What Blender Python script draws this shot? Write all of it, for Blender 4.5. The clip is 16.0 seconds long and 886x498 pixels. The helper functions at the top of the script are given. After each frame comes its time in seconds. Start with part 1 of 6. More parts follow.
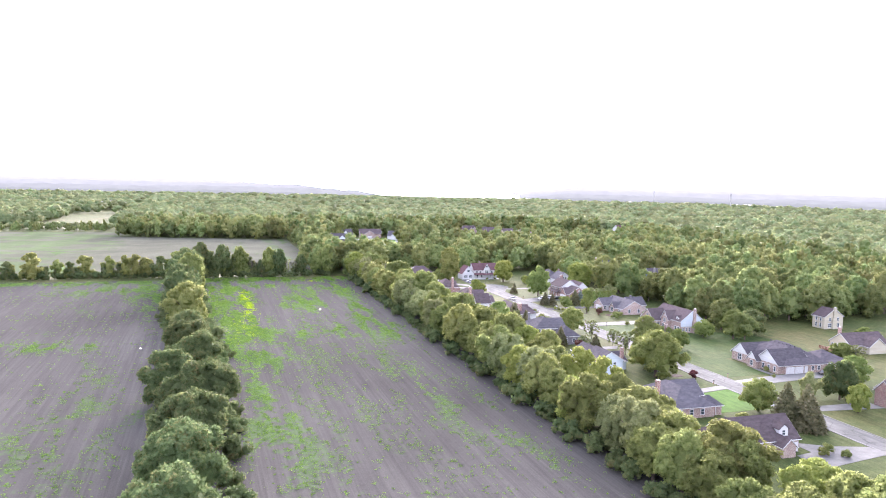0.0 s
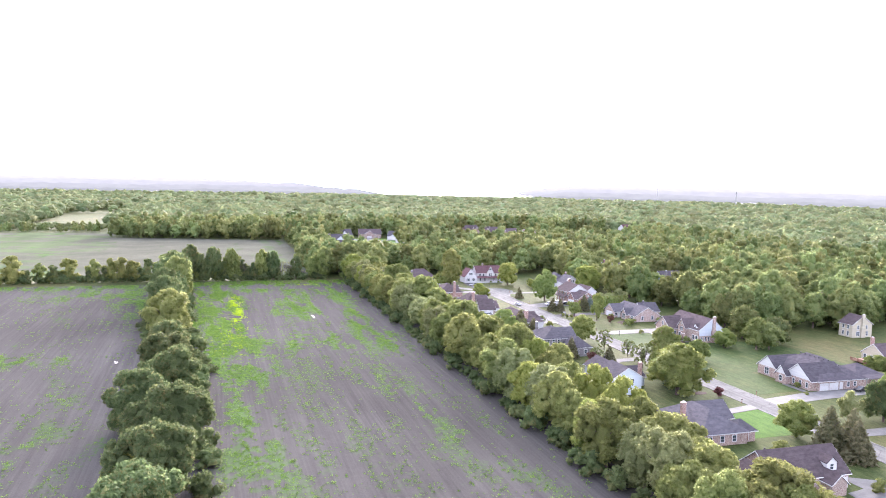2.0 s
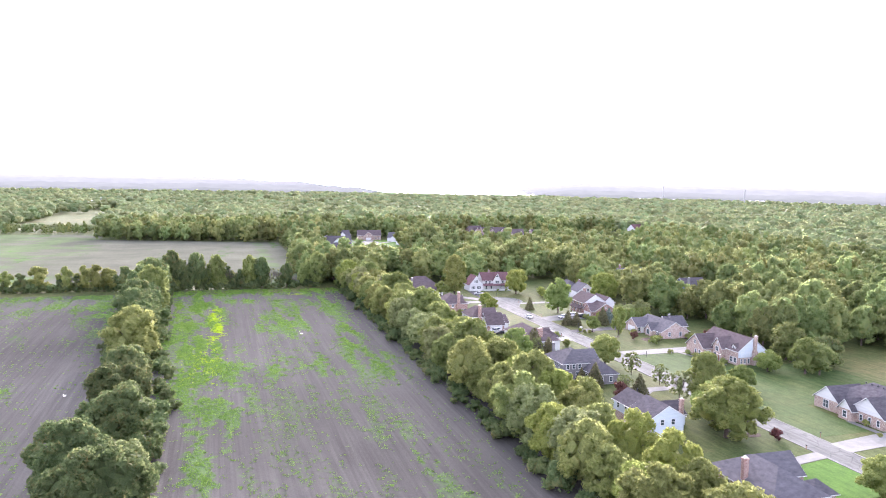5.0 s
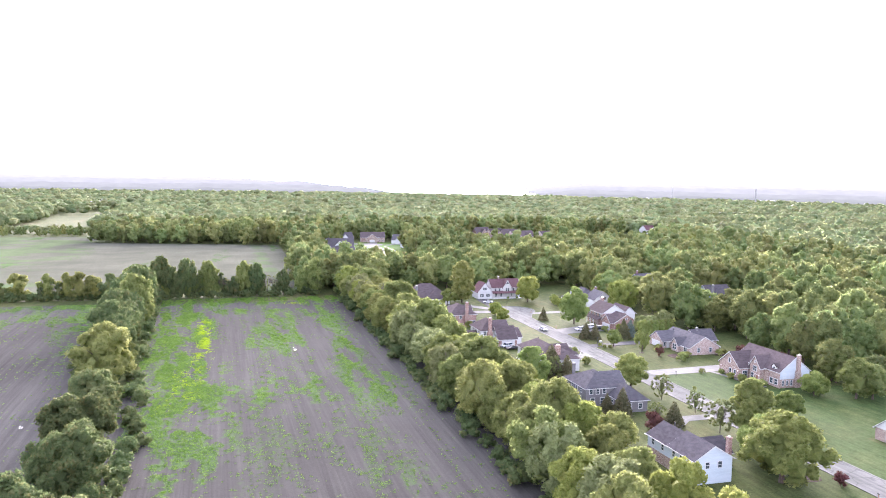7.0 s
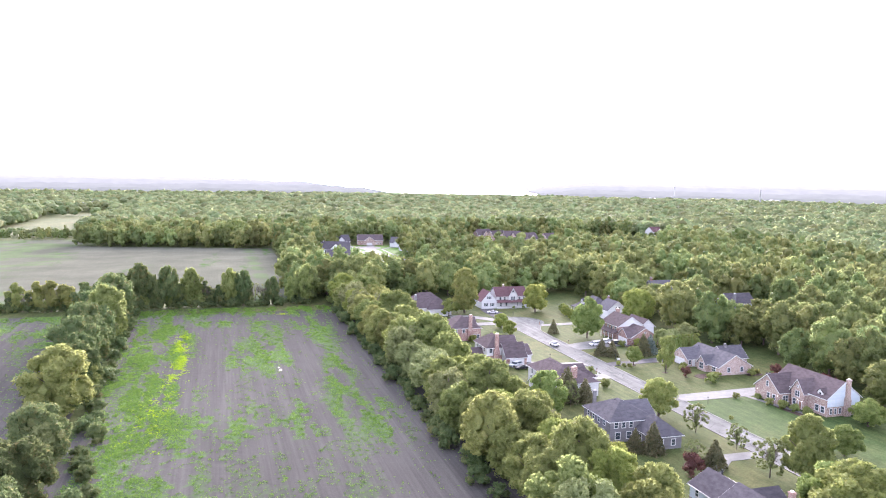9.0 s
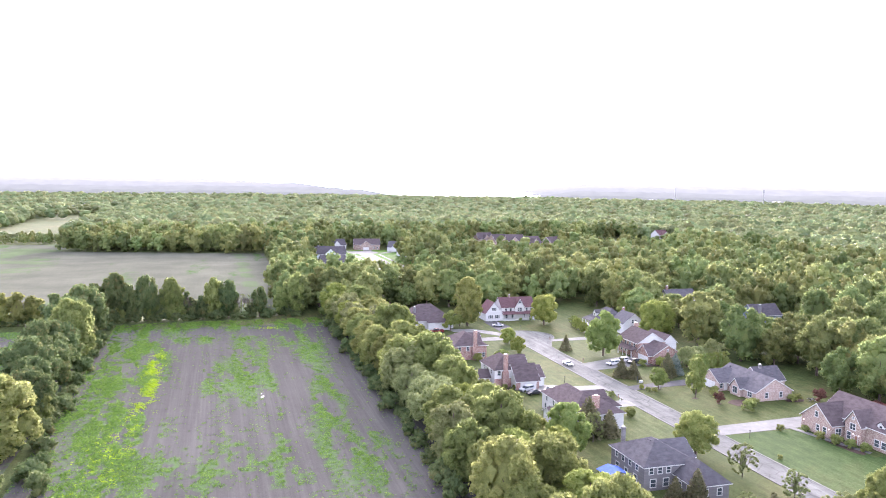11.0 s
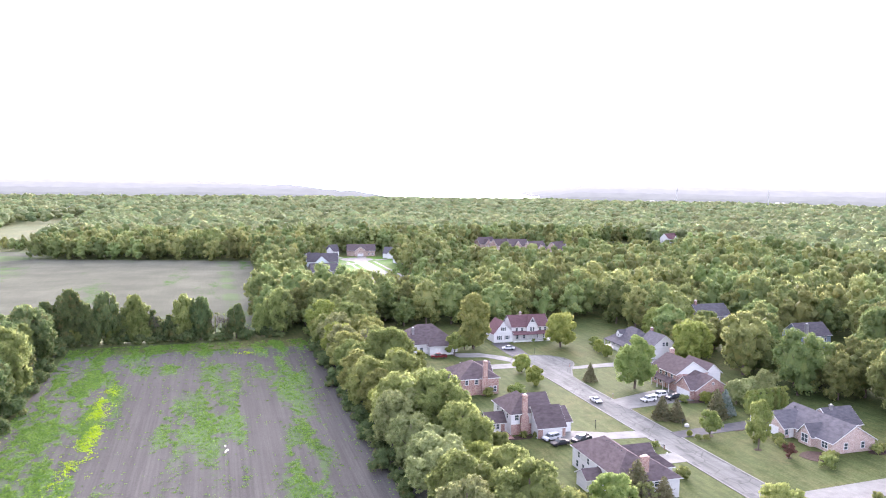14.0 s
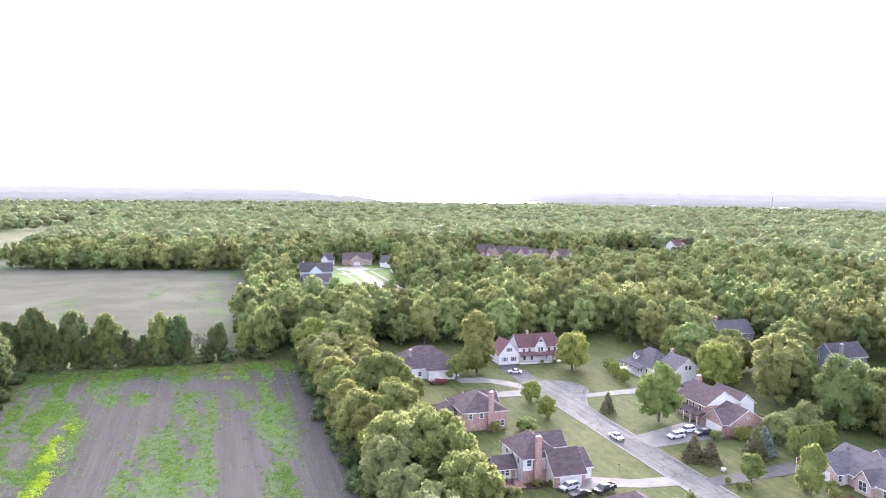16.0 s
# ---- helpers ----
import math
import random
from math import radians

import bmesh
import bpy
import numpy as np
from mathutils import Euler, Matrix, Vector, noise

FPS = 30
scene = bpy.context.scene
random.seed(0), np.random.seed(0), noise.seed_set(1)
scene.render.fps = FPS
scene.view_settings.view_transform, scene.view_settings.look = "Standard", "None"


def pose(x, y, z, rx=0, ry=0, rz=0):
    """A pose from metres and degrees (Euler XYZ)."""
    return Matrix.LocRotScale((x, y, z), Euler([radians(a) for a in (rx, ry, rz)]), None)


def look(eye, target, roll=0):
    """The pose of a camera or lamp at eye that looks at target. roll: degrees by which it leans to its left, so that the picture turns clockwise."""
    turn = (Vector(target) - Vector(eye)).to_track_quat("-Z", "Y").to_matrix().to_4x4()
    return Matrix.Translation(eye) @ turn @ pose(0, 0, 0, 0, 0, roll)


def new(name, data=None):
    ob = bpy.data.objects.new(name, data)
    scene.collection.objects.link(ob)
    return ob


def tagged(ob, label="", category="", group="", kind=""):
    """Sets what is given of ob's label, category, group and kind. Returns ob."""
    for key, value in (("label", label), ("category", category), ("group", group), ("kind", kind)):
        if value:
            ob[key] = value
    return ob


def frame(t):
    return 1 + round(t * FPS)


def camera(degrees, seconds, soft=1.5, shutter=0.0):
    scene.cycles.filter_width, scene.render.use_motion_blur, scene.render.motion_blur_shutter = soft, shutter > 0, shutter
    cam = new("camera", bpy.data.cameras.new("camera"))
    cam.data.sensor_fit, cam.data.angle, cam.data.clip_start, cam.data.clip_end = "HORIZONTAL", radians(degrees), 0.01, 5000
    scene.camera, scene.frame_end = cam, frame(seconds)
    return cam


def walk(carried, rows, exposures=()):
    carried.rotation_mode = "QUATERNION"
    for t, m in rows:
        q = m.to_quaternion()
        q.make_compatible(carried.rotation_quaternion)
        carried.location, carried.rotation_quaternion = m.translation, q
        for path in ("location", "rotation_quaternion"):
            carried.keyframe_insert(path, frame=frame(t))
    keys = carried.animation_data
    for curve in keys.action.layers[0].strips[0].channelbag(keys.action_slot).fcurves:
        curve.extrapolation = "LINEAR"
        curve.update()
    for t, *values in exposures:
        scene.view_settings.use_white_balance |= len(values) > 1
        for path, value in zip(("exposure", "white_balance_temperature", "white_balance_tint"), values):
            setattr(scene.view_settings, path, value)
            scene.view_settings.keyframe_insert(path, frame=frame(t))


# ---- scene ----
cam = camera(60.4, 16.0, 1.0)
PATH = [
    (0, (-154.149, -268.851, 60.307), (-65.923, 16.500, 34.258), 1.28),
    (0.5, (-152.658, -264.450, 60.291), (-64.761, 21.432, 34.039), 1.26),
    (1, (-151.002, -259.387, 60.330), (-63.236, 26.469, 33.907), 1.24),
    (1.5, (-149.274, -253.971, 60.414), (-61.679, 31.707, 33.877), 1.21),
    (2, (-147.532, -248.389, 60.534), (-60.034, 37.100, 33.894), 1.19),
    (2.5, (-145.801, -242.740, 60.681), (-58.359, 42.820, 33.639), 1.17),
    (3, (-144.090, -237.063, 60.847), (-56.739, 48.564, 33.692), 1.15),
    (3.5, (-142.396, -231.356, 61.026), (-55.102, 54.286, 33.714), 1.13),
    (4, (-140.708, -225.597, 61.210), (-53.137, 60.122, 33.710), 1.11),
    (4.5, (-139.014, -219.754, 61.396), (-51.485, 66.092, 33.692), 1.09),
    (5, (-137.305, -213.797, 61.577), (-50.631, 72.164, 33.995), 1.07),
    (7.5, (-128.447, -181.944, 62.299), (-43.981, 104.619, 34.422), 0.97),
    (8, (-126.654, -175.248, 62.394), (-42.027, 111.161, 34.532), 0.95),
    (8.5, (-124.880, -168.510, 62.471), (-40.114, 117.681, 34.616), 0.93),
    (9, (-123.135, -161.764, 62.532), (-38.438, 124.553, 34.657), 0.91),
    (11.5, (-114.988, -128.464, 62.682), (-29.369, 157.990, 35.466), 0.82),
    (12, (-113.425, -121.852, 62.709), (-27.687, 164.352, 35.437), 0.80),
    (12.5, (-111.845, -115.201, 62.749), (-25.621, 171.277, 35.576), 0.79),
    (13, (-110.229, -108.492, 62.807), (-23.899, 177.799, 35.879), 0.77),
    (13.5, (-108.560, -101.720, 62.892), (-22.136, 183.863, 36.201), 0.75),
    (14, (-106.831, -94.922, 63.012), (-20.341, 190.672, 36.281), 0.74),
    (14.5, (-105.052, -88.189, 63.177), (-18.560, 197.378, 36.446), 0.72),
    (15, (-103.259, -81.696, 63.396), (-16.513, 204.652, 37.112), 0.71),
    (15.5, (-101.523, -75.735, 63.681), (-14.793, 210.965, 38.063), 0.69),
    (16, (-99.964, -70.748, 64.042), (-13.120, 214.936, 39.058), 0.67),
]
walk(cam, [(t, look(eye, target, roll)) for t, eye, target, roll in PATH])

# ---- world, sun, exposure ----
SUN_ELEV, SUN_AZ = 14.0, -20.0          # degrees above the horizon; degrees clockwise from +y is -SUN_AZ
sun_dir = Vector((math.sin(radians(-SUN_AZ)) * math.cos(radians(SUN_ELEV)), math.cos(radians(SUN_AZ)) * math.cos(radians(SUN_ELEV)), math.sin(radians(SUN_ELEV))))
world = bpy.data.worlds.new("sky")
scene.world = world
world.use_nodes = True
wn, wl = world.node_tree.nodes, world.node_tree.links
wn.clear()
sky = wn.new("ShaderNodeTexSky")
sky.sky_type = "NISHITA"
sky.sun_disc = False
sky.sun_elevation = radians(SUN_ELEV)
sky.sun_rotation = radians(-SUN_AZ)
sky.altitude, sky.air_density, sky.dust_density, sky.ozone_density = 250, 1.0, 4.0, 1.0
pale = wn.new("ShaderNodeHueSaturation")
pale.inputs["Saturation"].default_value = 0.35
back = wn.new("ShaderNodeBackground")
back.inputs["Strength"].default_value = 0.15
wout = wn.new("ShaderNodeOutputWorld")
wl.new(sky.outputs[0], pale.inputs["Color"])
wl.new(pale.outputs[0], back.inputs[0])
wl.new(back.outputs[0], wout.inputs[0])
sun = new("sun", bpy.data.lights.new("sun", "SUN"))
sun.data.energy, sun.data.angle, sun.data.color = 0.5, radians(50), (1.0, 0.84, 0.62)
sun.matrix_world = look((0, 0, 200), Vector((0, 0, 200)) - sun_dir)
scene.view_settings.exposure = 3.65
scene.view_settings.use_white_balance = True
scene.view_settings.white_balance_temperature, scene.view_settings.white_balance_tint = 6000, 28

# ---- materials ----
def nodes_of(name):
    m = bpy.data.materials.new(name)
    m.use_nodes = True
    n, l = m.node_tree.nodes, m.node_tree.links
    return m, n, l, n["Principled BSDF"]


def ramp(n, stops):
    r = n.new("ShaderNodeValToRGB")
    e = r.color_ramp.elements
    while len(e) < len(stops):
        e.new(0.5)
    for k, (p, c) in zip(e, stops):
        k.position, k.color = p, (*c, 1)
    return r


def mixed(n, l, fac, a, b, kind="MIX"):
    x = n.new("ShaderNodeMix")
    x.data_type, x.blend_type = "RGBA", kind
    for sock, v in ((x.inputs[0], fac), (x.inputs[6], a), (x.inputs[7], b)):
        if isinstance(v, (int, float)):
            sock.default_value = v
        elif isinstance(v, tuple):
            sock.default_value = (*v, 1)
        else:
            l.new(v, sock)
    return x.outputs[2]


def noise_at(n, l, scale, stretch=(1, 1, 1), detail=4.0, coord="Object", rough=0.6):
    tc, mp, nz = n.new("ShaderNodeTexCoord"), n.new("ShaderNodeMapping"), n.new("ShaderNodeTexNoise")
    mp.inputs["Scale"].default_value = stretch
    nz.inputs["Scale"].default_value, nz.inputs["Detail"].default_value, nz.inputs["Roughness"].default_value = scale, detail, rough
    l.new(tc.outputs[coord], mp.inputs[0])
    l.new(mp.outputs[0], nz.inputs["Vector"])
    return nz.outputs["Fac"]


def bumped(n, l, b, height, strength, distance=0.05):
    bp = n.new("ShaderNodeBump")
    bp.inputs["Strength"].default_value, bp.inputs["Distance"].default_value = strength, distance
    l.new(height, bp.inputs["Height"])
    l.new(bp.outputs[0], b.inputs["Normal"])


def surface(name, dark, light, scale=2.0, rough=0.8, fine=25.0, bump=0.2, stretch=(1, 1, 1), metal=0.0, spec=0.12, vary=0.12):
    """A plain surface with grain and stains at two scales, and a little change from thing to thing."""
    m, n, l, b = nodes_of(name)
    big, small = noise_at(n, l, scale, stretch), noise_at(n, l, fine, stretch, 3.0)
    r = ramp(n, [(0.3, dark), (0.7, light)])
    l.new(big, r.inputs[0])
    g = ramp(n, [(0.25, (0.78, 0.78, 0.78)), (0.75, (1.0, 1.0, 1.0))])
    l.new(small, g.inputs[0])
    c = mixed(n, l, 1.0, r.outputs[0], g.outputs[0], "MULTIPLY")
    info = n.new("ShaderNodeObjectInfo")
    hv = n.new("ShaderNodeHueSaturation")
    mr = n.new("ShaderNodeMapRange")
    mr.inputs["To Min"].default_value, mr.inputs["To Max"].default_value = 1 - vary, 1 + vary
    l.new(info.outputs["Random"], mr.inputs["Value"])
    l.new(mr.outputs[0], hv.inputs["Value"])
    l.new(c, hv.inputs["Color"])
    l.new(hv.outputs[0], b.inputs["Base Color"])
    b.inputs["Roughness"].default_value, b.inputs["Metallic"].default_value = rough, metal
    b.inputs["Specular IOR Level"].default_value = spec
    bumped(n, l, b, small, bump)
    return m


def foliage(name, dark, light, warm, through_share=0.35, vary=0.35, hue=0.03, tuft_scale=2.6, amp=1.0):
    """Leaves: colour changes from leaf clump to clump and tree to tree; light passes through."""
    m, n, l, b = nodes_of(name)
    geo, info = n.new("ShaderNodeNewGeometry"), n.new("ShaderNodeObjectInfo")
    r = ramp(n, [(0.0, dark), (0.55, light), (1.0, warm)])
    big = noise_at(n, l, 0.35, (1, 1, 1), 3.0)
    add = n.new("ShaderNodeMath")
    add.operation = "MULTIPLY_ADD"
    l.new(geo.outputs["Random Per Island"], add.inputs[0])
    add.inputs[1].default_value = 0.4
    sub = n.new("ShaderNodeMath")
    sub.operation = "MULTIPLY_ADD"
    l.new(big, sub.inputs[0])
    sub.inputs[1].default_value, sub.inputs[2].default_value = 1.0, -0.22
    l.new(sub.outputs[0], add.inputs[2])
    l.new(add.outputs[0], r.inputs[0])
    hv = n.new("ShaderNodeHueSaturation")
    stand = n.new("ShaderNodeAttribute")
    stand.attribute_name = "tree"
    both = n.new("ShaderNodeMath")
    l.new(info.outputs["Random"], both.inputs[0])
    l.new(stand.outputs["Fac"], both.inputs[1])
    each = n.new("ShaderNodeMath")
    each.operation = "FRACT"
    l.new(both.outputs[0], each.inputs[0])
    for out, lo, hi in (("Value", 1 - vary, 1 + vary), ("Hue", 0.5 - hue, 0.5 + hue)):
        mr = n.new("ShaderNodeMapRange")
        mr.inputs["To Min"].default_value, mr.inputs["To Max"].default_value = lo, hi
        if out == "Hue":
            wob = n.new("ShaderNodeMath")
            wob.operation = "MULTIPLY"
            wob.inputs[1].default_value = 7.31
            frac = n.new("ShaderNodeMath")
            frac.operation = "FRACT"
            l.new(each.outputs[0], wob.inputs[0])
            l.new(wob.outputs[0], frac.inputs[0])
            l.new(frac.outputs[0], mr.inputs["Value"])
        else:
            l.new(each.outputs[0], mr.inputs["Value"])
        l.new(mr.outputs[0], hv.inputs[out])
    tuft = noise_at(n, l, tuft_scale, (1, 1, 1), 6.0, rough=0.8)
    tr_ = ramp(n, [(0.33, (1 - 0.42 * amp, 1 - 0.4 * amp, 1 - 0.42 * amp)), (0.5, (0.98, 0.98, 0.98)), (0.68, (1 + 0.25 * amp, 1 + 0.23 * amp, 1 + 0.18 * amp))])
    l.new(tuft, tr_.inputs[0])
    l.new(mixed(n, l, 1.0, r.outputs[0], tr_.outputs[0], "MULTIPLY"), hv.inputs["Color"])
    l.new(hv.outputs[0], b.inputs["Base Color"])
    b.inputs["Roughness"].default_value, b.inputs["Specular IOR Level"].default_value = 0.8, 0.06
    bumped(n, l, b, tuft, 0.45 * amp, 0.6 / tuft_scale)
    tr = n.new("ShaderNodeBsdfTranslucent")
    l.new(hv.outputs[0], tr.inputs["Color"])
    mx = n.new("ShaderNodeMixShader")
    mx.inputs[0].default_value = through_share
    l.new(b.outputs[0], mx.inputs[1])
    l.new(tr.outputs[0], mx.inputs[2])
    l.new(mx.outputs[0], n["Material Output"].inputs["Surface"])
    return m


M_LEAF = foliage("leaves_green", (0.118, 0.14, 0.05), (0.182, 0.205, 0.07), (0.245, 0.25, 0.084), 0.5, 0.2, 0.018, 4.0, 0.8)
M_LEAF_PALE = foliage("leaves_pale_green", (0.132, 0.152, 0.068), (0.195, 0.217, 0.092), (0.255, 0.262, 0.112), 0.42, 0.15, 0.015, 4.0, 0.8)
M_LEAF_OLIVE = foliage("leaves_olive", (0.06, 0.086, 0.038), (0.098, 0.128, 0.052), (0.19, 0.158, 0.066), 0.48, 0.22, 0.015, 4.0, 0.8)
M_LEAF_YELLOW = foliage("leaves_yellow_green", (0.14, 0.168, 0.046), (0.215, 0.244, 0.066), (0.295, 0.3, 0.088), 0.45, 0.12, 0.01, 4.0, 0.8)
M_LEAF_BRIGHT = foliage("leaves_bright_green", (0.11, 0.146, 0.048), (0.178, 0.216, 0.068), (0.25, 0.268, 0.086), 0.46, 0.18, 0.015, 4.0, 0.8)
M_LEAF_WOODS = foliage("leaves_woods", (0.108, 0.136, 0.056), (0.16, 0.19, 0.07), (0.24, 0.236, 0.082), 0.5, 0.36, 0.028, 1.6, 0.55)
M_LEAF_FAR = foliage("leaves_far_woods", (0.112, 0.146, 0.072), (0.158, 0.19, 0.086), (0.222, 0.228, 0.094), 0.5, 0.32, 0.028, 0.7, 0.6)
M_NEEDLE = foliage("needles_dark", (0.068, 0.07, 0.038), (0.115, 0.112, 0.06), (0.165, 0.15, 0.08), 0.25, 0.2, 0.01)
M_NEEDLE_BLUE = foliage("needles_blue", (0.06, 0.085, 0.068), (0.12, 0.15, 0.125), (0.18, 0.2, 0.165), 0.15, 0.15)
M_LEAF_RED = foliage("leaves_purple", (0.05, 0.025, 0.025), (0.10, 0.045, 0.04), (0.15, 0.08, 0.05), 0.25, 0.15)
M_WEED = foliage("weeds", (0.075, 0.145, 0.028), (0.118, 0.208, 0.04), (0.19, 0.265, 0.05), 0.35, 0.1, 0.0)
M_WEED_YELLOW = foliage("weeds_yellow", (0.17, 0.27, 0.012), (0.27, 0.39, 0.016), (0.38, 0.47, 0.025), 0.3, 0.1, 0.0)
M_BARK = surface("bark", (0.07, 0.055, 0.045), (0.15, 0.12, 0.10), 3, 0.95, 14, 0.6, (1, 1, 0.25))
M_TWIG = surface("grey_bark", (0.085, 0.075, 0.062), (0.15, 0.135, 0.112), 3, 0.95, 14, 0.4, (1, 1, 0.25))
M_ROOFS = {
    "brown": surface("shingles_brown", (0.062, 0.05, 0.052), (0.1, 0.081, 0.084), 0.7, 0.9, 9, 0.5, (1, 1, 3), spec=0.01),
    "grey": surface("shingles_grey", (0.062, 0.059, 0.066), (0.1, 0.096, 0.106), 0.7, 0.9, 9, 0.5, (1, 1, 3), spec=0.01),
    "dark": surface("shingles_dark", (0.052, 0.048, 0.054), (0.086, 0.079, 0.087), 0.7, 0.9, 9, 0.5, (1, 1, 3), spec=0.01),
    "red": surface("shingles_red", (0.085, 0.05, 0.055), (0.13, 0.078, 0.082), 0.7, 0.9, 9, 0.5, (1, 1, 3), spec=0.01),
}


def masonry(name, c1, c2, mortar, bw=0.22, bh=0.075):
    m, n, l, b = nodes_of(name)
    tc, br = n.new("ShaderNodeTexCoord"), n.new("ShaderNodeTexBrick")
    sep, com, add = n.new("ShaderNodeSeparateXYZ"), n.new("ShaderNodeCombineXYZ"), n.new("ShaderNodeMath")
    l.new(tc.outputs["Object"], sep.inputs[0])
    l.new(sep.outputs[0], add.inputs[0])
    l.new(sep.outputs[1], add.inputs[1])
    l.new(add.outputs[0], com.inputs[0])
    l.new(sep.outputs[2], com.inputs[1])
    l.new(com.outputs[0], br.inputs["Vector"])
    for k, v in (("Color1", c1), ("Color2", c2), ("Mortar", mortar)):
        br.inputs[k].default_value = (*v, 1)
    br.inputs["Scale"].default_value, br.inputs["Mortar Size"].default_value = 1.0, 0.01
    br.inputs["Brick Width"].default_value, br.inputs["Row Height"].default_value = bw, bh
    stain = noise_at(n, l, 0.6)
    g = ramp(n, [(0.3, (0.75, 0.74, 0.73)), (0.7, (1.05, 1.03, 1.0))])
    l.new(stain, g.inputs[0])
    l.new(mixed(n, l, 1.0, br.outputs["Color"], g.outputs[0], "MULTIPLY"), b.inputs["Base Color"])
    b.inputs["Roughness"].default_value = 0.9
    return m


M_WALLS = {
    "brick": masonry("brick_tan", (0.25, 0.165, 0.14), (0.19, 0.122, 0.104), (0.42, 0.38, 0.34)),
    "redbrick": masonry("brick_red", (0.235, 0.125, 0.108), (0.175, 0.09, 0.078), (0.38, 0.32, 0.28)),
    "pinkbrick": masonry("brick_pink", (0.3, 0.212, 0.19), (0.24, 0.165, 0.147), (0.46, 0.42, 0.39)),
    "white": surface("siding_white", (0.44, 0.44, 0.44), (0.53, 0.53, 0.525), 0.5, 0.6, 5, 0.3, (0.2, 0.2, 4), vary=0.04),
    "blue": surface("siding_pale_blue", (0.38, 0.43, 0.47), (0.46, 0.51, 0.55), 0.5, 0.6, 5, 0.3, (0.2, 0.2, 4), vary=0.04),
    "cream": surface("siding_cream", (0.33, 0.30, 0.23), (0.41, 0.375, 0.29), 0.5, 0.6, 5, 0.3, (0.2, 0.2, 4), vary=0.04),
    "grey": surface("siding_grey", (0.13, 0.125, 0.13), (0.18, 0.175, 0.18), 0.5, 0.6, 5, 0.3, (0.2, 0.2, 4), vary=0.04),
    "slate": surface("siding_slate_blue", (0.13, 0.165, 0.21), (0.18, 0.22, 0.27), 0.5, 0.6, 5, 0.3, (0.2, 0.2, 4), vary=0.04),
}
M_TRIM = surface("white_trim", (0.47, 0.47, 0.47), (0.57, 0.57, 0.56), 1.0, 0.5, 12, 0.1, vary=0.03)
M_CONCRETE = surface("concrete", (0.104, 0.104, 0.1), (0.155, 0.155, 0.148), 0.35, 0.9, 6, 0.2)
M_ASPHALT_DARK = surface("asphalt_dark", (0.05, 0.05, 0.055), (0.085, 0.083, 0.088), 0.5, 0.9, 10, 0.2)
M_MULCH = surface("mulch", (0.03, 0.02, 0.017), (0.065, 0.043, 0.035), 1.2, 0.95, 12, 0.5)
M_WOOD = surface("deck_wood", (0.16, 0.085, 0.06), (0.26, 0.15, 0.11), 1.0, 0.8, 10, 0.3, (4, 0.5, 1))
M_METAL = surface("metal_dark", (0.05, 0.05, 0.05), (0.09, 0.09, 0.09), 2, 0.45, 20, 0.05, metal=0.6)
M_RUBBER = surface("rubber", (0.015, 0.015, 0.016), (0.03, 0.03, 0.03), 5, 0.85, 30, 0.1)
M_CHROME = surface("bright_metal", (0.5, 0.5, 0.5), (0.65, 0.65, 0.65), 4, 0.25, 30, 0.02, metal=1.0)
M_TOWN = surface("far_walls", (0.24, 0.24, 0.24), (0.36, 0.36, 0.355), 0.1, 0.7, 2, 0.0)
M_BLUE_CLOTH = surface("blue_cloth", (0.03, 0.07, 0.30), (0.05, 0.11, 0.42), 1.0, 0.8, 12, 0.2)

M_GLASS, gn, gl, gb = nodes_of("window_glass")
gb.inputs["Base Color"].default_value = (0.05, 0.058, 0.065, 1)
gb.inputs["Roughness"].default_value = 0.12
gb.inputs["Specular IOR Level"].default_value = 0.35


def paint(name, c, rough=0.45):
    m, n, l, b = nodes_of(name)
    dust = noise_at(n, l, 2.5)
    g = ramp(n, [(0.35, tuple(v * 0.85 for v in c)), (0.7, c)])
    l.new(dust, g.inputs[0])
    l.new(g.outputs[0], b.inputs["Base Color"])
    b.inputs["Roughness"].default_value, b.inputs["Coat Weight"].default_value, b.inputs["Specular IOR Level"].default_value = rough, 0.0, 0.15
    return m


M_LAMP, ln_, ll_, lb_ = nodes_of("lamp_glow")
lb_.inputs["Emission Color"].default_value = (1.0, 0.6, 0.4, 1)
lb_.inputs["Emission Strength"].default_value = 0.13

P_WHITE, P_SILVER, P_BLACK, P_RED = paint("paint_white", (0.5, 0.5, 0.5)), paint("paint_silver", (0.42, 0.43, 0.45)), paint("paint_black", (0.02, 0.02, 0.025)), paint("paint_maroon", (0.12, 0.02, 0.02))


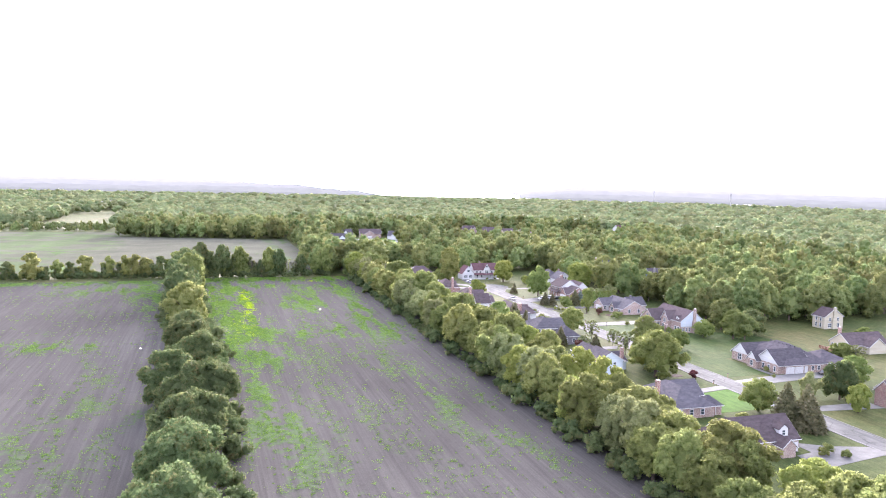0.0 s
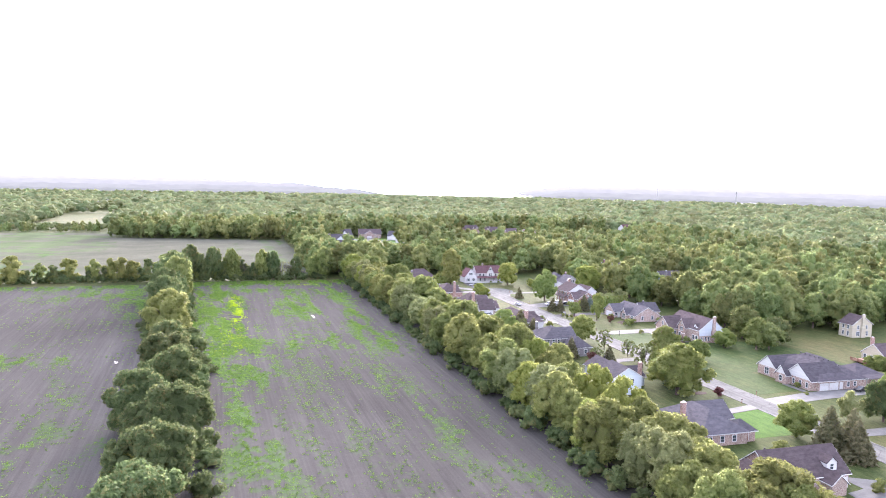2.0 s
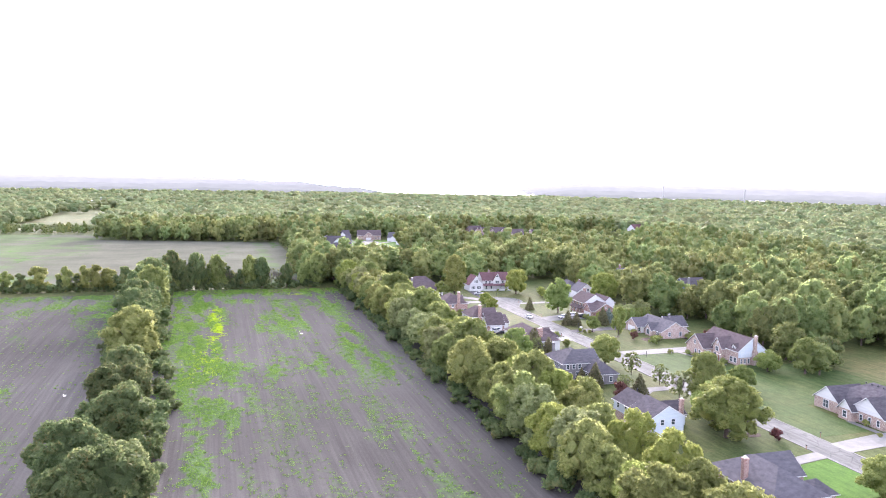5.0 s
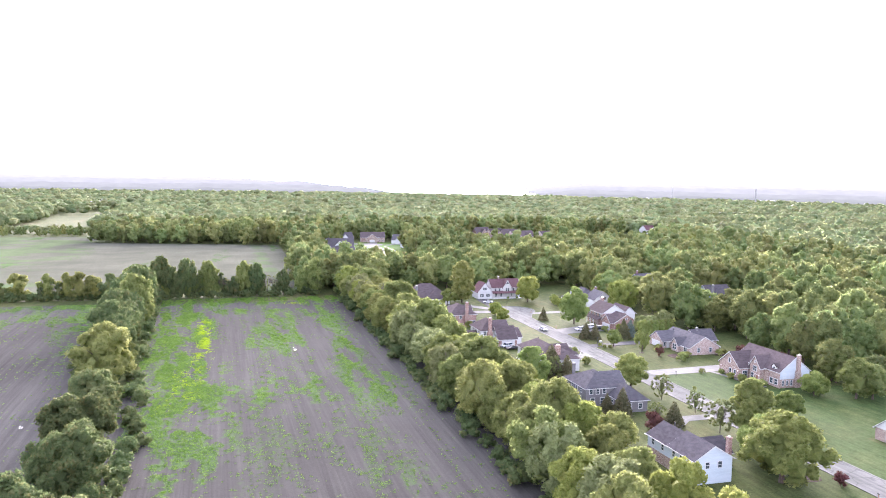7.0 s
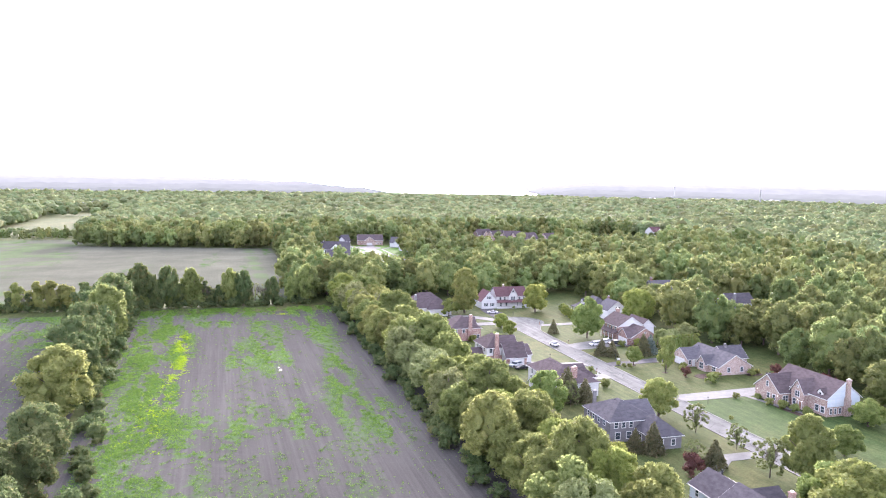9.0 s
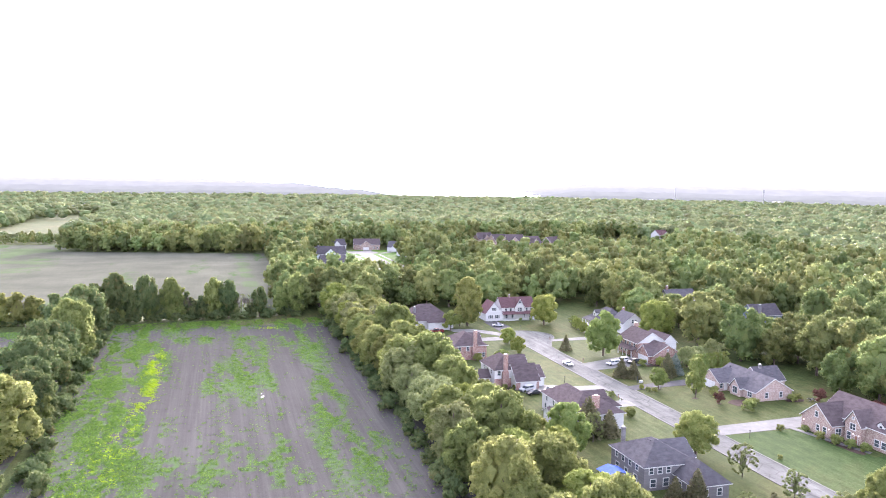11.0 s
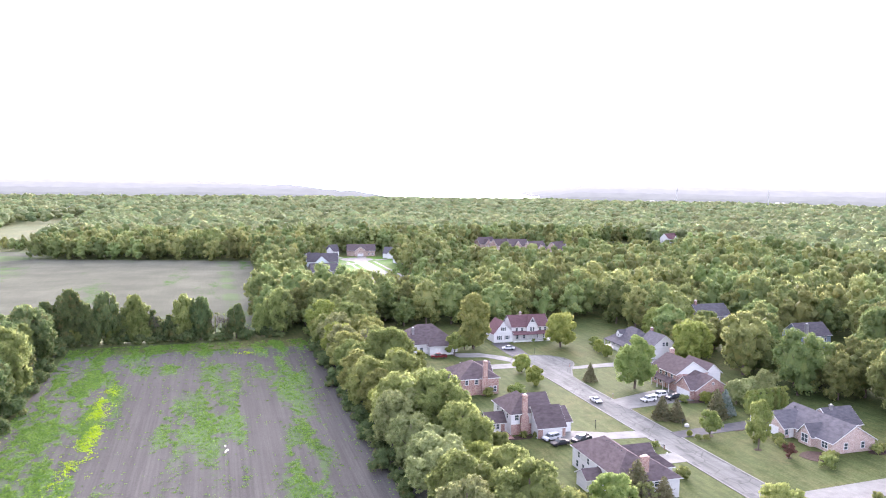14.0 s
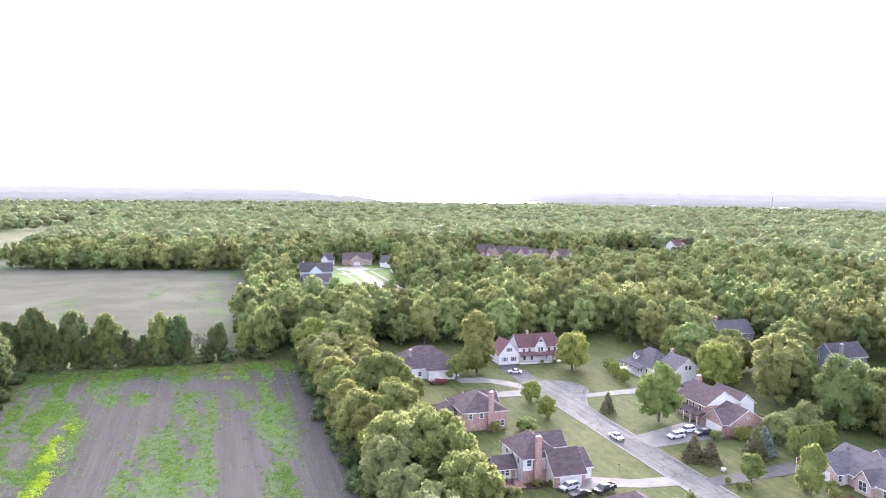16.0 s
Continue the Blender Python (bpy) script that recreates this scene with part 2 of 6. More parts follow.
def grass_material(name, c0, c1, c2):
    m, n, l, b = nodes_of(name)
    big, mid, small = noise_at(n, l, 0.018, detail=5), noise_at(n, l, 0.16, detail=4), noise_at(n, l, 2.2, detail=5)
    r = ramp(n, [(0.3, c0), (0.5, c1), (0.7, c2)])
    mm = n.new("ShaderNodeMath")
    mm.operation = "MULTIPLY_ADD"
    l.new(mid, mm.inputs[0])
    mm.inputs[1].default_value = 0.45
    sh = n.new("ShaderNodeMath")
    sh.operation = "MULTIPLY_ADD"
    l.new(big, sh.inputs[0])
    sh.inputs[1].default_value, sh.inputs[2].default_value = 0.8, -0.12
    l.new(sh.outputs[0], mm.inputs[2])
    l.new(mm.outputs[0], r.inputs[0])
    g = ramp(n, [(0.3, (0.62, 0.64, 0.6)), (0.7, (1.2, 1.2, 1.15))])
    l.new(small, g.inputs[0])
    c = mixed(n, l, 1.0, r.outputs[0], g.outputs[0], "MULTIPLY")
    patch = noise_at(n, l, 0.55, (1, 0.6, 1), 4)
    g2 = ramp(n, [(0.35, (0.8, 0.84, 0.8)), (0.65, (1.16, 1.12, 1.1))])
    l.new(patch, g2.inputs[0])
    c = mixed(n, l, 1.0, c, g2.outputs[0], "MULTIPLY")
    mown = noise_at(n, l, 1.0, (0.9, 0.03, 1), 1.0)
    g3 = ramp(n, [(0.42, (0.9, 0.91, 0.9)), (0.58, (1.08, 1.07, 1.06))])
    l.new(mown, g3.inputs[0])
    l.new(mixed(n, l, 1.0, c, g3.outputs[0], "MULTIPLY"), b.inputs["Base Color"])
    b.inputs["Roughness"].default_value, b.inputs["Specular IOR Level"].default_value = 0.95, 0.05
    bumped(n, l, b, small, 0.6, 0.1)
    return m


def soil_material(name, c0, c1, green, green_at, fine_k=0.1, along=(0.5, 0.012, 1)):
    """Tilled soil: planter tracks along y, damp stains, straw-pale streaks, thin weeds in drifts."""
    m, n, l, b = nodes_of(name)
    rows = noise_at(n, l, 1.0, along, 4.0)
    fine = noise_at(n, l, 1.0, (1.5, 0.03, 1), 4.0)
    damp = noise_at(n, l, 0.014, (1, 0.6, 1), 5.0)
    clod = noise_at(n, l, 3.0, detail=6)
    drift = noise_at(n, l, 0.05, (1, 0.35, 1), 6.0)
    speck = noise_at(n, l, 0.8, detail=5)
    r = ramp(n, [(0.33, c0), (0.68, c1)])
    l.new(damp, r.inputs[0])
    g = ramp(n, [(0.36, (0.9, 0.9, 0.9)), (0.5, (1, 1, 1)), (0.64, (1.12, 1.12, 1.11))])
    l.new(rows, g.inputs[0])
    c = mixed(n, l, 1.0, r.outputs[0], g.outputs[0], "MULTIPLY")
    g2 = ramp(n, [(0.38, (1 - fine_k, 1 - fine_k, 1 - fine_k)), (0.62, (1 + fine_k, 1 + fine_k, 1 + fine_k))])
    l.new(fine, g2.inputs[0])
    c = mixed(n, l, 1.0, c, g2.outputs[0], "MULTIPLY")
    g3 = ramp(n, [(0.3, (0.82, 0.82, 0.82)), (0.7, (1.1, 1.1, 1.1))])
    l.new(clod, g3.inputs[0])
    c = mixed(n, l, 1.0, c, g3.outputs[0], "MULTIPLY")
    mul = n.new("ShaderNodeMath")
    mul.operation = "MULTIPLY_ADD"
    l.new(speck, mul.inputs[0])
    mul.inputs[1].default_value = 0.4
    l.new(drift, mul.inputs[2])
    k = ramp(n, [(green_at, (0, 0, 0)), (green_at + 0.10, (1, 1, 1))])
    l.new(mul.outputs[0], k.inputs[0])
    c = mixed(n, l, k.outputs[0], c, green)
    at = n.new("ShaderNodeAttribute")
    at.attribute_name = "weed"
    sum_ = n.new("ShaderNodeMath")
    sum_.operation = "MULTIPLY_ADD"
    l.new(speck, sum_.inputs[0])
    sum_.inputs[1].default_value = 0.9
    l.new(at.outputs["Fac"], sum_.inputs[2])
    kw = ramp(n, [(0.62, (0, 0, 0)), (0.95, (0.45, 0.45, 0.45))])
    l.new(sum_.outputs[0], kw.inputs[0])
    lush = ramp(n, [(0.35, green), (0.65, tuple(min(1.0, v * 1.7) for v in green))])
    l.new(drift, lush.inputs[0])
    c = mixed(n, l, kw.outputs[0], c, lush.outputs[0])
    l.new(c, b.inputs["Base Color"])
    b.inputs["Roughness"].default_value, b.inputs["Specular IOR Level"].default_value = 0.95, 0.0
    bumped(n, l, b, clod, 0.7, 0.12)
    return m


def asphalt_material():
    """Old grey asphalt with darker patches and tarred cracks."""
    m, n, l, b = nodes_of("asphalt_road")
    big, fine = noise_at(n, l, 0.12, (1, 0.5, 1), 4), noise_at(n, l, 7, detail=4)
    r = ramp(n, [(0.35, (0.07, 0.073, 0.071)), (0.65, (0.112, 0.115, 0.11))])
    l.new(big, r.inputs[0])
    g = ramp(n, [(0.3, (0.8, 0.8, 0.8)), (0.7, (1.08, 1.08, 1.08))])
    l.new(fine, g.inputs[0])
    c = mixed(n, l, 1.0, r.outputs[0], g.outputs[0], "MULTIPLY")
    wear = noise_at(n, l, 1.0, (0.7, 0.03, 1), 3.0)
    w_ = ramp(n, [(0.36, (0.8, 0.8, 0.8)), (0.5, (1, 1, 1)), (0.66, (1.16, 1.16, 1.15))])
    l.new(wear, w_.inputs[0])
    c = mixed(n, l, 1.0, c, w_.outputs[0], "MULTIPLY")
    patch = noise_at(n, l, 0.3, (1.4, 0.5, 1), 2.0)
    p_ = ramp(n, [(0.36, (0.72, 0.72, 0.74)), (0.4, (1, 1, 1))])
    l.new(patch, p_.inputs[0])
    c = mixed(n, l, 1.0, c, p_.outputs[0], "MULTIPLY")
    tc, vo = n.new("ShaderNodeTexCoord"), n.new("ShaderNodeTexVoronoi")
    vo.feature = "DISTANCE_TO_EDGE"
    vo.inputs["Scale"].default_value = 0.22
    l.new(tc.outputs["Object"], vo.inputs["Vector"])
    k = ramp(n, [(0.0, (0.45, 0.45, 0.45)), (0.035, (1, 1, 1))])
    l.new(vo.outputs["Distance"], k.inputs[0])
    c = mixed(n, l, 0.7, c, k.outputs[0], "MULTIPLY")
    l.new(c, b.inputs["Base Color"])
    b.inputs["Roughness"].default_value, b.inputs["Specular IOR Level"].default_value = 0.95, 0.08
    bumped(n, l, b, fine, 0.3, 0.02)
    return m


M_GRASS = grass_material("grass_ground", (0.037, 0.056, 0.02), (0.056, 0.069, 0.026), (0.083, 0.079, 0.035))
M_LAWN_LUSH = grass_material("lawn_lush", (0.036, 0.085, 0.013), (0.048, 0.105, 0.016), (0.07, 0.115, 0.022))
M_LAWN = grass_material("lawn_green", (0.031, 0.053, 0.018), (0.04, 0.064, 0.022), (0.058, 0.071, 0.027))
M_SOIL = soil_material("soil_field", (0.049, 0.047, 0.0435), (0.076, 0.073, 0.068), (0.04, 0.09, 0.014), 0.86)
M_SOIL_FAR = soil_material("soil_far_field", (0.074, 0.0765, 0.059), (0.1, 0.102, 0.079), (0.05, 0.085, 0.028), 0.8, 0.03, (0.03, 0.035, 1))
M_ROAD = asphalt_material()
M_WATER, qn, ql, qb = nodes_of("water")
qb.inputs["Base Color"].default_value = (0.05, 0.07, 0.08, 1)
qb.inputs["Roughness"].default_value = 0.08
ripple = noise_at(qn, ql, 0.05, (1, 1, 1), 4)
bumped(qn, ql, qb, ripple, 0.15, 0.5)

# ---- building helpers ----
def obj(name, bm, mat, parent=None, label=""):
    me = bpy.data.meshes.new(name)
    bm.to_mesh(me)
    bm.free()
    if mat:
        me.materials.append(mat)
    ob = new(name, me)
    ob.parent = parent
    return tagged(ob, label)


part = obj


def empty(name, x, y, z=0.0, rz=0.0):
    ob = new(name)
    ob.matrix_basis = pose(x, y, z, 0, 0, rz)
    ob.empty_display_size = 0.5
    return ob


def add_box(bm, x0, x1, y0, y1, z0, z1, bevel=0.0):
    vs = [bm.verts.new(p) for p in ((x0, y0, z0), (x1, y0, z0), (x1, y1, z0), (x0, y1, z0), (x0, y0, z1), (x1, y0, z1), (x1, y1, z1), (x0, y1, z1))]
    fs = [bm.faces.new([vs[i] for i in f]) for f in ((3, 2, 1, 0), (4, 5, 6, 7), (0, 1, 5, 4), (1, 2, 6, 5), (2, 3, 7, 6), (3, 0, 4, 7))]
    if bevel:
        es = {e for f in fs for e in f.edges}
        bmesh.ops.bevel(bm, geom=list(es), offset=bevel, segments=1, affect="EDGES")
    return bm


def box(*a, bevel=0.0):
    return add_box(bmesh.new(), *a, bevel=bevel)


def add_prism(bm, poly, a, b, axis):
    """A polygon of (across, up) drawn out from a to b along axis."""
    def p(u, w, v):
        return (u, v, w) if axis == "y" else (v, u, w)
    lo, hi = [bm.verts.new(p(u, w, a)) for u, w in poly], [bm.verts.new(p(u, w, b)) for u, w in poly]
    k = len(poly)
    bm.faces.new(lo)
    bm.faces.new(hi[::-1])
    for i in range(k):
        bm.faces.new((lo[i], hi[i], hi[(i + 1) % k], lo[(i + 1) % k]))
    return bm


def clean(bm):
    bmesh.ops.recalc_face_normals(bm, faces=bm.faces)
    return bm


def np_object(name, V, F, mat):
    me = bpy.data.meshes.new(name)
    me.from_pydata(V.tolist(), [], F.tolist())
    me.materials.append(mat)
    return new(name, me)


ICO = {}
for sub in (1, 2):
    tmp = bmesh.new()
    bmesh.ops.create_icosphere(tmp, subdivisions=sub, radius=1.0)
    ICO[sub] = (np.array([v.co[:] for v in tmp.verts]), np.array([[v.index for v in f.verts] for f in tmp.faces]))
    tmp.free()

# ---- plants ----
def unit(rng, k):
    v = rng.normal(size=(k, 3))
    return v / np.linalg.norm(v, axis=1, keepdims=True)


def lump(rng, sub, centre, radius, rough):
    """One uneven lobe of a crown."""
    V, F = ICO[sub]
    d = 1 + rough * (np.sin(V @ rng.normal(size=3) * 3.1 + rng.uniform(0, 6)) * 0.5 + rng.normal(size=len(V)) * 0.45)
    return V * d[:, None] * radius + centre, F


def leaf_quads(rng, at, out, size):
    """Small bent leaf sprays at the places given, facing roughly outwards."""
    k = len(at)
    nrm = out + rng.normal(size=(k, 3)) * 0.95
    nrm /= np.linalg.norm(nrm, axis=1, keepdims=True)
    a = np.cross(nrm, unit(rng, k))
    a /= np.linalg.norm(a, axis=1, keepdims=True)
    b = np.cross(nrm, a)
    s = (size * rng.uniform(0.55, 1.25, k))[:, None]
    w = s * rng.uniform(0.5, 0.9, (k, 1))
    V = np.stack([at - a * s - b * w * 0.6, at + a * s - b * w * 0.6 + nrm * s * 0.2, at + b * w * 1.3 - nrm * s * 0.25], 1).reshape(-1, 3)
    return V, np.arange(3 * k).reshape(-1, 3)


def gather(parts):
    Vs, Fs, base = [], [], 0
    for V, F in parts:
        Vs.append(V)
        Fs.append(F + base)
        base += len(V)
    return np.concatenate(Vs), np.concatenate(Fs)


def crown_shape(seed, height, radius, low, lobes, leaves, leaf, pointed=0.0, sub=1, lobe_r=(0.3, 0.45), core=0.7, core_sub=2):
    """A broad crown: a few great boughs, each a billow of small uneven lobes under leaf sprays, from low up to height."""
    rng = np.random.default_rng(seed)
    mid, half = (height + low) / 2, (height - low) / 2
    vs = min(1.25, half / radius)
    ga = np.pi * (3 - np.sqrt(5))
    parts, boughs = [], []
    nb = int(min(15, max(8, lobes // 5)))
    for i in range(nb):
        w = 0.98 - 1.8 * i / (nb - 1) + rng.normal() * 0.06
        full = np.sqrt(max(0.0, 1 - w * w)) if w > 0 else 1 - 0.45 * w * w
        a = ga * i + seed + rng.normal() * 0.2
        d = np.array([full * np.cos(a), full * np.sin(a), w])
        br = radius * rng.uniform(0.32, 0.45) * (1 - 0.35 * pointed * max(0.0, w))
        side = max(0.0, radius * (1 - pointed * max(0.0, w)) - br) * rng.uniform(0.82, 1.05)
        c = np.array([d[0] * side, d[1] * side, mid + w * (half - br * vs * 0.95)])
        boughs.append((c, br, d / np.linalg.norm(d)))
        if core > 0.5:
            parts.append(lump(rng, sub, c, br * np.array([0.66, 0.66, 0.66 * vs]), 0.12))
    cs, rs, ds = [], [], []
    for i in range(lobes):
        c, br, d = boughs[i % nb]
        u = unit(rng, 1)[0] * 0.85 + d * 0.75 + np.array([0, 0, 0.18])
        u /= np.linalg.norm(u)
        lr = radius * rng.uniform(*lobe_r)
        at = c + u * np.array([1, 1, vs]) * (br * rng.uniform(0.78, 1.0) - lr * 0.25)
        at[2] = min(at[2], height - lr * 0.7)
        cs.append(at), rs.append(lr), ds.append(u)
        parts.append(lump(rng, sub, at, lr * np.array([0.86, 0.86, 0.8]), 0.26))
    parts.append(lump(rng, core_sub, np.array([0, 0, mid - half * 0.08]), np.array([radius * core * 0.66, radius * core * 0.66, half * 0.66]), 0.1))
    cs, rs, ds = np.array(cs), np.array(rs), np.array(ds)
    pick = rng.integers(0, lobes, leaves)
    out = unit(rng, leaves) + ds[pick] * 0.8 + np.array([0, 0, 0.2])
    out /= np.linalg.norm(out, axis=1, keepdims=True)
    at = cs[pick] + out * (rs[pick] * rng.uniform(0.7, 1.3, leaves))[:, None]
    parts.append(leaf_quads(rng, at, out, leaf))
    V, F = gather(parts)
    V[:, 2] = np.maximum(V[:, 2], min(low, 0.05))
    return V, F


def conifer_shape(seed, height, radius, tiers, per, leaf):
    """A spruce: tiers of drooping boughs round a stem, narrowing to the tip."""
    rng = np.random.default_rng(seed)
    parts = []
    V, F = ICO[1]
    cone = V.copy()
    up = (cone[:, 2] + 1) / 2
    cone[:, :2] *= ((1.02 - up) * 0.95 / np.maximum(0.25, np.sqrt(1 - np.minimum(0.95, cone[:, 2] ** 2))))[:, None]
    parts.append((np.c_[cone[:, :2] * radius * 0.75, 0.4 + up * (height * 0.93)], F))
    for i in range(tiers):
        f = i / tiers
        z, r = 0.5 + (height - 0.8) * f, radius * (1 - f) ** 0.85 + 0.12
        k = max(5, int(per * (1 - f) + 4))
        ang = rng.uniform(0, 6.28) + np.arange(k) / k * 6.28 + rng.normal(size=k) * 0.15
        rr = r * rng.uniform(0.55, 1.08, k)
        at = np.c_[np.cos(ang) * rr, np.sin(ang) * rr, z + rng.normal(size=k) * 0.12 - rr * 0.12]
        out = np.c_[np.cos(ang) * 0.6, np.sin(ang) * 0.6, np.full(k, 0.7)]
        parts.append(leaf_quads(rng, at, out, leaf * (0.7 + 0.5 * (1 - f))))
    return gather(parts)


def trunk_bm(height, radius, seed, limbs=5):
    rng = random.Random(seed)
    bm = bmesh.new()

    def tube(p, q, r0, r1, n=7):
        d = (q - p).normalized()
        m = d.to_track_quat("Z", "Y").to_matrix()
        a = [bm.verts.new(p + m @ Vector((math.cos(i / n * 6.283) * r0, math.sin(i / n * 6.283) * r0, 0))) for i in range(n)]
        b = [bm.verts.new(q + m @ Vector((math.cos(i / n * 6.283) * r1, math.sin(i / n * 6.283) * r1, 0))) for i in range(n)]
        for i in range(n):
            bm.faces.new((a[i], a[(i + 1) % n], b[(i + 1) % n], b[i]))
        bm.faces.new(b)

    knee = Vector((rng.uniform(-0.2, 0.2), rng.uniform(-0.2, 0.2), height * 0.45))
    tube(Vector((0, 0, -0.2)), knee, radius * 1.3, radius * 0.85)
    tip = knee + Vector((rng.uniform(-0.5, 0.5), rng.uniform(-0.5, 0.5), height * 0.4))
    tube(knee, tip, radius * 0.85, radius * 0.25)
    for i in range(limbs):
        a = i / limbs * 6.283 + rng.uniform(-0.4, 0.4)
        s = knee * rng.uniform(0.75, 1.1)
        tube(s, s + Vector((math.cos(a) * height * 0.25, math.sin(a) * height * 0.25, height * rng.uniform(0.15, 0.3))), radius * 0.45, radius * 0.12, 5)
    return bm


def twig_bm(height, radius, seed):
    """A bare tree: stem, boughs, branches and twigs, each thinner than the last."""
    rng = random.Random(seed)
    bm = bmesh.new()

    def grow(p, d, length, r, level):
        q = p + d * length
        m = d.to_track_quat("Z", "Y").to_matrix()
        k = 5 if level < 2 else 3
        a = [bm.verts.new(p + m @ Vector((math.cos(i / k * 6.283) * r, math.sin(i / k * 6.283) * r, 0))) for i in range(k)]
        b = [bm.verts.new(q + m @ Vector((math.cos(i / k * 6.283) * r * 0.6, math.sin(i / k * 6.283) * r * 0.6, 0))) for i in range(k)]
        for i in range(k):
            bm.faces.new((a[i], a[(i + 1) % k], b[(i + 1) % k], b[i]))
        if level < 4:
            for i in range(5 if level < 2 else 4):
                side = m @ Vector((math.cos(i * 1.9 + rng.uniform(0, 1)), math.sin(i * 1.9 + rng.uniform(0, 1)), 0))
                grow(p + d * length * rng.uniform(0.55, 1.0), (d * rng.uniform(0.7, 1.1) + side * rng.uniform(0.45, 0.8) + Vector((0, 0, 0.15))).normalized(), length * rng.uniform(0.52, 0.72), r * 0.5, level + 1)

    grow(Vector((0, 0, -0.2)), Vector((rng.uniform(-0.06, 0.06), rng.uniform(-0.06, 0.06), 1)).normalized(), height * 0.4, radius, 0)
    return bm


KINDS = {}


def tree_kind(key, shapes, mat, height, trunk_r, name, label, category, crown_name="crown"):
    """Mother trees of a kind, kept for copying; each has a trunk and a crown."""
    KINDS[key] = (shapes, mat, height, trunk_r, name, label, category, crown_name, [])


def plant(key, x, y, scale=1.0, tall=1.0, group="", label="", seed=None, z=0.0):
    shapes, mat, height, trunk_r, name, text, category, crown_name, made = KINDS[key]
    rng = random.Random(seed if seed is not None else hash((round(x, 1), round(y, 1))) & 0xffff)
    i = rng.randrange(len(shapes))
    while len(made) < len(shapes):
        V, F = shapes[len(made)]
        cm = bpy.data.meshes.new(crown_name)
        cm.from_pydata(V.tolist(), [], F.tolist())
        cm.materials.append(mat)
        bm = (twig_bm if key in ("thin", "bare") else trunk_bm)(height, trunk_r, len(made)) if trunk_r else None
        tm = None
        if bm:
            tm = bpy.data.meshes.new("trunk")
            bm.to_mesh(tm)
            bm.free()
            tm.materials.append(M_TWIG if key in ("thin", "bare") else M_BARK)
        made.append((cm, tm))
    cm, tm = made[i]
    if tm is None:
        root = new(name, cm)
    else:
        root = new(name)
        new(crown_name, cm).parent = root
        new("trunk", tm).parent = root
    root.matrix_basis = pose(x, y, z, 0, 0, rng.uniform(0, 360)) @ Matrix.Diagonal((scale, scale, scale * tall, 1))
    return tagged(root, label or text, category, group)


LOBE = (0.14, 0.25)
tree_kind("row", [crown_shape(s, 14, 5.6, 0.6, 64, 3900, 0.34, lobe_r=LOBE) for s in range(1, 6)], M_LEAF, 14, 0.32, "tree", "full green broadleaf tree in a dense tree row", "tree")
tree_kind("rowyellow", [crown_shape(s, 14, 5.6, 0.6, 64, 3900, 0.34, lobe_r=LOBE) for s in range(6, 9)], M_LEAF_YELLOW, 14, 0.32, "tree", "yellow-green broadleaf tree in a dense tree row", "tree")
tree_kind("rowpale", [crown_shape(s, 14, 5.6, 0.6, 64, 3900, 0.34, lobe_r=LOBE) for s in range(9, 11)], M_LEAF_PALE, 14, 0.32, "tree", "pale grey-green broadleaf tree in a dense tree row", "tree")
tree_kind("grand", [crown_shape(s, 17, 8.0, 0.8, 96, 7400, 0.36, lobe_r=(0.115, 0.2), core=0.74) for s in range(16, 20)], M_LEAF, 17, 0.45, "tree", "very large full green tree with a domed crown", "tree")
tree_kind("grandolive", [crown_shape(s, 15, 8.0, 0.4, 96, 7400, 0.36, lobe_r=(0.115, 0.2), core=0.74) for s in range(121, 125)], M_LEAF_OLIVE, 15, 0.45, "tree", "large olive-green tree with a domed crown between two fields", "tree")
tree_kind("olive", [crown_shape(s, 13, 6.6, 0.3, 64, 4100, 0.36, lobe_r=LOBE) for s in range(11, 15)], M_LEAF_OLIVE, 13, 0.34, "tree", "broad olive-green tree with browning leaf tips in a tree row", "tree")
tree_kind("hedge", [crown_shape(s, 16, 4.8, 0.2, 36, 1700, 0.46, 0.25, lobe_r=(0.18, 0.3)) for s in range(21, 25)], M_LEAF_OLIVE, 16, 0.25, "hedgerow_tree", "green hedgerow tree between two fields", "tree")
tree_kind("hedgeyellow", [crown_shape(s, 16, 4.8, 0.2, 36, 1700, 0.46, 0.25, lobe_r=(0.18, 0.3)) for s in range(25, 27)], M_LEAF, 16, 0.25, "hedgerow_tree", "light yellow-green hedgerow tree between two fields", "tree")
tree_kind("yard", [crown_shape(s, 12, 4.9, 0.35, 84, 6400, 0.24, 0.12, lobe_r=(0.12, 0.2), core=0.78) for s in range(31, 35)], M_LEAF_BRIGHT, 12, 0.26, "tree", "round bright green tree on a mown lawn", "tree")
tree_kind("yardoval", [crown_shape(s, 15, 4.9, 0.3, 90, 6400, 0.25, 0.15, lobe_r=(0.12, 0.2), core=0.86) for s in range(41, 43)], M_LEAF, 15, 0.28, "tree", "tall oval dense green tree on a lawn", "tree")
tree_kind("small", [crown_shape(s, 5, 2.0, 0.9, 44, 2000, 0.13, 0.2, lobe_r=(0.15, 0.25)) for s in range(51, 54)], M_LEAF_BRIGHT, 5, 0.1, "tree", "small young green tree on a lawn", "tree")
tree_kind("yellow", [crown_shape(s, 10, 4.8, 0.3, 70, 5200, 0.25, lobe_r=(0.13, 0.22), core=0.76) for s in range(61, 63)], M_LEAF_YELLOW, 10, 0.24, "tree", "yellow-green leafy tree on a lawn", "tree")
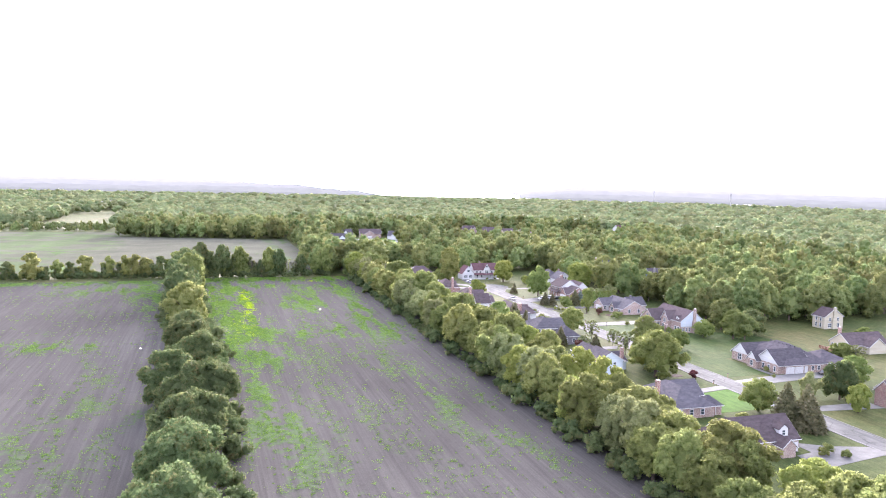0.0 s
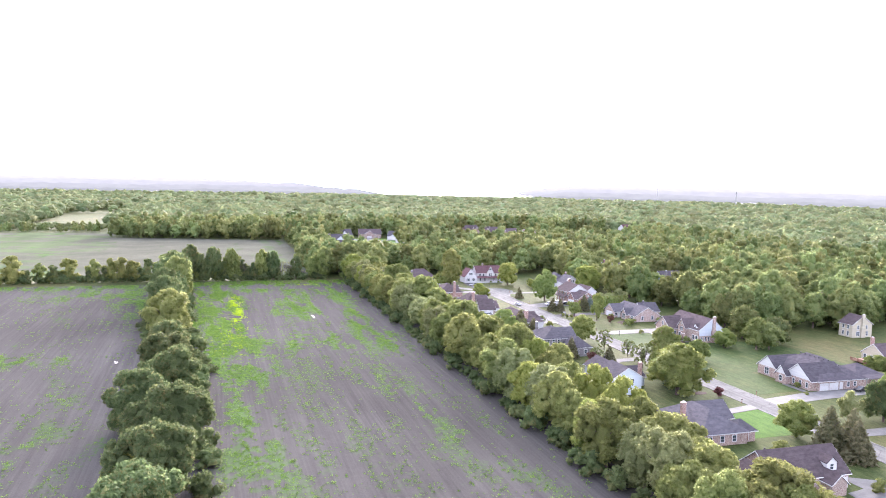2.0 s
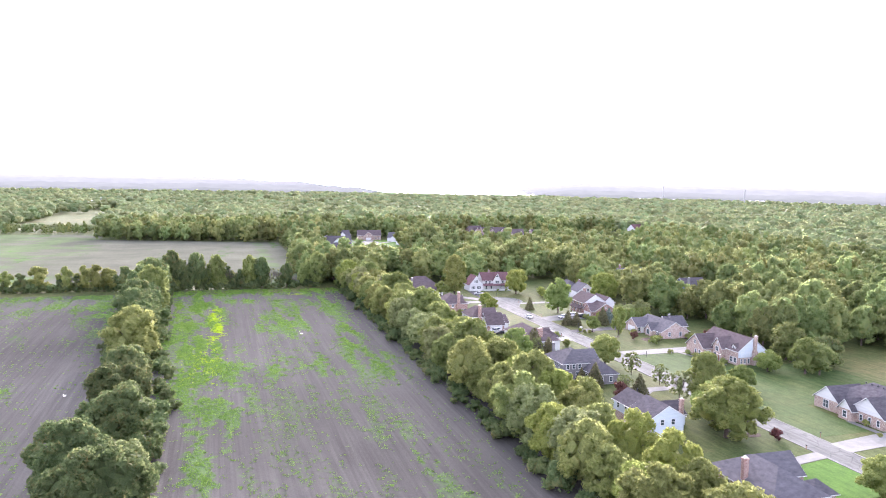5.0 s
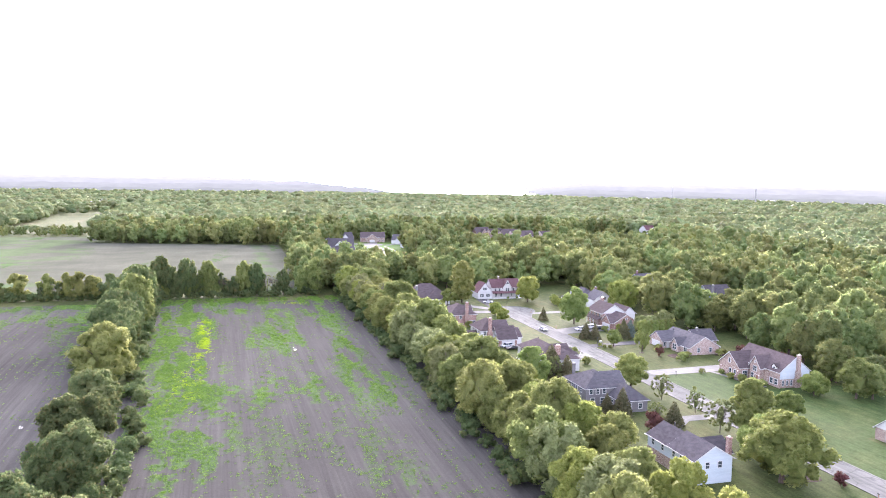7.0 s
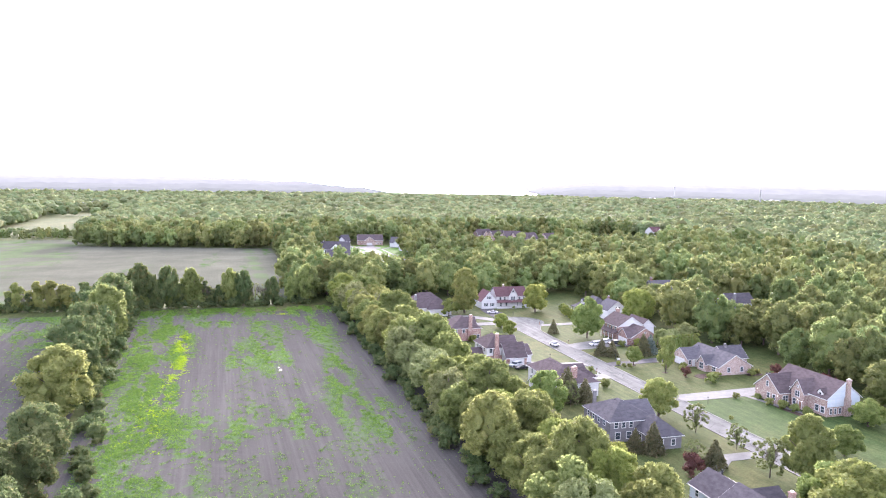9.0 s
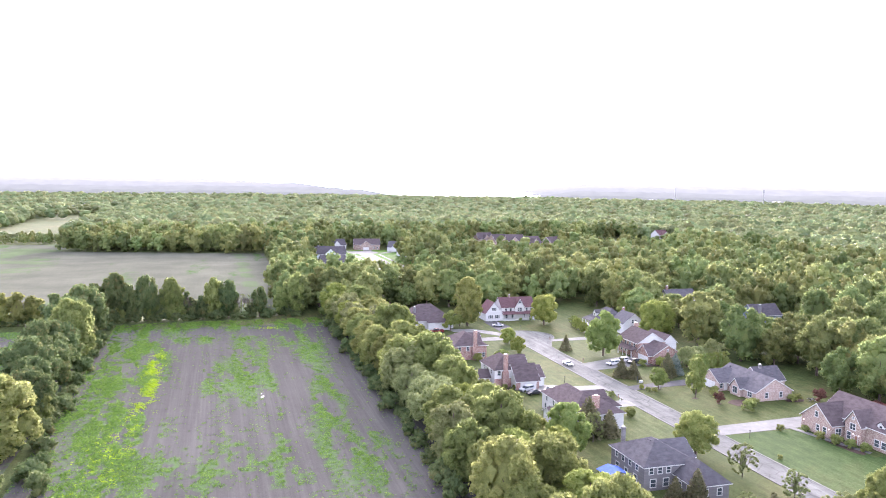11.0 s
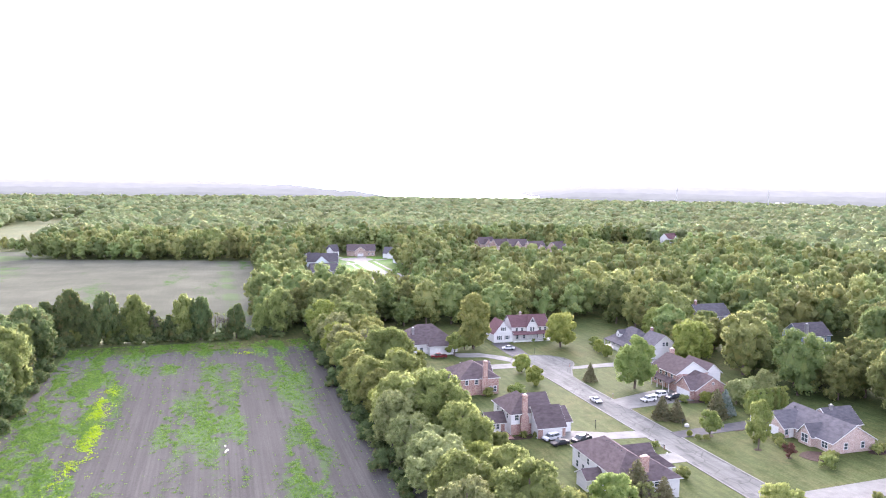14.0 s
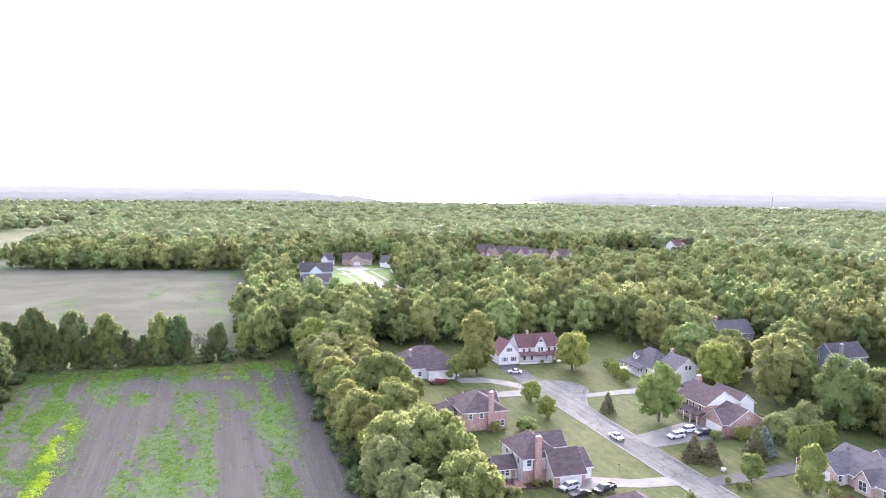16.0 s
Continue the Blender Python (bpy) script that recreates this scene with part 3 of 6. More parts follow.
tree_kind("thin", [crown_shape(s, 9, 3.4, 1.0, 80, 4600, 0.17, 0, 1, (0.06, 0.12), 0.3) for s in range(71, 73)], M_LEAF_PALE, 9, 0.16, "tree", "thin sparse greyish-green tree in a yard", "tree")
tree_kind("bare", [crown_shape(s, 13, 4.6, 2.5, 16, 500, 0.26, 0, 1, (0.06, 0.1), 0.12) for s in range(73, 75)], M_LEAF_PALE, 15, 0.3, "tree", "half-bare grey-branched tree in a tree row", "tree")
tree_kind("pine", [crown_shape(s, 8, 4.0, 0.2, 30, 2600, 0.3, 0.3, 1, (0.18, 0.3)) for s in range(76, 78)], M_LEAF_PALE, 8, 0.16, "conifer", "broad pale silvery-green pine behind a hedge", "conifer")
tree_kind("spruce", [conifer_shape(s, 10, 3.3, 38, 56, 0.4) for s in range(81, 84)], M_NEEDLE, 10, 0.18, "conifer", "dark green cone-shaped spruce", "conifer")
tree_kind("bluespruce", [conifer_shape(s, 9, 3.0, 34, 44, 0.42) for s in range(86, 88)], M_NEEDLE_BLUE, 9, 0.18, "conifer", "silvery blue spruce beside a lawn", "conifer")
tree_kind("shrub", [crown_shape(s, 1.6, 1.1, 0.0, 12, 420, 0.13) for s in range(91, 94)], M_LEAF, 1, 0, "shrub", "low rounded green shrub", "shrub")
tree_kind("bush", [crown_shape(s, 4.2, 2.6, 0.0, 16, 360, 0.34) for s in range(151, 155)], M_LEAF_OLIVE, 4, 0, "bush", "leafy green bush at the foot of a tree row", "bush")
tree_kind("redshrub", [crown_shape(s, 3.2, 1.5, 0.4, 12, 520, 0.17) for s in range(95, 97)], M_LEAF_RED, 3, 0.07, "shrub", "small purple-leaved ornamental tree", "shrub")
tree_kind("wood", [crown_shape(s, 20, 7.6, 0.4, 60, 1900, 0.48, lobe_r=(0.14, 0.24), core=0.76) for s in range(101, 107)], M_LEAF_WOODS, 20, 0.35, "woodland_tree", "tall broadleaf tree at the edge of dense woods", "tree")

# ---- ground ----
def in_lake(x, y):
    # a reservoir far out, seen between two wooded shores
    a = math.degrees(math.atan2(x + 150, y + 250))
    d = math.hypot(x + 150, y + 250)
    return 2330 + 40 * math.sin(a * 0.9) < d and 8.2 < a < 24.0 + 1.2 * math.sin(d * 0.004)


def land(x, y):
    """Height of the land: level near by, with a slow swell in the far woods."""
    f = min(1.0, max(0.0, (math.hypot(x + 150, y + 250) - 900) / 700))
    return f * 4.0 * (1 + noise.noise(Vector((x * 0.0018, y * 0.0024, 8.1)))) if not in_lake(x, y) else 0.0


bm = bmesh.new()
rings = [0] + [60 * 1.145 ** i for i in range(34)]
rings = [r for r in rings if r < 4700] + [4700]
SEG = 120
grid = []
for r in rings:
    grid.append([bm.verts.new((-150 + r * math.sin(k / SEG * 6.283185), -250 + r * math.cos(k / SEG * 6.283185), land(-150 + r * math.sin(k / SEG * 6.283185), -250 + r * math.cos(k / SEG * 6.283185)))) for k in range(SEG)] if r else [bm.verts.new((-150, -250, 0))])
for i in range(len(rings) - 1):
    for k in range(SEG):
        a, b = grid[i], grid[i + 1]
        if i == 0:
            bm.faces.new((a[0], b[k], b[(k + 1) % SEG]))
        else:
            bm.faces.new((a[k], b[k], b[(k + 1) % SEG], a[(k + 1) % SEG]))
for f in bm.faces:
    f.smooth = True
tagged(obj("ground", clean(bm), M_GRASS), "mown and rough grass ground reaching the horizon", "ground", kind="structure")


def sheet(name, pts, z, mat, label, category, thick=0.05, kind="structure"):
    bm = bmesh.new()
    lo, hi = [bm.verts.new((x, y, z - thick)) for x, y in pts], [bm.verts.new((x, y, z)) for x, y in pts]
    bm.faces.new(hi)
    k = len(pts)
    for i in range(k):
        bm.faces.new((lo[i], lo[(i + 1) % k], hi[(i + 1) % k], hi[i]))
    return tagged(obj(name, clean(bm), mat), label, category, kind=kind)


def ragged(x0, x1, y0, y1, seed, amp=0.8, step=6.0):
    rng = random.Random(seed)
    pts = []
    for ax, ay, bx, by in ((x0, y0, x1, y0), (x1, y0, x1, y1), (x1, y1, x0, y1), (x0, y1, x0, y0)):
        k = max(2, int(math.hypot(bx - ax, by - ay) / step))
        for i in range(k):
            f = i / k
            pts.append((ax + (bx - ax) * f + rng.uniform(-amp, amp), ay + (by - ay) * f + rng.uniform(-amp, amp)))
    return pts


BLOBS = [(-149, 165, 8, 20, 3.0), (-151, 105, 6, 45, 3.4), (-150, 60, 7, 36, 3.2), (-144, 42, 9, 34, 2.8), (-136.5, 112, 3.0, 34, 3.2), (-143, 130, 6, 50, 1.8), (-136, 30, 6, 22, 1.2), (-112, 197, 46, 9, 4.5), (-116, 167, 16, 6, 1.7), (-108, 118, 3.5, 30, 2.4), (-117, 105, 4, 22, 1.1),
         (-101, 120, 1.6, 40, 1.3), (-84.5, 92, 3.5, 16, 2.0), (-89, 62, 3, 16, 1.8), (-84, 32, 5, 20, 1.6), (-86, 150, 6, 26, 1.4), (-104, 36, 14, 14, 0.7), (-120, 34, 5, 16, 0.9), (-128, 190, 6, 10, 0.8), (-141, -50, 6, 50, 0.9), (-138, -5, 9, 22, 1.2), (-137, -90, 8, 40, 0.6), (-95, -60, 8, 50, 0.42),
         (-85, -110, 7, 50, 0.45), (-118, -100, 14, 60, 0.34), (-110, 0, 25, 40, 0.3), (-196, 160, 30, 28, 0.6), (-215, 20, 20, 8, 1.0), (-185, -60, 10, 50, 0.5), (-230, 190, 60, 6, 2.4), (-205, -100, 20, 30, 0.45), (-180, 120, 8, 40, 0.6)]


def weed_density(x, y):
    s = 0.055
    for a, b, sx, sy, k in BLOBS:
        u, v = ((x - a) / sx) ** 2, ((y - b) / sy) ** 2
        if u + v < 7:
            s += k * math.exp(-u - v)
    n1 = noise.noise(Vector((x * 0.22, y * 0.05, 1.7))) + 0.7 * noise.noise(Vector((x * 0.6, y * 0.3, 5.0)))
    clump = min(1.0, max(0.0, (n1 + 0.12) / 0.3))
    return s * (1.0 + 0.4 * min(1.0, max(0.0, y / 20))) * (0.1 + 1.6 * clump)


def field_grid(name, x0, x1, y0, y1, z, step, mat, label, density=weed_density):
    """A field as a fine net of soil, gently uneven, that knows how weedy it is at each place."""
    nx, ny = int((x1 - x0) / step), int((y1 - y0) / step)
    X, Y = np.meshgrid(np.linspace(x0, x1, nx + 1), np.linspace(y0, y1, ny + 1))
    g = np.random.default_rng(3)
    V = np.c_[X.ravel(), Y.ravel(), z + g.normal(size=X.size) * 0.012]
    q = np.arange(nx * ny)
    a = q // nx * (nx + 1) + q % nx
    me = bpy.data.meshes.new(name)
    me.from_pydata(V.tolist(), [], np.c_[a, a + 1, a + nx + 2, a + nx + 1].tolist())
    me.materials.append(mat)
    at = me.attributes.new("weed", "FLOAT", "POINT")
    at.data.foreach_set("value", [min(0.5, 0.4 * density(x, y)) for x, y, _ in V.tolist()])
    tagged(new(name, me), label, "field", kind="structure")


field_grid("field_1", -157, -64, -220, 192, 0.06, 1.2, M_SOIL, "bare tilled brown field with planter tracks and weeds")
field_grid("field_2", -360, -160, -180, 197, 0.06, 2.0, M_SOIL, "bare tilled brown field beside a tree row")
sheet("field_1_south", [(-157, -420), (-64, -420), (-64, -220), (-157, -220)], 0.06, M_SOIL, "bare tilled brown field running on", "field")
sheet("field_2_west", [(-620, -420), (-360, -420), (-360, 196), (-620, 196)], 0.06, M_SOIL, "bare tilled brown field running on", "field")
sheet("field_2_south", [(-360, -420), (-160, -420), (-160, -180), (-360, -180)], 0.06, M_SOIL, "bare tilled brown field running on", "field")


def far_green(x, y):
    """Green at the near edge, in a few bands across, and along one old lane."""
    s = 1.6 * math.exp(-((y - 226) / 16) ** 2) + 1.5 * math.exp(-((x + 98 + (y - 300) * 0.01) / 4.5) ** 2) * (1 if y > 300 else 0.3) + 0.8 * math.exp(-((y - 268) / 7) ** 2) + 1.5 * min(1.0, max(0.0, (-215 - x) / 50)) * (1 if y > 400 or y < 300 else 0.5)
    return 1.8 * s * min(1.0, max(0.0, 0.55 + 1.6 * noise.noise(Vector((x * 0.03, y * 0.06, 2.2)))))


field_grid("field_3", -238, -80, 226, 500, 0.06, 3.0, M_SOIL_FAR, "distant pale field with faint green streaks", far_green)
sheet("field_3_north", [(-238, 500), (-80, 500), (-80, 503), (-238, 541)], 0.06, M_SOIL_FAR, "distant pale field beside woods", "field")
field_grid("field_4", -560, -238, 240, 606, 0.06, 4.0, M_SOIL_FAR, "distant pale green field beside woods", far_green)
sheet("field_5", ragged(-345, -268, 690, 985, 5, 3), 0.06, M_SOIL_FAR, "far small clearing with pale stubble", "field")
sheet("field_6", ragged(262, 335, 545, 600, 6, 2), 0.06, M_GRASS, "far small meadow among woods", "field")

bm = bmesh.new()
pts = [(-150 + d * math.sin(radians(a)), -250 + d * math.cos(radians(a))) for a, d in [(8.4, 2380), (11.6, 2350), (14, 2330), (17, 2320), (20, 2340), (22, 2360), (24.5, 2400), (26, 4690), (21, 4690), (17, 4690), (13, 4690), (8.4, 4690)]]
bm.faces.new([bm.verts.new((x, y, 5.5)) for x, y in pts])
tagged(obj("water", clean(bm), M_WATER), "far reservoir water mirroring the bright sky", "water", kind="structure")

sheet("lawn", [(4.5, -66.5), (21, -66), (22.5, -43), (64, -43), (62, -2), (45, 0.2), (29, 0.2), (27.5, 21.9), (4.5, 21.9)], 0.03, M_LAWN, "watered bright green mown lawn", "lawn")
sheet("lawn", [(-4.5, -99), (-22, -99), (-22, -85.5), (-14, -81), (-4.5, -79)], 0.03, M_LAWN_LUSH, "watered bright green mown lawn", "lawn")

# ---- road, kerbs, drives ----
CUL = (3.0, 146.0, 10.8)
road = []
for i in range(27):
    a = radians(-130 + i * 10 - 0.0)
    road.append((CUL[0] + CUL[2] * math.sin(a - radians(0)), CUL[1] + CUL[2] * math.cos(a)))
outline = [(-4.0, -420), (-4.0, 128), (-5.2, 134)] + [p for p in road if p[1] > 138.4] + [(8.2, 134.2), (4.6, 126), (4.0, 118), (4.0, -420)]
sheet("road", outline[::-1], 0.05, M_ROAD, "worn grey asphalt residential road ending in a cul-de-sac", "road")


def strip_along(bm, line, w, z0, z1):
    """A low strip of width w along a line of points."""
    L, R = [], []
    for i, p in enumerate(line):
        a, b = Vector(line[max(0, i - 1)]), Vector(line[min(len(line) - 1, i + 1)])
        d = (b - a).normalized()
        s = Vector((-d.y, d.x)) * w / 2
        L.append((p[0] + s.x, p[1] + s.y))
        R.append((p[0] - s.x, p[1] - s.y))
    for i in range(len(line) - 1):
        v = [bm.verts.new((*q, z)) for z in (z0, z1) for q in (L[i], L[i + 1], R[i + 1], R[i])]
        bm.faces.new((v[4], v[5], v[6], v[7]))
        bm.faces.new((v[0], v[1], v[5], v[4]))
        bm.faces.new((v[2], v[3], v[7], v[6]))
    return bm


DRIVES_W = ((-78.5, -75.0), (-20.5, -17.0), (50.0, 55.8), (67.0, 71.8), (-137, -132))
DRIVES_E = ((-77.0, -71.0), (22.5, 28.5), (64.5, 68.7), (89.5, 98.0), (-104, -100))


def kerb_runs(gaps, y0, y1):
    runs, y = [], y0
    for a, b in sorted(gaps):
        runs.append((y, a))
        y = b
    runs.append((y, y1))
    return runs


for side, gaps, top in ((-1, DRIVES_W, 127), (1, DRIVES_E, 117)):
    for a, b in kerb_runs(gaps, -300, top):
        if b - a > 0.5:
            tagged(obj("kerb", clean(strip_along(bmesh.new(), [(side * 4.2, a), (side * 4.2, b)], 0.45, 0.0, 0.13)), M_CONCRETE), "pale concrete kerb along the road", "kerb", kind="structure")
line = [(-4.2, 127), (-5.4, 134)] + [(CUL[0] + (CUL[2] + 0.2) * math.sin(radians(a)), CUL[1] + (CUL[2] + 0.2) * math.cos(radians(a))) for a in range(-115, 128, 9)] + [(8.4, 134), (4.8, 126), (4.2, 117)]
tagged(obj("kerb", clean(strip_along(bmesh.new(), line, 0.45, 0.0, 0.12)), M_CONCRETE), "curved concrete kerb round the cul-de-sac", "kerb", kind="structure")


def drive(pts, mat=None, label="pale concrete driveway across a lawn"):
    return sheet("driveway", pts, 0.07, mat or M_CONCRETE, label, "driveway")


drive([(3.8, -77.2), (3.8, -71), (22, -67.8), (41, -67.6), (41, -73.4), (22, -75)])
drive([(-3.8, -78.6), (-3.8, -74.8), (-14, -77), (-23, -80), (-23, -85), (-14, -80.5)], label="pale concrete driveway to a garage")
drive([(3.8, 22.3), (3.8, 28.6), (29, 30), (36, 30.4), (36, 23), (29, 22.8)])
drive([(3.8, 64.3), (3.8, 68.8), (22, 71), (30, 72), (30, 66.6), (24, 66)], M_ASPHALT_DARK, "dark asphalt driveway to a ranch house")
drive([(3.6, 89.2), (2.9, 98.2), (14, 102), (23, 105), (27, 104), (27, 92), (17, 91)])
drive([(-3.6, 66.8), (-3.6, 72), (-12, 72.6), (-20, 76.2), (-24.5, 76), (-30.5, 73), (-30, 70), (-19, 70), (-12, 67.8)])
drive([(-3.6, 50), (-3.6, 56), (-12, 55), (-18, 54), (-18, 48), (-14, 49.8)])
drive([(-3.8, -20.6), (-3.8, -16.8), (-12, -16.8), (-20, -20), (-20, -27), (-13, -21)])
drive([(-3.8, -136), (-3.8, -131), (-14, -128), (-21, -123.5), (-21, -130.5), (-26, -131.5), (-27, -140), (-16, -138)])
drive([(8.5, 134.6), (10.5, 138), (25.6, 139.6), (42, 141), (54, 140), (54, 133), (40, 133), (23, 134.6)])
drive([(-6.5, 141), (-6.5, 147), (-16, 147), (-22, 148), (-24, 142), (-16, 141)])
drive([(-4, 153), (2.8, 156.8), (4, 168), (3, 179.4), (-3.5, 179.4), (-4, 168)], M_ASPHALT_DARK, "dark asphalt driveway to a white farmhouse")
drive([(-3, 150), (-7.4, 149), (-14, 158), (-23, 160), (-25, 167), (-14, 165), (-7, 158)])
drive([(3.8, -104), (3.8, -100), (27, -100), (27, -106)])

# ---- houses ----
def roof_gable(x0, x1, y0, y1, e, r, axis, o=0.45, th=0.22):
    """A gabled roof as one solid with eaves; the ridge runs along axis."""
    a0, a1, b0, b1 = (x0, x1, y0, y1) if axis == "y" else (y0, y1, x0, x1)
    m, s = (a0 + a1) / 2, (r - e) / ((a1 - a0) / 2)
    poly = [(a0 - o, e - o * s), (m, r), (a1 + o, e - o * s), (a1 + o, e - o * s + th), (m, r + th * 1.15), (a0 - o, e - o * s + th)]
    return clean(add_prism(bmesh.new(), poly, b0 - o * 0.7, b1 + o * 0.7, axis))


def roof_hip(x0, x1, y0, y1, e, r, axis, o=0.45, th=0.2):
    bm = bmesh.new()
    w, d = x1 - x0 + 2 * o, y1 - y0 + 2 * o
    inset = min(w, d) / 2
    X0, X1, Y0, Y1 = x0 - o, x1 + o, y0 - o, y1 + o
    if axis == "x":
        ends = [((X0 + inset), (Y0 + Y1) / 2), ((X1 - inset), (Y0 + Y1) / 2)]
    else:
        ends = [((X0 + X1) / 2, Y0 + inset), ((X0 + X1) / 2, Y1 - inset)]
    if abs(ends[0][0] - ends[1][0]) + abs(ends[0][1] - ends[1][1]) < 0.3:
        ends[1] = (ends[0][0] + (0.4 if axis == "x" else 0), ends[0][1] + (0 if axis == "x" else 0.4))
    c = [(X0, Y0), (X1, Y0), (X1, Y1), (X0, Y1)]
    lo, hi = [bm.verts.new((*p, e - th)) for p in c], [bm.verts.new((*p, e)) for p in c]
    A, B = bm.verts.new((*ends[0], r)), bm.verts.new((*ends[1], r))
    bm.faces.new(lo[::-1])
    for i in range(4):
        bm.faces.new((lo[i], lo[(i + 1) % 4], hi[(i + 1) % 4], hi[i]))
    if axis == "x":
        faces = ((hi[0], hi[1], B, A), (hi[1], hi[2], B), (hi[2], hi[3], A, B), (hi[3], hi[0], A))
    else:
        faces = ((hi[0], hi[1], A), (hi[1], hi[2], B, A), (hi[2], hi[3], B), (hi[3], hi[0], A, B))
    for f in faces:
        bm.faces.new(f)
    return clean(bm)


WINDOW = {}


def window_meshes(w, h):
    """A window that faces -y: a white frame with a cross bar, and a dark pane."""
    key = (round(w, 2), round(h, 2))
    if key not in WINDOW:
        bm, t = bmesh.new(), 0.14
        cols = max(1, round(w / 0.9))
        xs, zs = [-w / 2 - t], [-h / 2 - t, -h / 2, -0.03, 0.03, h / 2, h / 2 + t]
        for k in range(cols):
            a, b = -w / 2 + w * k / cols + (0.035 if k else 0), -w / 2 + w * (k + 1) / cols - (0.035 if k < cols - 1 else 0)
            xs += [a, b]
        xs.append(w / 2 + t)
        vs = [[bm.verts.new((x, -0.07, z)) for z in zs] for x in xs]
        for a in range(len(xs) - 1):
            for b in range(5):
                if a % 2 == 0 or b % 2 == 0:
                    bm.faces.new((vs[a][b], vs[a + 1][b], vs[a + 1][b + 1], vs[a][b + 1]))
        out = bmesh.ops.extrude_face_region(bm, geom=bm.faces[:])["geom"]
        for q in out:
            if isinstance(q, bmesh.types.BMVert):
                q.co.y = 0.02
        fm = bpy.data.meshes.new("frame")
        clean(bm).to_mesh(fm)
        fm.materials.append(M_TRIM)
        pm = bpy.data.meshes.new("pane")
        clean(box(-w / 2, w / 2, -0.025, 0.015, -h / 2, h / 2)).to_mesh(pm)
        pm.materials.append(M_GLASS)
        WINDOW[key] = (fm, pm)
    return WINDOW[key]


FACE = {"s": 0, "e": 90, "n": 180, "w": -90}


def on_wall(face, vol, u, z, proud=0.0):
    x0, x1, y0, y1 = vol[:4]
    x, y = {"s": (u, y0 - proud), "n": (u, y1 + proud), "w": (x0 - proud, u), "e": (x1 + proud, u)}[face]
    return pose(x, y, z, 0, 0, FACE[face])


def add_window(house, vol, face, u, z, w=1.0, h=1.4, shutters=False):
    fm, pm = window_meshes(w, h)
    f = new("window", fm)
    f.parent, f.matrix_basis = house, on_wall(face, vol, u, z)
    p = new("pane", pm)
    p.parent = f
    if shutters:
        for s in (-1, 1):
            q = w / 2 + 0.36
            part("shutter", clean(box(s * q - 0.2, s * q + 0.2, -0.05, 0.0, -h / 2 - 0.05, h / 2 + 0.05, bevel=0.015)), M_METAL, f, "dark wooden shutter")
    return f


def add_garage(house, vol, face, u, w=4.9, h=2.15):
    bm = bmesh.new()
    for i in range(4):
        add_box(bm, -w / 2, w / 2, -0.05, 0.0, i * h / 4 + 0.02, (i + 1) * h / 4 - 0.012)
        for k in range(max(2, int(w / 0.62))):
            s = w / max(2, int(w / 0.62))
            add_box(bm, -w / 2 + k * s + 0.08, -w / 2 + (k + 1) * s - 0.08, -0.075, -0.05, i * h / 4 + 0.1, (i + 1) * h / 4 - 0.09)
    g = part("garage_door", clean(bm), M_TRIM, house, "white panelled garage door")
    g.matrix_basis = on_wall(face, vol, u, 0.05)
    bm = bmesh.new()
    for a, b, c, d in ((-w / 2 - 0.14, -w / 2, 0, h + 0.14), (w / 2, w / 2 + 0.14, 0, h + 0.14), (-w / 2, w / 2, h, h + 0.14)):
        add_box(bm, a, b, -0.09, 0.0, c, d)
    t = part("frame", clean(bm), M_TRIM, g)
    return g


def add_door(house, vol, face, u, mat=None, w=1.0, h=2.1):
    d = part("door", clean(box(-w / 2, w / 2, -0.05, 0.0, 0.05, h, bevel=0.02)), mat or M_WOOD, house)
    d.matrix_basis = on_wall(face, vol, u, 0.1)
    bm = bmesh.new()
    for a, b, c, e in ((-w / 2 - 0.12, -w / 2, 0, h + 0.12), (w / 2, w / 2 + 0.12, 0, h + 0.12), (-w / 2, w / 2, h, h + 0.12)):
        add_box(bm, a, b, -0.08, 0.0, c, e)
    part("frame", clean(bm), M_TRIM, d)
    part("handle", clean(box(w / 2 - 0.14, w / 2 - 0.08, -0.1, -0.05, 1.0, 1.08)), M_CHROME, d)
    return d


def add_chimney(house, x, y, top, wall, w=1.1, d=0.8, z0=0.0, shoulders=True):
    bm = bmesh.new()
    if shoulders:
        add_box(bm, x - w * 0.85, x + w * 0.85, y - d / 2, y + d / 2, z0, top * 0.45)
        lo = [bm.verts.new(p) for p in ((x - w * 0.85, y - d / 2, top * 0.45), (x + w * 0.85, y - d / 2, top * 0.45), (x + w * 0.85, y + d / 2, top * 0.45), (x - w * 0.85, y + d / 2, top * 0.45))]
        hi = [bm.verts.new(p) for p in ((x - w / 2, y - d / 2, top * 0.55), (x + w / 2, y - d / 2, top * 0.55), (x + w / 2, y + d / 2, top * 0.55), (x - w / 2, y + d / 2, top * 0.55))]
        for i in range(4):
            bm.faces.new((lo[i], lo[(i + 1) % 4], hi[(i + 1) % 4], hi[i]))
        add_box(bm, x - w / 2, x + w / 2, y - d / 2, y + d / 2, top * 0.55, top)
    else:
        add_box(bm, x - w / 2, x + w / 2, y - d / 2, y + d / 2, z0, top)
    add_box(bm, x - w / 2 - 0.08, x + w / 2 + 0.08, y - d / 2 - 0.08, y + d / 2 + 0.08, top, top + 0.22)
    c = part("chimney", clean(bm), M_WALLS[wall], house, "brick chimney" if "brick" in wall else "boxed siding chimney")
    part("chimney_cap", clean(box(x - w * 0.3, x + w * 0.3, y - d * 0.3, y + d * 0.3, top + 0.22, top + 0.5, bevel=0.05)), M_TRIM, c)
    return c


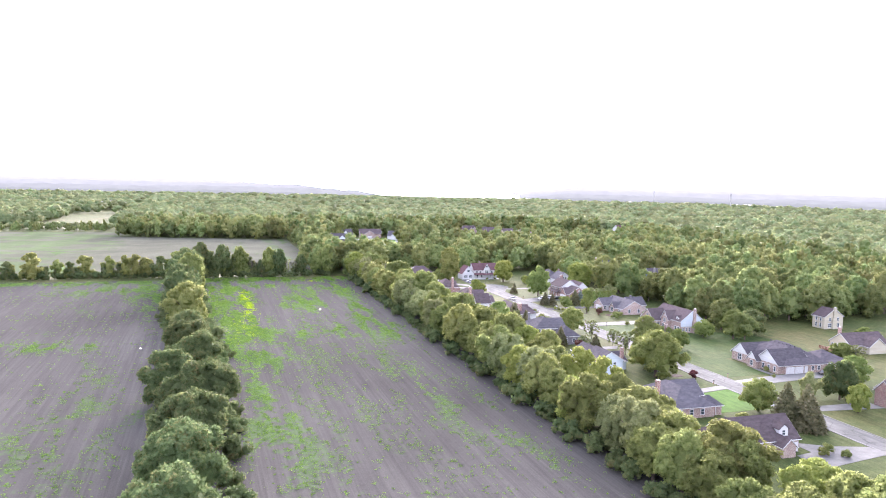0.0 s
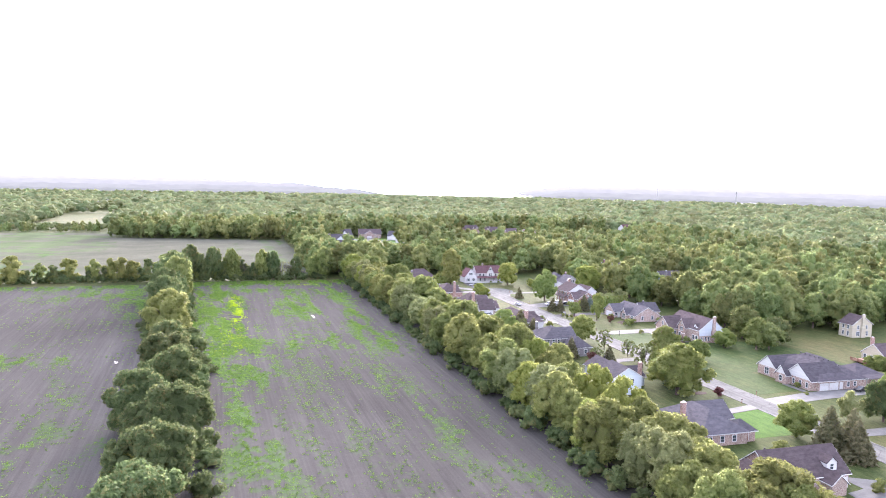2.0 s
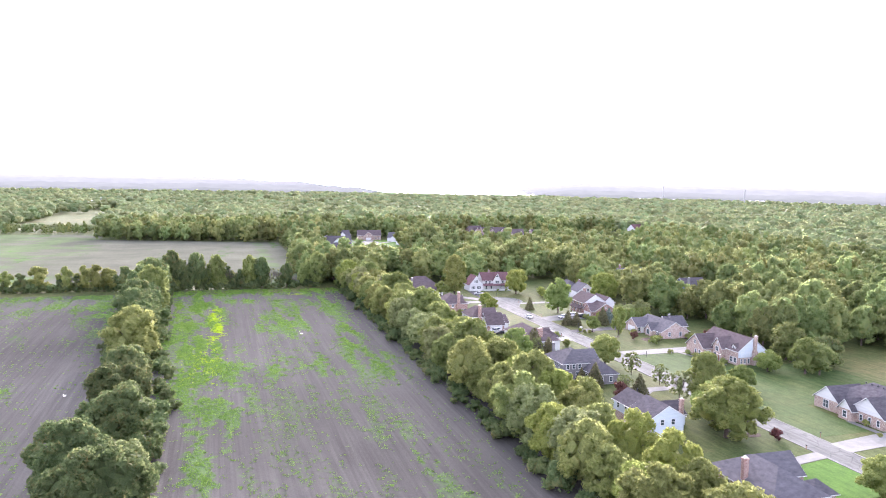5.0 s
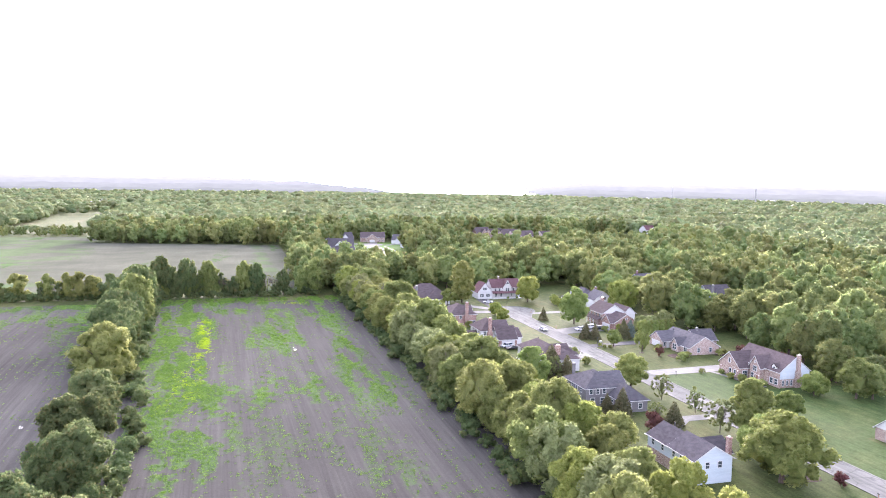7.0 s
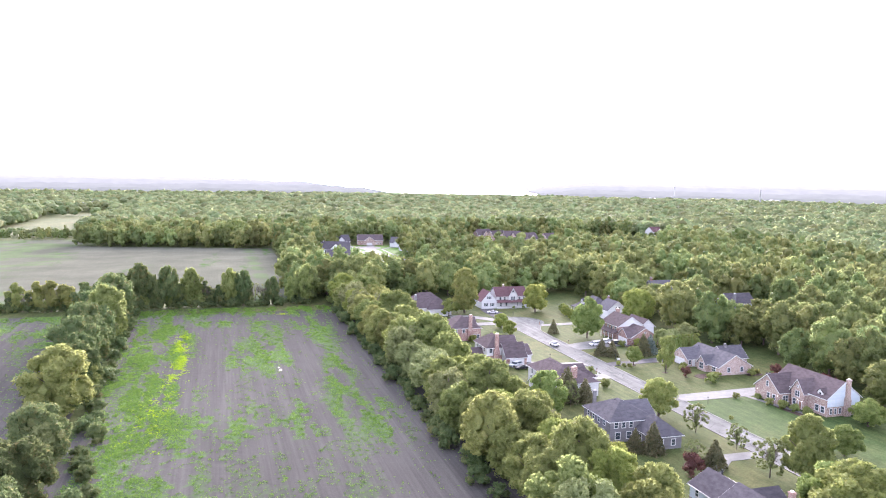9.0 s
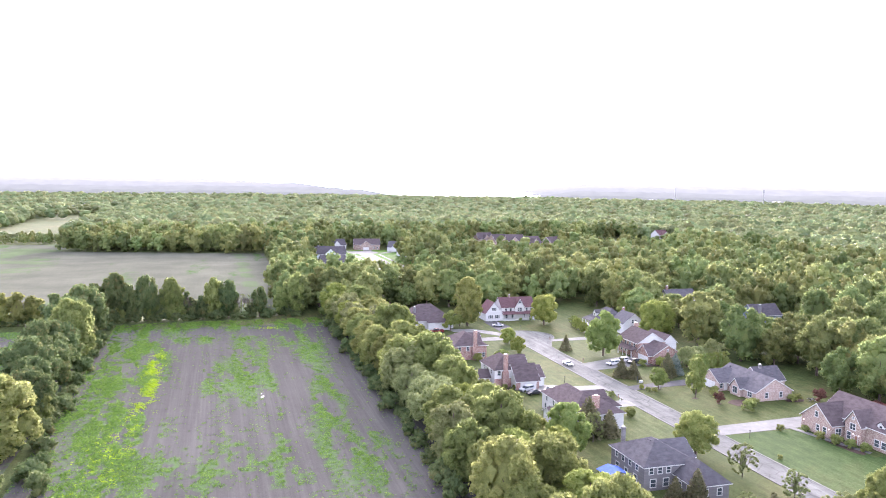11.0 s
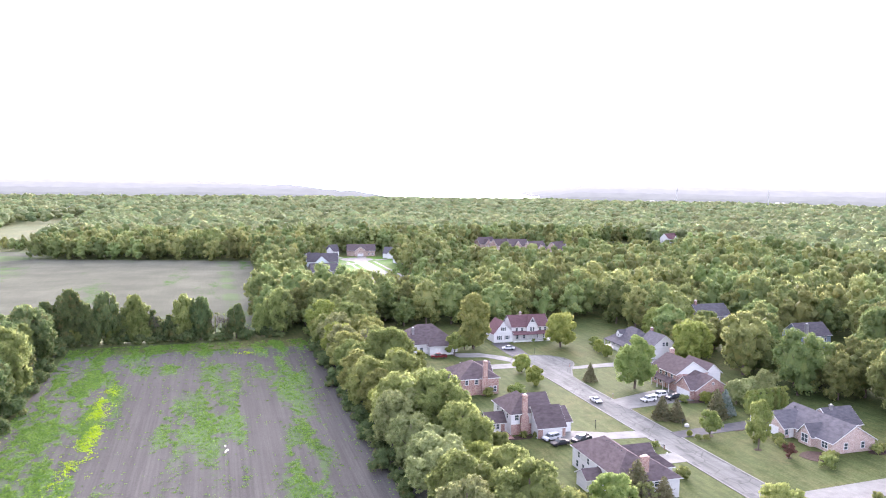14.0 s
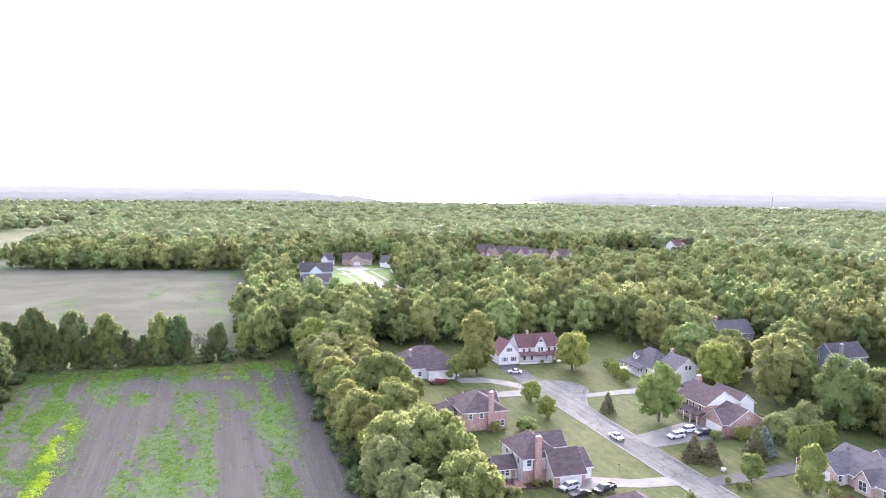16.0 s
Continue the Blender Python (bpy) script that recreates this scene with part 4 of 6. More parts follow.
def add_volume(house, vol, roof, wall, gable_wall=None):
    """vol: x0, x1, y0, y1, eave, ridge, shape (gx, gy, hx, hy: gable or hip, ridge along x or y)."""
    x0, x1, y0, y1, e, r, shape = vol[:7]
    axis = shape[1]
    bm = bmesh.new()
    if shape[0] == "g":
        a0, a1, b0, b1 = (x0, x1, y0, y1) if axis == "y" else (y0, y1, x0, x1)
        add_prism(bm, [(a0, -0.3), (a1, -0.3), (a1, e), ((a0 + a1) / 2, r - 0.03), (a0, e)], b0, b1, axis)
        part("wall", clean(bm), M_WALLS[wall], house)
        if gable_wall:
            for b, q in ((b0 - 0.03, b0), (b1, b1 + 0.03)):
                g = bmesh.new()
                add_prism(g, [(a0, e), (a1, e), ((a0 + a1) / 2, r - 0.03)], b, q, axis)
                part("gable", clean(g), M_WALLS[gable_wall], house, "white siding gable")
        part("roof", roof_gable(x0, x1, y0, y1, e, r, axis), M_ROOFS[roof], house)
        # barge boards up both gables, gutters along both eaves
        o, s = 0.45, (r - e) / ((a1 - a0) / 2)
        m = (a0 + a1) / 2
        for b in (b0 - o * 0.7 - 0.04, b1 + o * 0.7):
            t = bmesh.new()
            for sgn, a in ((-1, a0), (1, a1)):
                add_prism(t, [(a + sgn * o, e - o * s - 0.02), (a + sgn * o, e - o * s + 0.2), (m, r + 0.22), (m, r - 0.02)], b, b + 0.04, axis)
            part("barge_board", clean(t), M_TRIM, house)
        for sgn, a in ((-1, a0), (1, a1)):
            t = bmesh.new()
            u = a + sgn * (o + 0.06)
            add_prism(t, [(u - 0.06, e - o * s + 0.04), (u + 0.06, e - o * s + 0.04), (u + 0.06, e - o * s + 0.18), (u - 0.06, e - o * s + 0.18)], b0 - 0.3, b1 + 0.3, axis)
            part("gutter", clean(t), M_TRIM, house)
    else:
        add_box(bm, x0, x1, y0, y1, -0.3, e)
        part("wall", clean(bm), M_WALLS[wall], house)
        part("roof", roof_hip(x0, x1, y0, y1, e, r, axis), M_ROOFS[roof], house)
        t = bmesh.new()
        o = 0.5
        for a, b, c, d in ((x0 - o, x1 + o, y0 - o, y0 - o + 0.1), (x0 - o, x1 + o, y1 + o - 0.1, y1 + o), (x0 - o, x0 - o + 0.1, y0 - o + 0.1, y1 + o - 0.1), (x1 + o - 0.1, x1 + o, y0 - o + 0.1, y1 + o - 0.1)):
            add_box(t, a, b, c, d, e - 0.2, e - 0.04)
        part("gutter", clean(t), M_TRIM, house)
    return vol


def add_vents(house, spots):
    for x, y, z in spots:
        part("roof_vent", clean(box(x - 0.17, x + 0.17, y - 0.17, y + 0.17, z - 0.3, z + 0.2, bevel=0.05)), M_ASPHALT_DARK, house)


def row_of(house, vol, face, u0, u1, count, z, w=1.0, h=1.4, shutters=False):
    for i in range(count):
        add_window(house, vol, face, u0 + (u1 - u0) * (i + 0.5) / count, z, w, h, shutters)


def dormer(house, x, y, z, toward, roof, w=1.7, h=1.6, depth=2.6, wall="white"):
    """A small gabled dormer that faces toward (w or s)."""
    d = part("dormer", clean(add_prism(bmesh.new(), [(-w / 2, 0), (w / 2, 0), (w / 2, h), (0, h + w * 0.42), (-w / 2, h)], 0, depth, "y")), M_WALLS[wall], house, "small gabled dormer")
    d.matrix_basis = pose(x, y, z, 0, 0, FACE[toward])
    s = 0.42 * 2
    o = 0.25
    part("roof", clean(add_prism(bmesh.new(), [(-w / 2 - o, h - o * s), (0, h + w * 0.42), (w / 2 + o, h - o * s), (w / 2 + o, h - o * s + 0.14), (0, h + w * 0.42 + 0.16), (-w / 2 - o, h - o * s + 0.14)], -0.25, depth, "y")), M_ROOFS[roof], d)
    fm, pm = window_meshes(0.8, 1.1)
    f = new("window", fm)
    f.parent, f.matrix_basis = d, pose(0, 0, h * 0.55)
    q = new("pane", bpy.data.meshes.get(pm.name))
    q.parent, q.matrix_basis = d, pose(0, 0, h * 0.55)


def house(label, x, y, rz=0.0):
    return tagged(empty("house", x, y, 0, rz), label, "house", "houses along the road")


# brick ranch with white gables and two garage doors (east of the road)
h = house("tan brick ranch house with white gables and dark hip roof", 23.5, -67.5)
v = add_volume(h, (3, 21, 0, 24, 3.0, 8.2, "hy"), "dark", "brick")
add_garage(h, v, "s", 5.2, 3.0)
add_garage(h, v, "s", 8.8, 3.0)
add_door(h, v, "s", 11.6, M_TRIM)
row_of(h, v, "s", 13, 18, 2, 1.6, 0.9, 1.3)
v1 = add_volume(h, (0.8, 14, 0.6, 11.5, 3.0, 7.0, "gx"), "dark", "brick", "white")
row_of(h, v1, "w", 0.8, 9, 3, 1.5, 0.8, 1.5)
v2 = add_volume(h, (1.0, 12, 15.5, 24, 3.0, 6.4, "gx"), "dark", "brick", "white")
add_window(h, v2, "w", 19.8, 1.7, 1.8, 2.0)
add_window(h, v2, "s", 4.0, 1.6, 1.0, 1.5)
v3 = add_volume(h, (-1.0, 4, 9.0, 13.4, 3.0, 5.4, "gx"), "dark", "brick", "white")
add_window(h, v3, "w", 11.2, 1.6, 1.2, 1.6)
v4 = add_volume(h, (20, 31, 3, 14, 2.8, 5.6, "hx"), "dark", "brick")
for i in range(6):
    part("porch_post", clean(box(19.5 + i * 2.2, 19.66 + i * 2.2, 0.4, 0.56, 0, 2.6)), M_TRIM, h)
part("porch_roof", clean(add_prism(bmesh.new(), [(0.0, 2.55), (3.2, 3.0), (3.2, 3.15), (0.0, 2.7)], 19, 31.5, "x")), M_ROOFS["dark"], h)
add_vents(h, [(11, 5 + i * 1.9, 7.9) for i in range(7)] + [(15, 5, 6.2)])

# brick one-and-a-half-storey house with a chimney at its south end
h = house("tan brick house with steep brown roof, front gables and chimney", 29, 0.5)
v = add_volume(h, (4.2, 15.2, 0, 21, 5.0, 9.2, "gy"), "brown", "brick", "blue")
part("siding", clean(box(4.3, 15.1, -0.06, -0.005, 2.7, 5.0)), M_WALLS["blue"], h, "pale blue siding upper wall")
add_chimney(h, 10.5, -0.5, 9.9, "brick", 1.0, 0.9)
row_of(h, v, "s", 4.8, 9.3, 2, 3.9, 0.9, 1.2)
row_of(h, v, "s", 4.8, 9.3, 3, 1.5, 0.6, 1.5)
row_of(h, v, "w", 0.5, 4.5, 2, 1.7, 1.3, 1.6)
v2 = add_volume(h, (-0.6, 10, 12.5, 22.5, 3.6, 7.6, "gx"), "brown", "brick")
add_window(h, v2, "w", 17.5, 5.0, 0.9, 1.4)
row_of(h, v2, "w", 13.5, 18, 2, 1.7, 1.0, 1.5)
add_window(h, v2, "s", 1.5, 1.7, 1.6, 1.7)
v3 = add_volume(h, (2.6, 10, 6.8, 11.6, 4.9, 8.0, "gx"), "brown", "brick")
add_window(h, v3, "w", 9.2, 4.1, 1.6, 1.5)
add_window(h, v3, "w", 9.2, 6.2, 0.5, 0.5)
add_door(h, v3, "w", 8.0)
add_window(h, v3, "w", 10.2, 1.7, 1.1, 1.7)
dormer(h, 4.6, 3.0, 4.6, "w", "brown", 2.0, 1.6, 3.2)
add_vents(h, [(11.2, 14, 8.2)])

for face, vol, u, z in (("w", v2, 13.2, 2.4), ("w", v2, 21.6, 2.4), ("w", v3, 7.2, 2.4), ("w", v3, 8.9, 2.4)):
    q = part("wall_lamp", clean(box(-0.09, 0.09, -0.2, 0, -0.14, 0.14, bevel=0.03)), M_LAMP, h, "small lit wall lantern")
    q.matrix_basis = on_wall(face, vol, u, z)

# long brick ranch with cross gables
h = house("pinkish brick ranch house with wide brown-grey shingle roof", 32, 45)
v = add_volume(h, (0, 12.4, 0, 20, 2.7, 6.3, "gy"), "grey", "pinkbrick")
row_of(h, v, "s", 1.2, 11.2, 2, 1.7, 1.0, 1.5)
add_window(h, v, "w", 2.6, 1.6, 1.8, 1.5)
v2 = add_volume(h, (-1.2, 7, 5.6, 9.8, 2.7, 5.0, "gx"), "grey", "pinkbrick")
add_window(h, v2, "w", 7.7, 1.7, 2.0, 1.9)
v3 = add_volume(h, (-3.2, 4, 12.6, 21.5, 2.7, 5.6, "gx"), "grey", "pinkbrick")
add_window(h, v3, "s", -2.3, 1.6, 0.9, 1.4)
add_door(h, v3, "s", -0.8, M_TRIM)
add_garage(h, v3, "w", 17, 5.0)
v4 = add_volume(h, (10, 19, 10.5, 19, 2.7, 6.0, "gx"), "grey", "pinkbrick")
add_window(h, v4, "s", 16, 1.6, 1.4, 1.5)
add_chimney(h, 12.6, 14.2, 6.7, "grey", 0.8, 0.7, 4.6, False)
add_vents(h, [(4.8, 18, 6.0), (3.6, 20.5, 4.6)])

# two-storey brick house with a garage wing
h = house("two-storey red-brown brick house with garage wing", 27, 92)
v = add_volume(h, (0, 11, 9, 22.5, 5.5, 9.0, "gy"), "brown", "redbrick", "white")
row_of(h, v, "w", 10, 22, 4, 4.3, 0.9, 1.4)
row_of(h, v, "w", 16, 22, 2, 1.7, 0.9, 1.5)
add_chimney(h, 6.4, 21.5, 10.2, "redbrick", 1.3, 1.0, 7.0, False)
v2 = add_volume(h, (0.6, 12, 0, 9.5, 3.0, 6.4, "gy"), "brown", "redbrick")
add_window(h, v2, "s", 6.3, 4.6, 0.6, 0.6)
add_window(h, v2, "s", 3.0, 1.6, 1.0, 1.5)
v3 = add_volume(h, (-0.6, 6, 1.0, 8.2, 3.0, 5.9, "gx"), "brown", "redbrick")
add_garage(h, v3, "w", 3.0, 2.9)
add_garage(h, v3, "w", 6.2, 2.9)
v4 = add_volume(h, (10.5, 16, 9.6, 22, 5.2, 7.6, "gy"), "brown", "white")
part("porch_roof", clean(add_prism(bmesh.new(), [(-2.4, 2.7), (0.0, 3.6), (0.0, 3.8), (-2.4, 2.88)], 9.4, 20, "y")), M_ROOFS["brown"], h)
for i in range(4):
    part("porch_post", clean(box(-2.2, -2.02, 9.8 + i * 3.1, 9.98 + i * 3.1, 0, 2.75)), M_TRIM, h)
add_door(h, v, "w", 14.5)

# grey-roofed house with a porch by the cul-de-sac
h = house("white cottage-style house with grey roof, porch and garage wing", 41, 141)
v = add_volume(h, (0, 11, 9, 25, 3.4, 8.4, "hy"), "grey", "white")
row_of(h, v, "w", 10, 24, 4, 1.7, 1.0, 1.6)
part("porch_roof", clean(add_prism(bmesh.new(), [(-3.0, 2.6), (0.2, 3.5), (0.2, 3.7), (-3.0, 2.78)], 11, 25.4, "y")), M_ROOFS["grey"], h)
part("porch_floor", clean(box(-2.9, -0.02, 11.2, 25.2, 0, 0.35)), M_TRIM, h)
for i in range(6):
    part("porch_post", clean(box(-2.8, -2.6, 11.4 + i * 2.7, 11.6 + i * 2.7, 0.35, 2.68)), M_TRIM, h)
dormer(h, 0.6, 20.5, 3.9, "w", "grey", 2.6, 1.9, 4.0)
add_door(h, v, "w", 17)
v2 = add_volume(h, (3, 13, 0, 10, 4.4, 8.2, "gy"), "grey", "white")
row_of(h, v2, "s", 6.6, 9.4, 2, 5.2, 0.9, 1.3)
add_garage(h, v2, "s", 5.7, 3.4)
add_garage(h, v2, "s", 10.2, 3.4)
add_chimney(h, 9.0, 10.6, 9.0, "redbrick", 0.9, 0.8, 5, False)

# white farmhouse at the head of the cul-de-sac
h = house("white two-storey farmhouse with red-brown roof and porch", -2, 180.5)
v2 = add_volume(h, (0, 7.6, 0, 9.5, 3.6, 8.2, "gy"), "red", "white")
row_of(h, v2, "s", 2.4, 5.2, 1, 5.3, 0.9, 1.2, True)
row_of(h, v2, "s", 0.6, 7.0, 2, 1.9, 0.9, 1.4, True)
v = add_volume(h, (8.0, 24, 1.6, 11, 5.6, 9.4, "gx"), "red", "white")
row_of(h, v, "s", 9, 13.5, 2, 4.4, 0.9, 1.4)
row_of(h, v, "s", 19, 23.5, 2, 4.4, 0.9, 1.4)
row_of(h, v, "s", 9, 23.5, 5, 1.6, 0.9, 1.6)
v3 = add_volume(h, (14.2, 18.8, 1.0, 6, 5.6, 9.3, "gy"), "red", "white")
row_of(h, v3, "s", 15.4, 17.6, 2, 4.6, 0.8, 1.6)
part("gable_vent", clean(add_prism(bmesh.new(), [(15.6, 7.4), (17.4, 7.4), (16.5, 8.7)], 0.93, 1.0, "y")), M_ROOFS["grey"], h, "dark triangular gable panel")
part("porch_roof", clean(add_prism(bmesh.new(), [(-1.2, 2.8), (1.6, 3.7), (1.6, 3.9), (-1.2, 2.98)], 7.7, 24.2, "x")), M_ROOFS["red"], h)
part("porch_floor", clean(box(7.8, 24, -1.1, 1.5, 0, 0.4)), M_TRIM, h)
for i in range(7):
    part("porch_post", clean(box(8.0 + i * 2.58, 8.18 + i * 2.58, -1.05, -0.87, 0.4, 2.85)), M_TRIM, h)
for i in range(6):
    part("railing", clean(box(8.25 + i * 2.58, 10.5 + i * 2.58, -1.0, -0.92, 1.15, 1.25)), M_TRIM, h)
add_chimney(h, 13.4, 6.4, 10.4, "brick", 0.9, 0.7, 8.8, False)

# houses on the west side of the road, south to north
h = house("brown-roofed brick house with white dormer and garage", -48, -137.5)
v = add_volume(h, (6, 24.5, 8.5, 19, 3.2, 7.3, "gx"), "brown", "brick")
v1 = add_volume(h, (17.5, 21, 5.4, 9.5, 2.6, 4.2, "gy"), "brown", "brick")
dormer(h, 20.5, 9.0, 3.5, "s", "brown", 2.5, 2.0, 4.2)
row_of(h, v, "s", 7, 12, 2, 1.6, 1.0, 1.5)
add_garage(h, v, "s", 22.8, 2.7)
v2 = add_volume(h, (0, 8, 5, 18, 2.8, 6.0, "hy"), "brown", "brick")
add_vents(h, [(9, 15, 7.2)])

h = house("grey-roofed brick house among tree row and lawn", -37, -101)
v = add_volume(h, (-1.5, 11, -0.5, 19, 3.0, 7.0, "hy"), "grey", "brick")
v2 = add_volume(h, (4, 14.5, 9.5, 18.5, 3.0, 6.2, "gx"), "grey", "brick")
v3 = add_volume(h, (9, 14, 0.5, 6.5, 2.7, 4.8, "hx"), "grey", "brick")
add_chimney(h, -0.4, 9, 7.8, "redbrick", 1.1, 0.9, 2.5, False)
row_of(h, v, "w", 3, 18, 4, 1.6, 1.0, 1.4)
row_of(h, v, "s", -1, 9, 3, 1.6, 1.0, 1.4)
row_of(h, v2, "e", 11, 17, 2, 1.6, 1.0, 1.4)
add_door(h, v3, "s", 11.5)

h = house("long pale blue two-storey house with dark roof", -37, -59)
v = add_volume(h, (0, 9, 1, 10.5, 5.2, 7.9, "gy"), "dark", "blue")
vn = add_volume(h, (0.02, 8.4, 10.5, 19, 5.1, 7.5, "gy"), "dark", "blue")
row_of(h, v, "w", 1.6, 10, 3, 4.0, 0.9, 1.3)
row_of(h, v, "w", 1.6, 10, 3, 1.5, 0.9, 1.5)
row_of(h, vn, "w", 11, 18.6, 2, 4.0, 0.9, 1.3)
row_of(h, vn, "w", 11, 18.6, 2, 1.5, 0.9, 1.5)
part("brick_face", clean(box(-0.06, -0.005, 1, 19, 0, 2.5)), M_WALLS["brick"], h, "brick lower wall")
row_of(h, v, "s", 1.5, 7.5, 2, 4.0, 0.9, 1.3)
add_vents(h, [(5.6, 2.2 + i * 1.5, 7.35) for i in range(5)] + [(5.4, 12 + i * 2, 6.9) for i in range(3)])
add_chimney(h, 9.5, 3.0, 8.6, "redbrick", 0.9, 0.9, 0, False)
part("chimney_pipe", clean(box(5.6, 5.85, 17, 17.25, 6.4, 7.9)), M_METAL, h)
v3 = add_volume(h, (7, 15, 9, 17, 2.9, 5.2, "gx"), "dark", "blue")
add_garage(h, v3, "e", 13, 4.9)

h = house("two-storey grey house with blue-grey hip roof", -35, -6)
v = add_volume(h, (1, 13, 2.5, 16, 5.2, 8.6, "hy"), "grey", "grey")
row_of(h, v, "w", 4, 15, 4, 4.2, 0.9, 1.3)
row_of(h, v, "w", 4, 15, 3, 1.6, 1.2, 1.6)
row_of(h, v, "s", 1.6, 7.6, 3, 4.2, 0.9, 1.3)
row_of(h, v, "s", 1.6, 7.6, 2, 1.6, 1.2, 1.6)
v2 = add_volume(h, (8, 16, -4.5, 6, 3.2, 6.6, "hy"), "grey", "grey")
row_of(h, v2, "s", 9, 15.4, 2, 1.6, 1.0, 1.4)
row_of(h, v2, "w", -4, 1.8, 2, 1.6, 1.0, 1.4)
add_chimney(h, 4.1, 16.5, 8.6, "grey", 0.75, 0.7, 0, False)
v3 = add_volume(h, (9, 15, 6, 14, 5.0, 7.6, "gx"), "grey", "grey")
add_vents(h, [(6.2, 8.9, 8.1), (6.2, 9.8, 8.1)])

h = house("white two-storey house with dark brown shingle roof", -31, 34)
v = add_volume(h, (0.5, 10.5, 1.5, 21, 4.6, 8.0, "hy"), "brown", "white")
row_of(h, v, "w", 3, 20, 4, 3.5, 0.9, 1.3)
row_of(h, v, "w", 11.5, 20, 3, 1.3, 1.0, 1.4)
v2 = add_volume(h, (5, 13.5, -0.6, 8, 4.2, 7.0, "hy"), "brown", "white")
row_of(h, v2, "s", 4, 12.5, 2, 1.6, 1.0, 1.4)
add_window(h, v2, "s", 8.2, 3.4, 0.9, 1.2)
v3 = add_volume(h, (9, 16, 11, 19, 2.9, 5.6, "gx"), "brown", "white")
add_garage(h, v3, "e", 15, 4.9)
v4 = add_volume(h, (-3.5, 0.6, 6.5, 11, 2.6, 3.9, "gx"), "brown", "white")
v5 = add_volume(h, (8, 15.5, 5, 10.5, 4.2, 6.6, "hx"), "brown", "white")
add_chimney(h, 6.4, 1.2, 8.3, "redbrick", 1.7, 0.8, 0.0, False)
add_vents(h, [(5.0, 7.5 + i * 1.6, 7.55) for i in range(6)])

h = house("brick and white siding house with tall brick chimney", -37, 73)
v = add_volume(h, (0.6, 9.6, 4, 16.5, 5.4, 9.0, "hy"), "brown", "white")
part("brick_face", clean(box(0.55, 9.65, 3.93, 3.995, 0, 2.7)), M_WALLS["redbrick"], h, "red brick lower wall")
add_window(h, v, "s", 2.0, 4.4, 1.0, 1.4)
row_of(h, v, "w", 5, 15, 3, 4.3, 0.9, 1.3)
row_of(h, v, "w", 8.5, 15, 2, 1.6, 0.9, 1.4)
add_chimney(h, 3.9, 3.5, 10.0, "redbrick", 1.2, 0.9)
v2 = add_volume(h, (6.0, 13.4, -0.2, 8.6, 2.8, 6.8, "gx"), "brown", "white")
part("brick_face", clean(box(6.0, 13.4, -0.26, -0.205, 0, 2.6)), M_WALLS["redbrick"], h, "red brick lower wall")
add_garage(h, (6.0, 13.4, -0.27, 8.6), "s", 9.9, 4.9)
v3 = add_volume(h, (11, 16.4, 2.8, 11.5, 2.8, 5.4, "gx"), "brown", "white")
add_garage(h, v3, "s", 14.7, 2.7)
v4 = add_volume(h, (8, 14.5, 12, 18, 4.6, 7.0, "gx"), "brown", "white")
v5 = add_volume(h, (-4.6, 0.8, 7.2, 12, 2.5, 4.4, "gx"), "brown", "white")
row_of(h, v5, "w", 7.4, 11.8, 4, 1.5, 0.8, 1.4)
row_of(h, v5, "s", -4.4, -1.2, 3, 1.5, 0.8, 1.4)
add_door(h, v5, "s", -0.4, M_WALLS["redbrick"])
add_vents(h, [(5.2, 8.4, 8.9), (6.5, 9.4, 8.6), (12, 5.5, 4.9)])

h = house("red brick house with brown hip roof and chimney", -39, 112)
v = add_volume(h, (1, 13, 1, 15, 5.0, 8.8, "hy"), "brown", "redbrick")
add_chimney(h, 8.5, 0.5, 10.0, "redbrick", 1.2, 0.9)
row_of(h, v, "s", 9.6, 12.6, 2, 1.6, 0.9, 1.5)
row_of(h, v, "s", 1.5, 7.5, 2, 3.9, 0.9, 1.3)
row_of(h, v, "w", 2, 14, 4, 3.9, 0.9, 1.3)
v2 = add_volume(h, (-3, 5, 6, 16, 3.0, 6.0, "hx"), "brown", "redbrick")
row_of(h, v2, "s", -2.5, 0.8, 2, 1.6, 0.9, 1.4)
v3 = add_volume(h, (6, 15, 11, 20, 2.8, 6.4, "gx"), "brown", "redbrick", "white")
add_garage(h, v3, "e", 15.5, 4.8)

h = house("single-storey white house with reddish brown hip roof", -41, 167)
v = add_volume(h, (-1, 20, 1.5, 17, 3.6, 9.6, "hx"), "brown", "white")
v2 = add_volume(h, (8.5, 17.5, -1.5, 8, 3.3, 7.2, "hy"), "brown", "white")
v3 = add_volume(h, (-5, 0, 4, 13, 3.0, 5.4, "hy"), "brown", "white")
add_garage(h, v2, "s", 13, 4.9)
row_of(h, v, "s", 1, 8, 2, 1.6, 1.1, 1.5)
add_chimney(h, 4, 5.5, 8.8, "grey", 0.9, 0.9, 4.5, False)

# houses further east, and roofs among the woods
h = house("two-storey cream house with brown roof by the woods", 103, -3.5)
v = add_volume(h, (0.5, 10.5, 0, 7, 5.4, 8.8, "gy"), "brown", "cream")
row_of(h, v, "s", 1.2, 9.8, 2, 4.2, 0.9, 1.4)
row_of(h, v, "s", 1.2, 9.8, 2, 1.6, 1.6, 1.7)
row_of(h, v, "w", 1, 6, 2, 4.2, 0.9, 1.4)
row_of(h, v, "w", 1, 6, 2, 1.6, 0.9, 1.6)
add_chimney(h, 5.5, -0.4, 9.2, "cream", 1.3, 0.8)
h = house("cream single-storey house with dark roof and wooden deck", 75, -48)
v = add_volume(h, (0, 18, 2, 12, 3.0, 6.6, "gx"), "brown", "cream")
